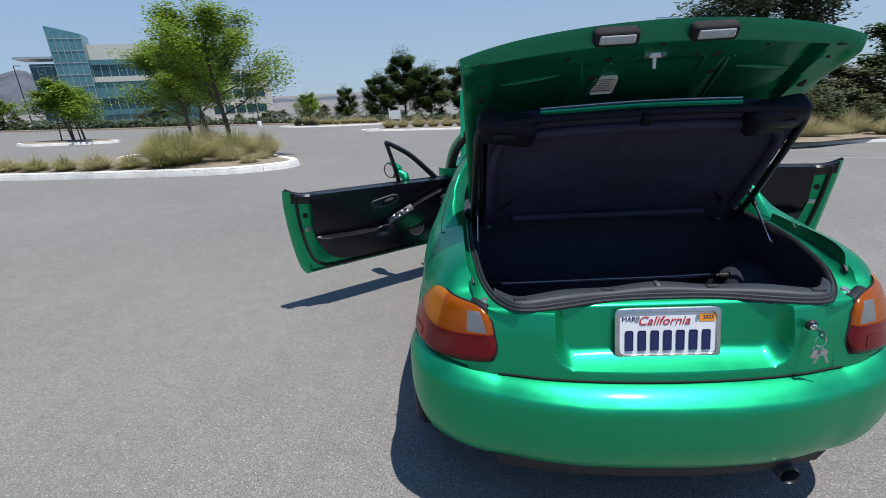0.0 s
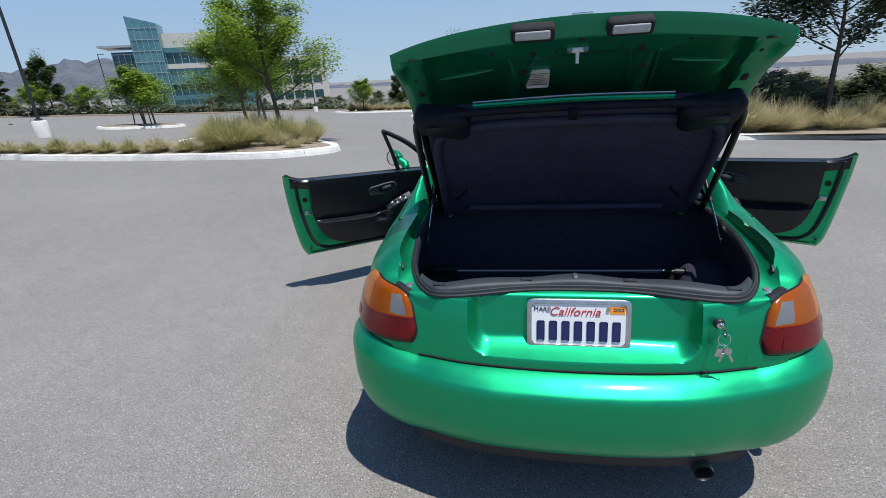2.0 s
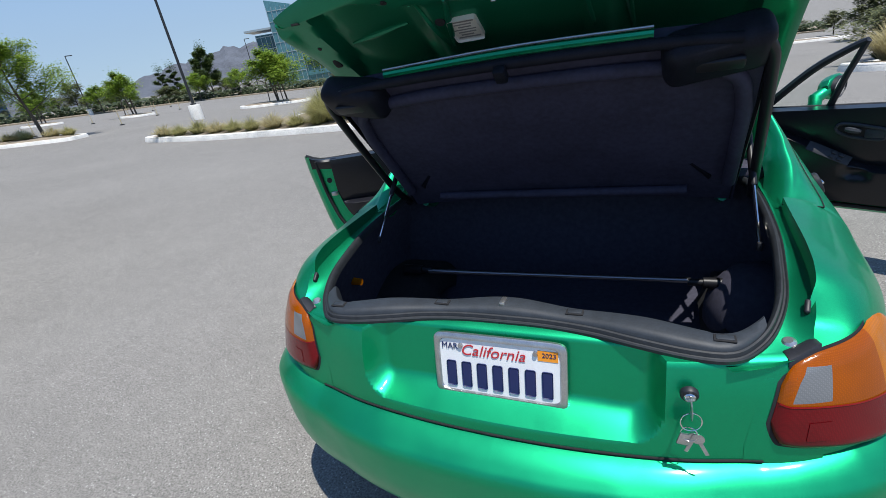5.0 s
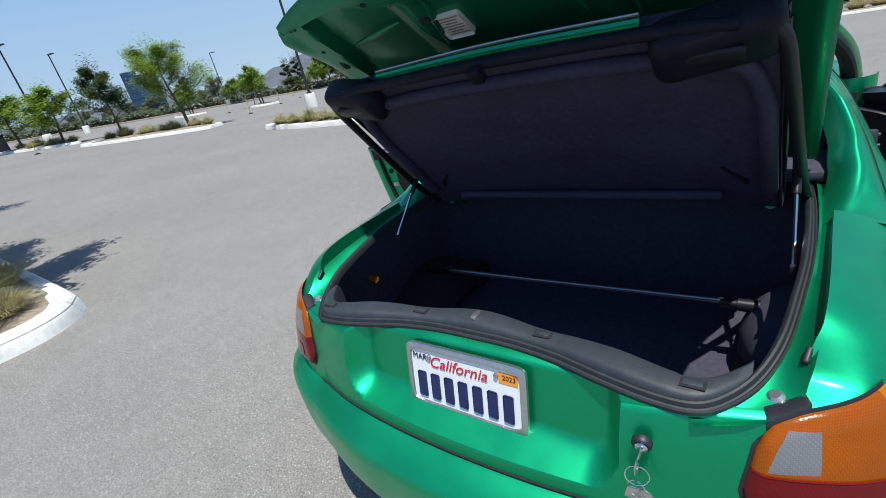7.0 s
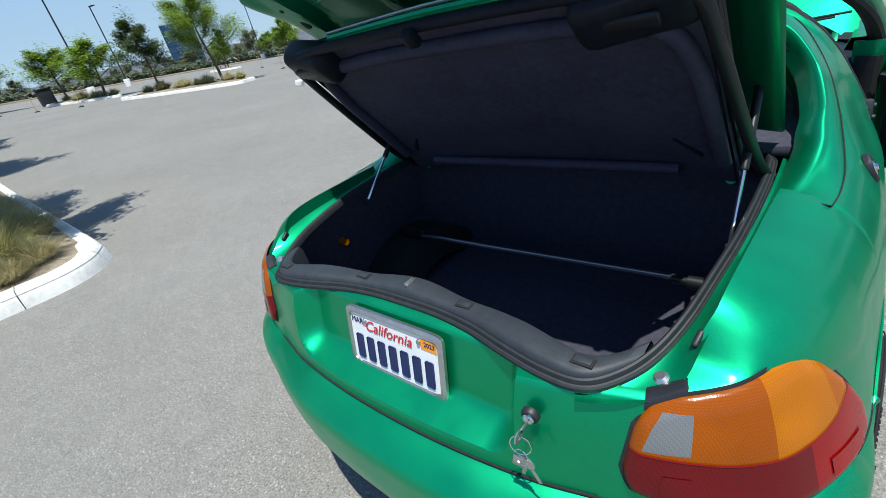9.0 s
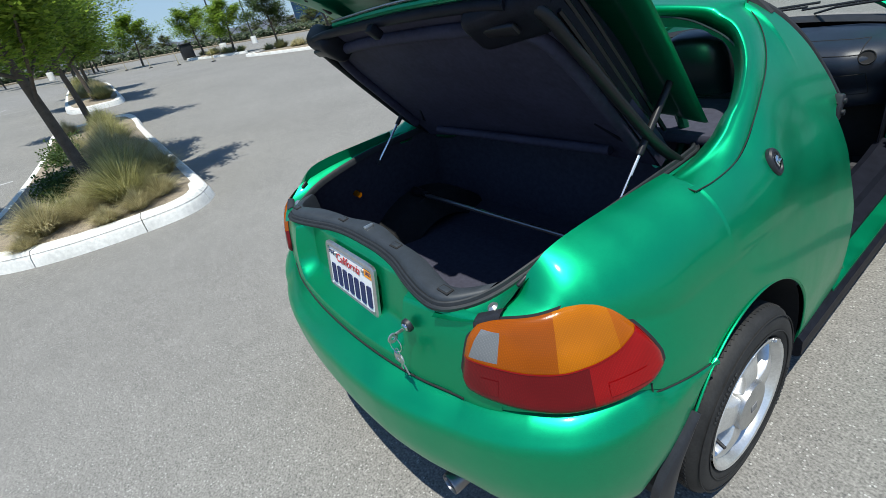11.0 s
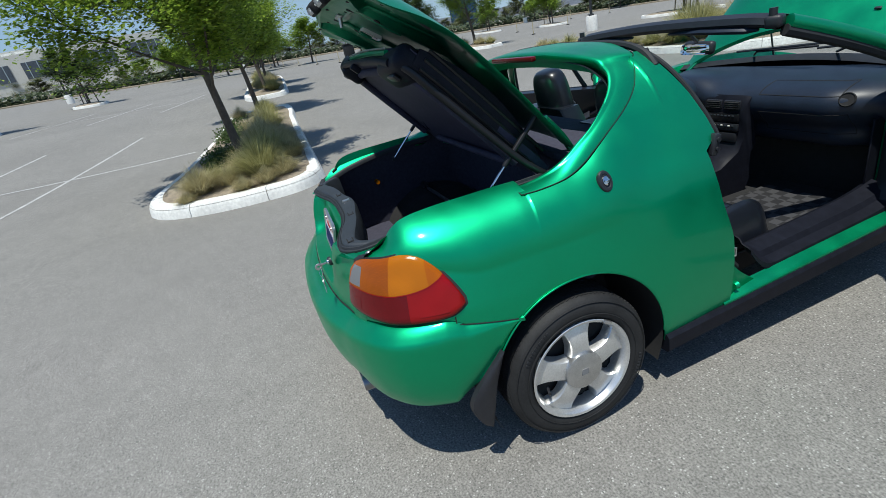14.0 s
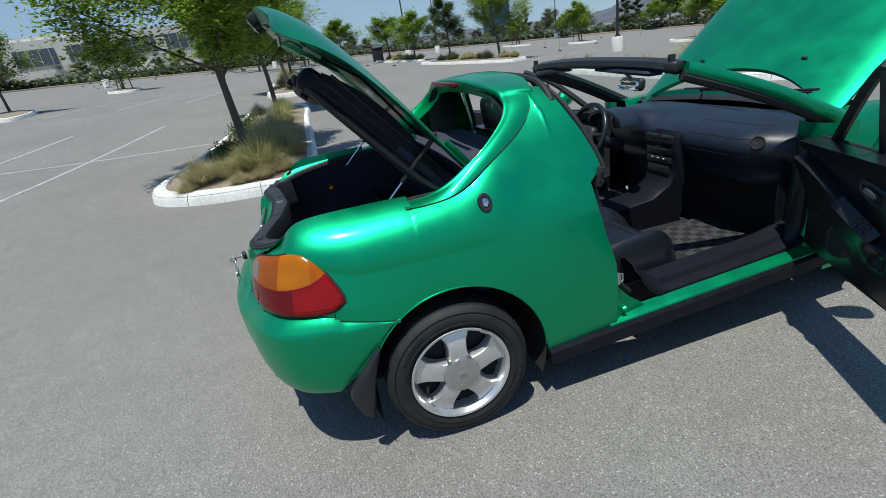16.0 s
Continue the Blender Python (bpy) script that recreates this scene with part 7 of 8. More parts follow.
# ---- planting ----
def blade(bm, base, lean, length, w, droop):
    """A narrow leaf that rises and arches over."""
    p = [base + lean * length * (t + 0.25 * droop * t * t) + Vector((0, 0, length * t * (1 - droop * t))) for t in (0, 0.3, 0.6, 0.82, 1.0)]
    s = Vector((-lean.y, lean.x, 0))
    s = s.normalized() * w if s.length > 1e-4 else Vector((w, 0, 0))
    vs = [(bm.verts.new(q - s * k), bm.verts.new(q + s * k)) for q, k in zip(p, (1, 0.9, 0.7, 0.42))]
    for a, b in zip(vs, vs[1:]):
        bm.faces.new((a[0], a[1], b[1], b[0]))
    bm.faces.new((vs[3][0], vs[3][1], bm.verts.new(p[4])))


def grass_mesh(name, seed, n, high, wide, mat, w=0.0042):
    rnd = random.Random(seed)
    bm = bmesh.new()
    for k in range(n):
        a, r = rnd.random() * 6.283, rnd.random() ** 0.6
        base = Vector((math.cos(a) * r * wide * 0.24, math.sin(a) * r * wide * 0.24, 0))
        out = (0.08 + 1.05 * r * rnd.uniform(0.5, 1.1)) * wide / high
        b = a + rnd.uniform(-0.6, 0.6)
        ln = high * rnd.uniform(0.65, 1.2) * (1.05 - 0.25 * r)
        blade(bm, base, Vector((math.cos(b) * out, math.sin(b) * out, 0)), ln, w * rnd.uniform(0.7, 1.3), rnd.uniform(0.12, 0.35) + 0.42 * r)
    me = bpy.data.meshes.new(name)
    bm.to_mesh(me)
    bm.free()
    me.materials.append(mat)
    return me


GRASSES = [grass_mesh("grass", 1, 2100, 0.8, 0.62, GRASS_GREEN, 0.0036), grass_mesh("grass", 2, 2000, 0.76, 0.6, GRASS, 0.0036), grass_mesh("grass", 3, 700, 0.52, 0.46, GRASS_GREEN, 0.006), grass_mesh("grass", 4, 700, 0.5, 0.46, GRASS, 0.006)]


def clump(x, y, kind, size, label, group):
    ob = new("grass_clump", GRASSES[kind])
    ob.matrix_basis = Matrix.Translation(on_ground(x, y, 0.12)) @ Matrix.Rotation(random.random() * 6.28, 4, "Z") @ Matrix.Diagonal((size, size, size * random.uniform(0.85, 1.15), 1))
    return tagged(ob, label, "ornamental grass", group)


# big clumps on the near island
for x, y, s, k in ((-4.78, -1.3, 0.62, 1), (-5.1, -1.12, 0.5, 0), (-4.85, -0.92, 0.52, 1), (-4.9, -0.5, 0.84, 0), (-4.62, -0.22, 0.5, 1), (-5.35, -0.75, 0.66, 1), (-5.75, -0.4, 0.92, 0), (-5.6, -0.05, 0.6, 1), (-6.5, -0.25, 0.8, 1), (-7.1, -0.5, 0.98, 1), (-7.4, -0.1, 0.7, 1), (-8.2, -0.45, 0.92, 1), (-9.2, -0.3, 0.85, 0), (-10.3, -0.4, 0.8, 1), (-11.4, -0.35, 0.75, 0), (-12.4, -0.3, 0.7, 0), (-12.2, -1.0, 0.62, 1), (-9.6, -0.85, 0.55, 1)):
    clump(x, y, k, s, "tall clump of dry yellow-green ornamental grass on soil", "grass clumps on the near island")
for k in range(9):
    clump(-18.6 - 1.5 * k, -0.2 + random.uniform(-0.3, 0.5), k % 2, random.uniform(0.8, 1.1), "clump of dry ornamental grass in a kerbed strip", "grass clumps on the far strip")
for x, y, sz in ((-6.5, -1.2, 0.42), (-6.1, -1.15, 0.36), (-7.1, -1.2, 0.4), (-8.6, -1.1, 0.5), (-9.3, -1.15, 0.5), (-10.4, -1.05, 0.5), (-6.8, -0.98, 0.42)):
    rs = random.Random(int(-x * 100))
    bm = bmesh.new()
    for k in range(900):
        v = Vector((max(-0.55, min(0.55, rs.gauss(0, 0.3))), max(-0.55, min(0.55, rs.gauss(0, 0.3))), min(0.6, abs(rs.gauss(0, 0.3))))) * sz
        t = Vector((rs.uniform(-1, 1), rs.uniform(-1, 1), rs.uniform(-0.3, 1))).normalized() * 0.05
        q = t.cross(Vector((rs.uniform(-1, 1), rs.uniform(-1, 1), 1))).normalized() * 0.016
        bm.faces.new([bm.verts.new(w) for w in (v, v + t * 0.5 + q, v + t, v + t * 0.5 - q)])
    for k in range(9):
        a = k * 0.7
        tube(bm, [(0, 0, -0.05), (0.16 * sz * math.cos(a), 0.16 * sz * math.sin(a), 0.25 * sz), (0.36 * sz * math.cos(a), 0.36 * sz * math.sin(a), 0.55 * sz)], 0.006, 5)
    ob = part("shrub", bm, LEAF_DARK, smooth=False)
    ob.matrix_basis = Matrix.Translation(on_ground(x, y, 0.12))
    tagged(ob, "low dark green shrub among the dry grass", "shrub")
for x, y, z in ((-4.5, -1.45, 0.3), (-5.35, -1.45, 0.32), (-4.35, -0.75, 0.34), (-4.4, -0.45, 0.36)):
    clump(x, y, 1, z, "small clump of dry straw-coloured grass by the kerb", "grass clumps on the near island")
# row and mound on the left island
for k in range(9):
    clump(-14.3 + 0.83 * k, 9.75 - 0.06 * k + random.uniform(-0.08, 0.08), 2 + (k * 7 % 3 == 0), random.uniform(0.95, 1.2), "small clump of straw-coloured grass in a row", "row of small grass clumps")
for x, y, s, k in ((-7.3, 9.6, 1.25, 0), (-8.0, 10.0, 1.1, 0), (-6.4, 10.0, 0.75, 1), (-6.9, 11.2, 1.1, 0), (-7.9, 11.6, 1.15, 1), (-6.1, 11.4, 0.8, 1), (-7.4, 12.8, 1.2, 1), (-8.6, 13.0, 1.2, 0), (-6.6, 12.6, 0.85, 0), (-9.4, 12.2, 1.0, 1), (-9.2, 14.4, 1.1, 1), (-10.2, 14.6, 1.0, 0), (-5.8, 10.4, 0.6, 3), (-5.7, 9.5, 0.55, 3), (-10.4, 13.2, 1.1, 1)):
    clump(x, y, k, s * 1.25, "broad clump of dry ornamental grass beside a young tree", "grass clumps by the left tree")
for x0, y0, x1, y1, n in ((-24.2, 12.0, -30.3, 9.6, 11), (-37.6, 9.9, -43.6, 8.4, 10)):
    for k in range(n):
        t = (k + random.uniform(-0.3, 0.3)) / n
        clump(x0 + (x1 - x0) * t, y0 + (y1 - y0) * t + random.uniform(-0.5, 0.5), 2 + k % 2, random.uniform(1.0, 1.6), "low clump of dry grass on a kerbed island", "grass clumps on far islands")
for k in range(34):
    t = k / 33
    x = 5.4 + 22 * t
    y = np.interp(x, [4.6, 8, 11.9, 15.6, 24, 40], [11.2, 13.6, 16.3, 17.8, 19.2, 20]) + 1.2 + random.uniform(-0.2, 1.6)
    clump(x, float(y), 1, random.uniform(1.2, 1.9), "tall dry feathery grass clump along a bank", "tall dry grasses on the bank")
for k in range(14):
    clump(-7.5 + 1.3 * k, 41 + 0.33 * 1.3 * k + random.uniform(-0.5, 1.2), 1, random.uniform(1.3, 2.0), "dry grass clump by a far kerb", "far grass clumps")
    clump(-22 + 0.6 * k, 60 + 0.7 * k + random.uniform(-1, 1), 1, random.uniform(1.2, 2.0), "dry grass clump by a far kerb", "far grass clumps")


def tree_mesh(seed, high, spread, leaves, leaf, mat, open_crown=1.0, low=0.32, narrow=False):
    """Trunk with limbs, and a crown of single leaves along the twigs. Two meshes."""
    rnd = random.Random(seed)
    tb, cb = bmesh.new(), bmesh.new()
    lean = Vector((rnd.uniform(-0.06, 0.06), rnd.uniform(-0.06, 0.06), 1))
    trunk = [Vector((lean.x * z + 0.05 * math.sin(z * 1.7 + seed), lean.y * z, z)) for z in [high * 0.82 * k / 10 for k in range(11)]]
    r0 = 0.017 * high
    tube(tb, trunk, [r0 * (1 - 0.085 * k) + 0.004 for k in range(11)], 9)
    tips = []
    nl = 13
    for k in range(nl):
        f = low + (0.96 - low) * (k + rnd.random() * 0.6) / nl
        i = min(9, int(f * 10))
        base = trunk[i].lerp(trunk[i + 1], f * 10 - i)
        a = k * 2.4 + rnd.uniform(-0.4, 0.4)
        ln = spread * (1.15 - 0.75 * (f - low) / (1 - low)) * rnd.uniform(0.7, 1.15)
        up = rnd.uniform(0.35, 0.75) if not narrow else rnd.uniform(-0.1, 0.3)
        d = Vector((math.cos(a), math.sin(a), up)).normalized()
        pts = [base + d * ln * t + Vector((0, 0, 0.1 * ln * t * t)) for t in (0, 0.35, 0.7, 1.0)]
        tube(tb, pts, [r0 * 0.42 * (1 - f * 0.5), r0 * 0.3 * (1 - f * 0.5), r0 * 0.17, 0.006], 6)
        for j in range(5):
            t = 0.3 + 0.7 * (j + rnd.random()) / 5
            c = pts[0].lerp(pts[3], t)
            dd = Vector((d.x + rnd.uniform(-0.9, 0.9), d.y + rnd.uniform(-0.9, 0.9), d.z + rnd.uniform(-0.5, 0.6))).normalized()
            e = c + dd * ln * rnd.uniform(0.2, 0.45)
            tube(tb, [c, c.lerp(e, 0.5) + Vector((0, 0, 0.02)), e], [0.009, 0.006, 0.003], 5)
            tips.append((c, e))
    tips.append((trunk[-2], trunk[-1] + Vector((0, 0, high * 0.1))))
    tips.append((trunk[-2], trunk[-1] + Vector((0.1, 0.05, high * 0.06))))
    for k in range(leaves):
        c, e = tips[rnd.randrange(len(tips))]
        s = (e - c).length * 0.32 * open_crown + 0.06
        p = c.lerp(e, rnd.uniform(0.1, 1.15)) + Vector([max(-1.7, min(1.7, rnd.gauss(0, 1))) * s * q for q in (1, 1, 0.8)])
        a = rnd.random() * 6.283
        t = Vector((math.cos(a), math.sin(a), rnd.uniform(-0.6, 0.35))).normalized()
        q = t.cross(Vector((rnd.uniform(-0.5, 0.5), rnd.uniform(-0.5, 0.5), 1))).normalized()
        ll = leaf * rnd.uniform(0.6, 1.3)
        cb.faces.new([cb.verts.new(v) for v in (p, p + t * ll * 0.5 + q * ll * 0.3, p + t * ll, p + t * ll * 0.5 - q * ll * 0.3)])
    out = []
    for nm, b, m in (("trunk", tb, BARK), ("crown", cb, mat)):
        me = bpy.data.meshes.new(nm)
        b.to_mesh(me)
        b.free()
        me.materials.append(m)
        if nm == "trunk":
            me.polygons.foreach_set("use_smooth", [True] * len(me.polygons))
        out.append(me)
    return out


TREES = {
    "near": tree_mesh(11, 4.8, 2.0, 60000, 0.08, LEAF, 0.72, 0.32),
    "near2": tree_mesh(12, 4.8, 1.8, 40000, 0.085, LEAF, 0.8, 0.34),
    "left": tree_mesh(13, 4.9, 2.0, 26000, 0.1, LEAF, 1.0, 0.3),
    "young": tree_mesh(14, 4.0, 1.4, 11000, 0.14, LEAF, 1.15, 0.32),
    "olive": tree_mesh(15, 5.0, 1.7, 6000, 0.22, LEAF_OLIVE, 1.2, 0.2),
    "dark": tree_mesh(16, 9.0, 3.2, 30000, 0.28, LEAF_DARK, 1.1, 0.12),
    "conifer": tree_mesh(17, 9.0, 1.8, 12000, 0.32, LEAF_DARK, 1.1, 0.15, True),
    "bank": tree_mesh(21, 7.0, 2.9, 16000, 0.2, LEAF_GREY, 1.0, 0.42),
    "darkyoung": tree_mesh(18, 4.4, 1.3, 14000, 0.13, LEAF_DARK, 1.1, 0.3),
}


def tree(kind, x, y, size, turn, label, wide=1.0, group="", lean=(0, 0)):
    t = thing("tree", label, "tree", Matrix.Translation(on_ground(x, y, 0.05)) @ pose(0, 0, 0, lean[0], lean[1], turn) @ Matrix.Diagonal((size * wide, size * wide, size, 1)), group)
    for nm, me in zip(("trunk", "crown"), TREES[kind]):
        ob = new(nm, me)
        ob.parent = t
    return t


def stakes(x, y, h=1.5):
    """Tree stakes round a young tree."""
    s = thing("tree_stakes", "weathered wooden stakes round a young tree", "tree stake", Matrix.Translation(on_ground(x, y)))
    for a in range(3):
        bm = bmesh.new()
        px, py = 0.45 * math.cos(a * 2.1), 0.45 * math.sin(a * 2.1)
        tube(bm, [(px * 1.2, py * 1.2, -0.1), (px, py, h)], 0.035, 7)
        part("stake", bm, BARK, s)
    bm = bmesh.new()
    tube(bm, [(0.45 * math.cos(a), 0.45 * math.sin(a), h * 0.8) for a in [2 * math.pi * k / 12 for k in range(13)]], 0.02, 5, caps=False)
    part("tie", bm, BARK, s)


tree("near", -6.18, -0.76, 0.9, 20, "young street tree with bright yellow-green leaves on the near island", lean=(3, -5))
tree("near2", -13.0, -0.5, 0.9, 140, "young street tree with fresh green leaves behind the near one", lean=(0, -4))
tree("near", -19.0, -0.2, 0.9, 250, "young street tree in a kerbed strip")
tree("near2", -24.5, 0.0, 0.9, 70, "young street tree in a kerbed strip")
tree("left", -8.2, 13.7, 1.02, 0, "slim young tree with bright leaves beside grass clumps", lean=(-2, -3))
tree("left", -11.5, 17.2, 0.95, 100, "slim young tree behind a kerbed island")
tree("left", -14.5, 23.5, 1.05, 200, "slim young tree in a row")
tree("young", -18.5, 31.0, 1.5, 30, "green tree at the end of a row")
tree("young", -23.6, 25.5, 0.95, 60, "small staked tree with yellow leaves", 1.2)
stakes(-23.6, 25.5)
tree("young", -24.8, 27.8, 0.9, 10, "small staked yellow-green tree")
tree("young", -39.6, 25.9, 0.95, 80, "young staked tree in the car park")
stakes(-39.6, 25.9)
tree("young", -50.5, 24.7, 0.8, 170, "young staked tree in the car park")
stakes(-50.5, 24.7)
tree("left", -25.6, 12.0, 0.98, 40, "young tree with sparse bright leaves on a far island", lean=(0, -4))
tree("darkyoung", -28.9, 10.0, 0.98, 120, "dark green tree on a far island", 0.85)
tree("young", -38.4, 9.9, 1.0, 300, "young tree on a far island", 1.25)
tree("young", -42.6, 8.6, 1.0, 33, "young tree on a far island", 1.2)
tree("darkyoung", -37.4, -11.5, 0.95, 90, "dark green staked tree in the car park", 1.2)
stakes(-37.4, -11.5)
tree("bank", 11.2, 18.9, 1.0, 40, "open grey-green tree with a bare trunk on the bank")
tree("dark", 22.0, 24.0, 0.8, 140, "dark green tree behind the bank", 1.1)
tree("young", -23.4, -12.0, 1.0, 200, "slim young tree on a small kerbed island", 0.9)
rt = random.Random(5)
for k in range(8):
    tree("young", -50 - 5.5 * k, 4.5 - 1.2 * k + rt.uniform(-2, 2), rt.uniform(0.9, 1.2), rt.uniform(0, 360), "young tree in a far row of the car park", 1.2, "far row of young trees")
    tree("young", -48 - 6 * k, -2 - 2.0 * k + rt.uniform(-2, 2), rt.uniform(0.9, 1.2), rt.uniform(0, 360), "young tree in a far row of the car park", 1.2, "far row of young trees")


def polar(az, dist):
    a = radians(az)
    return dist * math.sin(a), dist * math.cos(a)


for az, d, kind, s, w in ((-7.5, 88, "dark", 1.42, 1.0), (-10.5, 84, "dark", 0.95, 1.1), (-4.5, 84, "dark", 1.1, 1.2), (-0.5, 90, "dark", 1.2, 1.2), (-14.5, 90, "dark", 0.75, 0.9), (-19, 62, "young", 1.1, 1.0), (4, 80, "dark", 1.0, 1.2), (9, 80, "dark", 0.9, 1.3),
                          (-48.6, 92, "dark", 1.0, 0.75), (-51.8, 96, "conifer", 0.75, 0.9), (-53.0, 95, "conifer", 0.7, 0.9), (-60.5, 90, "olive", 1.0, 1.2), (-46, 85, "young", 1.1, 1.3), (-57, 88, "olive", 0.9, 1.3), (-63.5, 110, "conifer", 0.9, 0.7), (-50, 84, "young", 1.1, 1.2), (-58.8, 80, "young", 0.95, 1.2)):
    x, y = polar(az, d)
    tree(kind, x, y, s, rt.uniform(0, 360), "large tree at the edge of the car park" if kind == "dark" else "tree at the far edge of the car park", w)
for k in range(16):
    x = 6.5 + 1.5 * k
    y = float(np.interp(x, [4.6, 8, 11.9, 15.6, 24, 40], [11.2, 13.6, 16.3, 17.8, 19.2, 20])) + 4.2 + rt.uniform(-0.6, 1.4)
    tree("olive", x, y, rt.uniform(0.42, 0.62), rt.uniform(0, 360), "dense grey-green shrub on the bank behind dry grass", rt.uniform(1.3, 1.7), "shrubs on the bank")
# belt of shrubs and trees that rims the car park
for k in range(120):
    az = -125 + 1.55 * k + rt.uniform(-0.7, 0.7)
    d = rt.uniform(86, 125) if az < 12 else rt.uniform(28, 70)
    if az > 12 and k % 2:
        continue
    x, y = polar(az, d)
    tree("olive", x, y, rt.uniform(0.32, 0.75), rt.uniform(0, 360), "grey-green shrub in the belt round the car park", rt.uniform(1.3, 2.0), "shrubs round the car park")


def edge_kerb():
    """Low hedge and grassy verge along the far rim."""
    bm = bmesh.new()
    rnd = random.Random(9)
    for k in range(15000):
        az = rnd.uniform(-128, 14)
        d = 82 + 5 * rnd.random() ** 2 + 4 * math.sin(az * 0.21)
        x, y = polar(az, d)
        p = on_ground(x, y, rnd.random() ** 1.6 * 1.1)
        a = rnd.random() * 6.28
        t, q = Vector((math.cos(a), math.sin(a), rnd.uniform(-0.3, 0.8))) * 0.5, Vector((-math.sin(a), math.cos(a), 0.4)) * 0.3
        bm.faces.new([bm.verts.new(v) for v in (p, p + t * 0.5 + q, p + t, p + t * 0.5 - q)])
    ob = part("hedge", bm, LEAF_GREY, smooth=False)
    tagged(ob, "dusty olive hedge along the far kerb", "hedge", kind="stuff")
    bm = bmesh.new()
    rows = []
    for k in range(143):
        az = -128 + k
        d = 80.5 + 4 * math.sin(az * 0.21)
        rows.append([on_ground(*polar(az, d + o), h) for o, h in ((0, 0.0), (0.02, 0.15), (0.35, 0.16), (9, 0.5), (60, 0.3))])
    grid(bm, rows)
    ob = part("verge", bm, MULCH)
    tagged(ob, "dry earth verge behind the far kerb", "verge", kind="structure")


edge_kerb()


def bank_bushes():
    bm = bmesh.new()
    rnd = random.Random(19)
    for k in range(16000):
        t = rnd.random()
        x = 6 + 34 * t
        y = float(np.interp(x, [4.6, 8, 11.9, 15.6, 24, 40], [11.2, 13.6, 16.3, 17.8, 19.2, 20])) + 3.2 + rnd.random() * 2.5
        p = on_ground(x, y, 0.1 + (1.5 + 0.5 * math.sin(x * 0.9)) * rnd.random())
        a = rnd.random() * 6.28
        u, q = Vector((math.cos(a), math.sin(a), rnd.uniform(-0.3, 0.8))) * 0.24, Vector((-math.sin(a), math.cos(a), 0.4)) * 0.1
        bm.faces.new([bm.verts.new(v) for v in (p, p + u * 0.5 + q, p + u, p + u * 0.5 - q)])
    ob = part("hedge", bm, LEAF_GREY, smooth=False)
    tagged(ob, "olive-green hedge behind dry grasses on the bank", "hedge", kind="stuff")


bank_bushes()

# ---- street furniture ----
POLE = material("dark_bronze_pole", (0.02, 0.022, 0.025), 0.45, vary=0.2, scale=6)


def lamp_post(x, y, h, turn):
    p = thing("street_lamp", "slim dark street lamp on a round concrete footing", "street lamp", Matrix.Translation(on_ground(x, y)) @ pose(0, 0, 0, 0, 0, turn), "street lamps of the car park")
    bm = bmesh.new()
    lathe(bm, [(0.3, -0.1), (0.3, 0.72), (0.28, 0.76), (0, 0.77)], Matrix(), 24)
    part("footing", bm, CONCRETE, p, "pale concrete footing")
    bm = bmesh.new()
    tube(bm, [(0, 0, 0.76), (0, 0, h * 0.5), (0, 0, h)], [0.075, 0.065, 0.055], 10)
    part("pole", bm, POLE, p)
    bm = bmesh.new()
    block(bm, (0.26, 0.26, 0.1), pose(0, 0, 0.8), 0.02)
    part("base_cover", bm, POLE, p)
    bm = bmesh.new()
    block(bm, (0.75, 0.32, 0.09), pose(0.4, 0, h), 0.03)
    tube(bm, [(0, 0, h), (0.2, 0, h)], 0.03, 8)
    part("lamp_head", bm, POLE, p)


for x, y, h, r in ((-22.0, 17.5, 8.2, 60), (-62, 64.2, 8.6, 60), (-69, 40, 7.4, 60), (-50.5, -16.7, 8.2, 10), (-46.5, 11.2, 7.2, 10), (-58, 17.5, 7.6, 10), (-30, 66, 8.6, 30), (-62, -2, 7.6, 10)):
    lamp_post(x, y, h, r)

TAN = material("tan_post", (0.45, 0.38, 0.22), 0.7, vary=0.2, scale=9)


def marker(x, y):
    m = thing("marker_post", "thin tan marker post on a small base", "marker post", Matrix.Translation(on_ground(x, y)), "marker posts")
    bm = bmesh.new()
    tube(bm, [(0, 0, 0), (0, 0, 0.95)], 0.022, 8)
    part("post", bm, TAN, m)
    bm = bmesh.new()
    lathe(bm, [(0.14, 0), (0.13, 0.05), (0.03, 0.07)], Matrix(), 14)
    part("base", bm, RUBBER, m)


for k in range(9):
    marker(-31.5 - 3.0 * k + 5.5 * (k % 2), 14.5 + 3.4 * k)
for k in range(6):
    marker(-33 - 5 * k, 7.0 - 1.2 * k)


# ---- buildings and distance ----
def glassy(name, base, rough):
    return material(name, base, rough, 0.35, vary=0.25, scale=0.4)


TEAL = glassy("teal_glass", (0.1, 0.24, 0.27), 0.16)
TEAL_DARK = glassy("dark_teal_glass", (0.035, 0.1, 0.125), 0.14)
PANEL = material("pale_wall_panel", (0.56, 0.55, 0.5), 0.8, vary=0.08, scale=0.5)
MULLION = material("aluminium_mullion", (0.4, 0.46, 0.47), 0.4, 0.5)


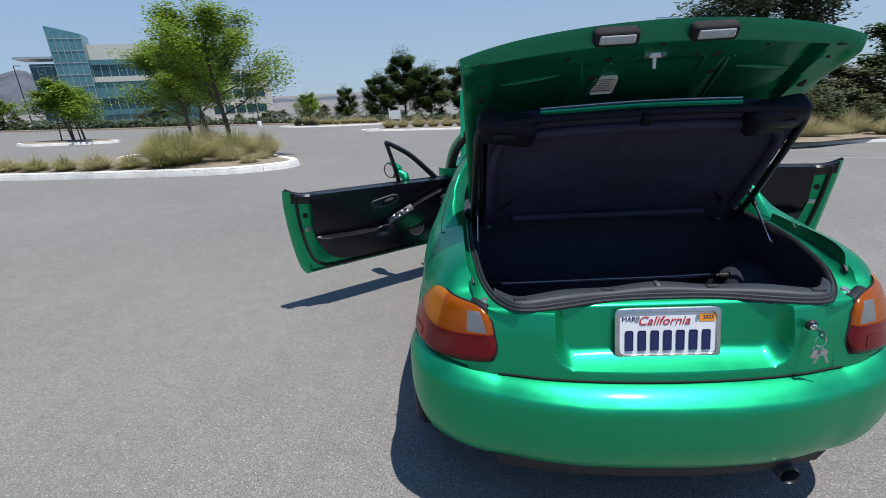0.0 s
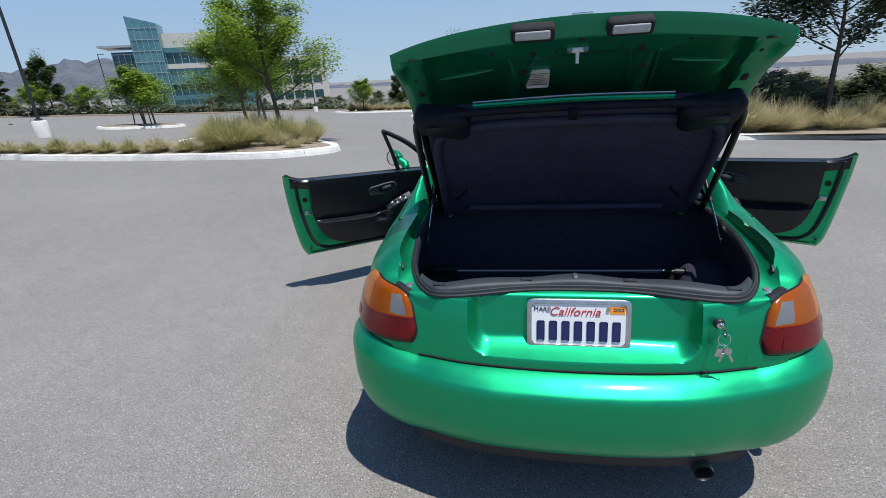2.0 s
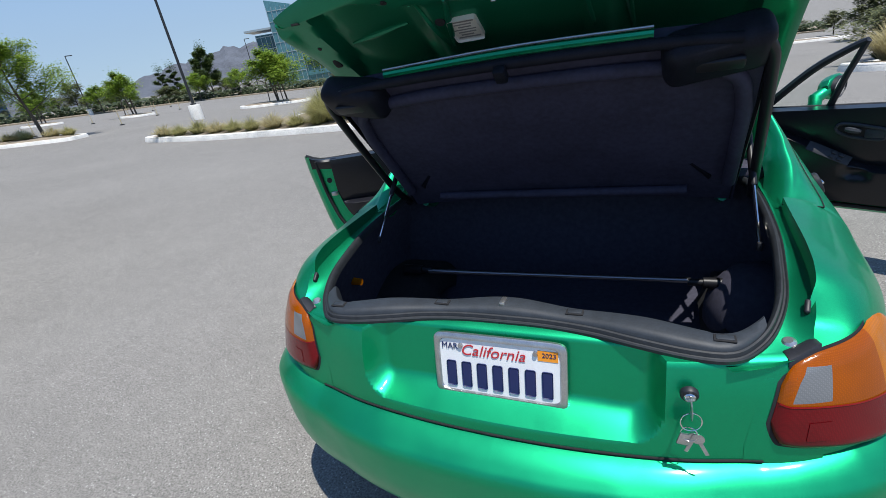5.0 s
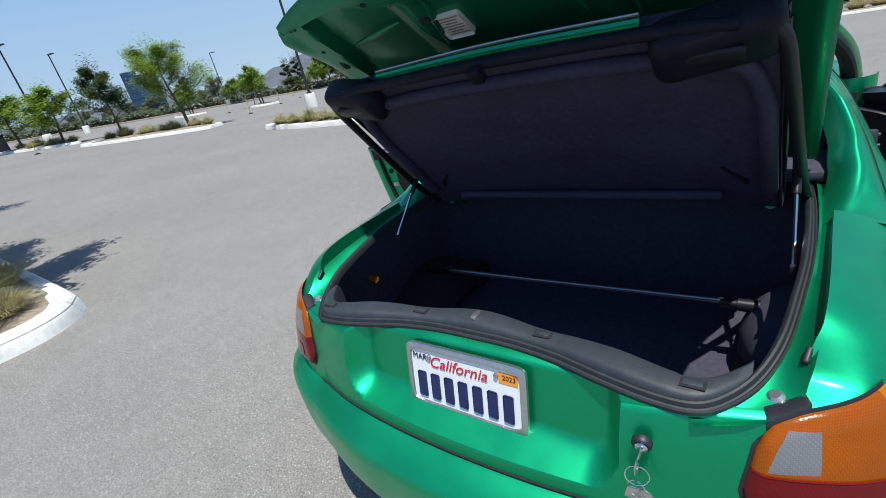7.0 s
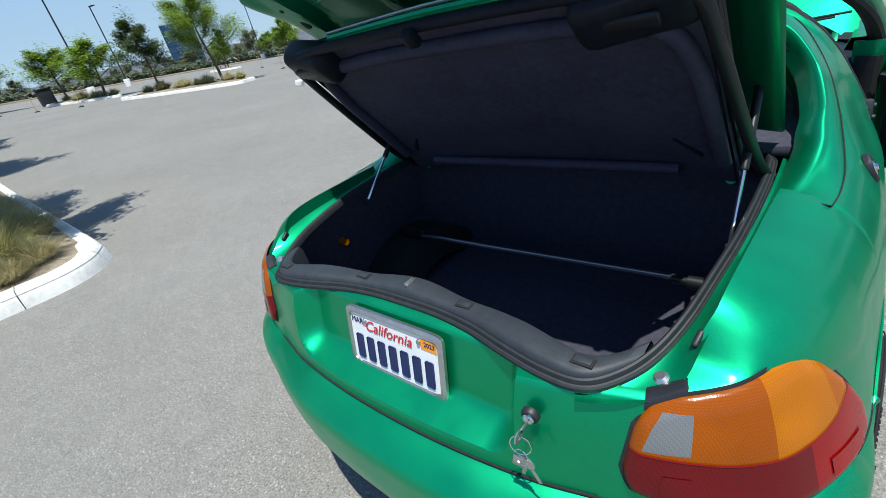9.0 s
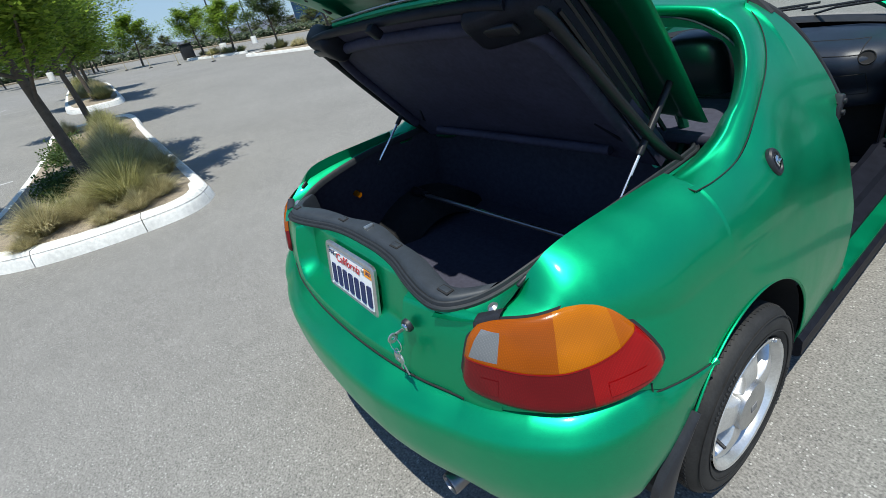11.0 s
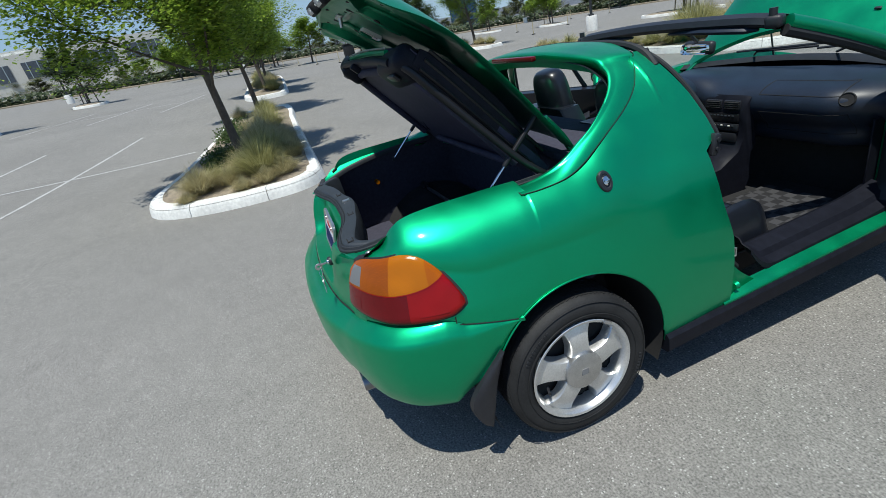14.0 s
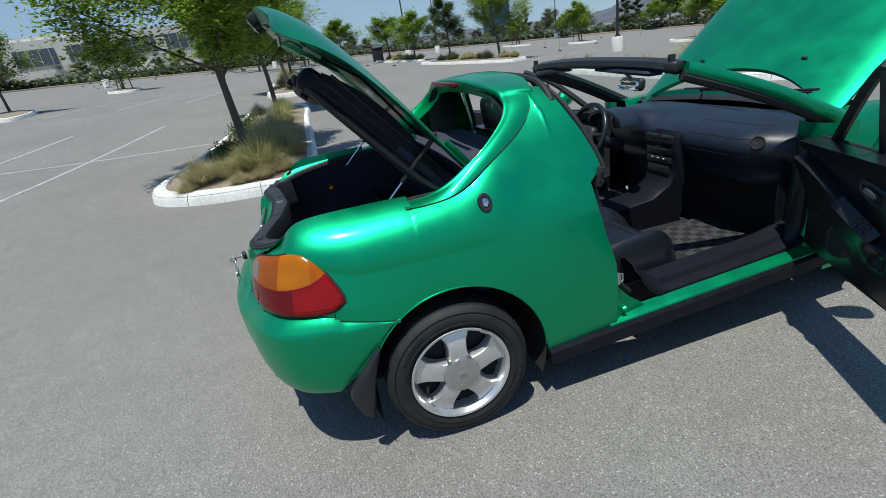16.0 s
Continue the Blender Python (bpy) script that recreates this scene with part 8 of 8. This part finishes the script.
def office():
    """Glazed office building with a sloped-topped glass tower."""
    cx, cy = polar(-36.45, 104)
    m = Matrix.Translation((cx, cy, ground_z(cx, cy))) @ pose(0, 0, 0, 0, 0, 28) @ Matrix.Diagonal((0.82, 0.82, 1.12, 1))
    b = thing("office_building", "teal-glazed office building with pale bands and a slanted glass tower", "building", m)

    def box(name, x, y, z, sx, sy, sz, mat, parent=b, label="", slope=0.0, bev=0.0):
        bm = bmesh.new()
        block(bm, (sx, sy, sz), pose(x, y, z + sz / 2), bev)
        if slope:
            for v in bm.verts:
                if v.co.z > z + sz * 0.6:
                    v.co.z += slope * (v.co.x - x) / sx
        return part(name, bm, mat, parent, label, smooth=False)
    tower = box("glass_tower", -6.2, -3, 0, 5.6, 6, 13.9, TEAL, label="slanted teal glass tower", slope=-1.1)
    for k in range(6):
        box("mullion", -8.9 + 1.08 * k, -6.05, 0.2, 0.09, 0.12, 13.1, MULLION, tower)
    for k in range(8):
        box("transom", -6.2, -6.05, 1.5 + 1.6 * k, 5.6, 0.12, 0.09, MULLION, tower)
    low = box("corner_block", -11.2, 0, 0, 4.6, 8, 9.6, TEAL_DARK, label="dark glass corner block")
    box("roof_canopy", -11.6, -1.5, 10.2, 7.5, 8, 0.3, MULLION)
    for k in range(5):
        box("transom", -11.2, -4.05, 1.6 + 1.9 * k, 4.6, 0.12, 0.1, MULLION, low)
    for k in range(5):
        box("mullion", -13.4 + 1.1 * k, -4.05, 0.2, 0.09, 0.12, 9.2, MULLION, low)
    box("wall", 5.5, 1, 9.6, 18, 9, 2.5, PANEL, label="pale upper wall")
    box("roof_canopy", 11.0, -2.5, 11.7, 9, 5, 0.3, MULLION)
    for f in range(4):
        g = box("window_band", 5.5, 0.6, 0.4 + 2.4 * f, 18, 8.6, 1.65, TEAL_DARK if f % 2 else TEAL)
        box("spandrel", 5.5, 0.5, 2.05 + 2.4 * f, 18, 9, 0.75, PANEL if f == 2 else TEAL)
        for k in range(13):
            box("mullion", -3.4 + 1.48 * k, -3.76, 0.4 + 2.4 * f, 0.1, 0.12, 1.65, MULLION, g)
    wing = box("wing", 24, 6, 0, 14, 10, 8.2, PANEL, label="pale office wing")
    for f in range(3):
        for k in range(5):
            box("window", 18.6 + 2.45 * k, 0.98, 1.0 + 2.6 * f, 2.1, 0.12, 1.3, TEAL_DARK, wing)


office()


def warehouse():
    GREYGLASS = glassy("grey_glass", (0.09, 0.1, 0.115), 0.3)
    cx, cy = polar(-112.5, 112)
    m = Matrix.Translation((cx, cy, ground_z(cx, cy) + 0.2)) @ pose(0, 0, 0, 0, 0, 100)
    b = thing("white_building", "long low white building with dark window bays", "building", m)
    bm = bmesh.new()
    block(bm, (56, 20, 7.2), pose(0, 10, 3.6))
    block(bm, (22, 8, 1.5), pose(-4, 12, 7.95))
    part("wall", bm, PANEL, b, smooth=False)
    for k in range(7):
        bm = bmesh.new()
        block(bm, (6.2, 0.2, 2.7), pose(-24 + 8.0 * k, -0.05, 4.4))
        w = part("window", bm, GREYGLASS, b, smooth=False)
        for j in range(4):
            bm = bmesh.new()
            block(bm, (0.12, 0.08, 2.7), pose(-24 + 8.0 * k - 2.3 + 1.53 * j, -0.18, 4.4))
            part("window_bar", bm, MULLION, w, smooth=False)
    for k in range(9):
        bm = bmesh.new()
        block(bm, (1.6, 1.2, 0.9), pose(-12 + 2.1 * k, 6, 7.7))
        part("roof_unit", bm, CONCRETE, b, smooth=False)


warehouse()


def blue_block():
    cx, cy = polar(-69.3, 210)
    BLUE = glassy("blue_glass", (0.03, 0.07, 0.14), 0.15)
    m = Matrix.Translation((cx, cy, ground_z(cx, cy) - 1)) @ pose(0, 0, 0, 0, 0, 66)
    b = thing("blue_office_block", "dark blue glass office block far behind the trees", "building", m)
    bm = bmesh.new()
    block(bm, (10.5, 16, 14.5), pose(9.2, 0, 7.25))
    part("wall", bm, BLUE, b, smooth=False)
    for f in range(6):
        bm = bmesh.new()
        block(bm, (10.6, 0.2, 0.35), pose(9.2, -8.05, 1.4 + 2.2 * f))
        part("floor_band", bm, TEAL_DARK, b, smooth=False)
    bm = bmesh.new()
    block(bm, (4.5, 0.2, 1.0), pose(11.0, -8.1, 13.6))
    part("sign", bm, WHITE, b, "plain pale sign bar", smooth=False)


blue_block()


def hills():
    HILL = material("dry_hill", (0.085, 0.095, 0.115), 0.95, vary=0.35, scale=0.03)
    crest = [(-135, 30), (-120, 34), (-105, 30), (-92, 36), (-80, 26), (-72, 30), (-64, 26), (-58, 22), (-54, 36), (-50, 52), (-46, 64), (-43, 66), (-40, 56), (-36, 34), (-31, 14), (-24, 8), (-5, 7), (10, 7), (30, 8), (60, 8)]
    bm = bmesh.new()
    rows = []
    rnd = random.Random(3)
    for k in range(391):
        az = -135 + 0.5 * k
        h = smooth_at(crest, az) * (1 + 0.05 * math.sin(az * 2.3) + 0.03 * math.sin(az * 7.1 + 1))
        row = []
        for j in range(9):
            t = j / 8
            d = 760 + 300 * t
            x, y = polar(az, d)
            row.append((x, y, ground_z(x, y) - 4 + h * math.sin(min(1, t * 1.05) * math.pi / 2) + rnd.uniform(-1, 1) * 1.2 * t))
        rows.append(row)
    grid(bm, rows)
    ob = part("hill_backdrop", bm, HILL)
    tagged(ob, "hazy brown hills on the horizon", "hills", kind="structure")


hills()


def sign_and_bins():
    s = thing("notice_board", "small white notice board on two posts", "sign", Matrix.Translation(on_ground(-7.2, 43.5)))
    for x in (-0.5, 0.5):
        bm = bmesh.new()
        tube(bm, [(x, 0, 0), (x, 0, 1.9)], 0.05, 8)
        part("post", bm, WHITE, s)
    bm = bmesh.new()
    block(bm, (1.0, 0.06, 0.8), pose(0, 0, 1.3))
    part("panel", bm, WHITE, s)
    x, y = -45.5, 8.0
    b = thing("waste_bin", "dark square waste bin on asphalt", "bin", Matrix.Translation(on_ground(x, y)))
    bm = bmesh.new()
    block(bm, (0.9, 0.9, 1.1), pose(0, 0, 0.6), 0.05)
    part("body", bm, TRIM, b)
    bm = bmesh.new()
    block(bm, (1.0, 1.0, 0.1), pose(0, 0, 1.2), 0.03)
    part("lid", bm, TRIM, b)


sign_and_bins()
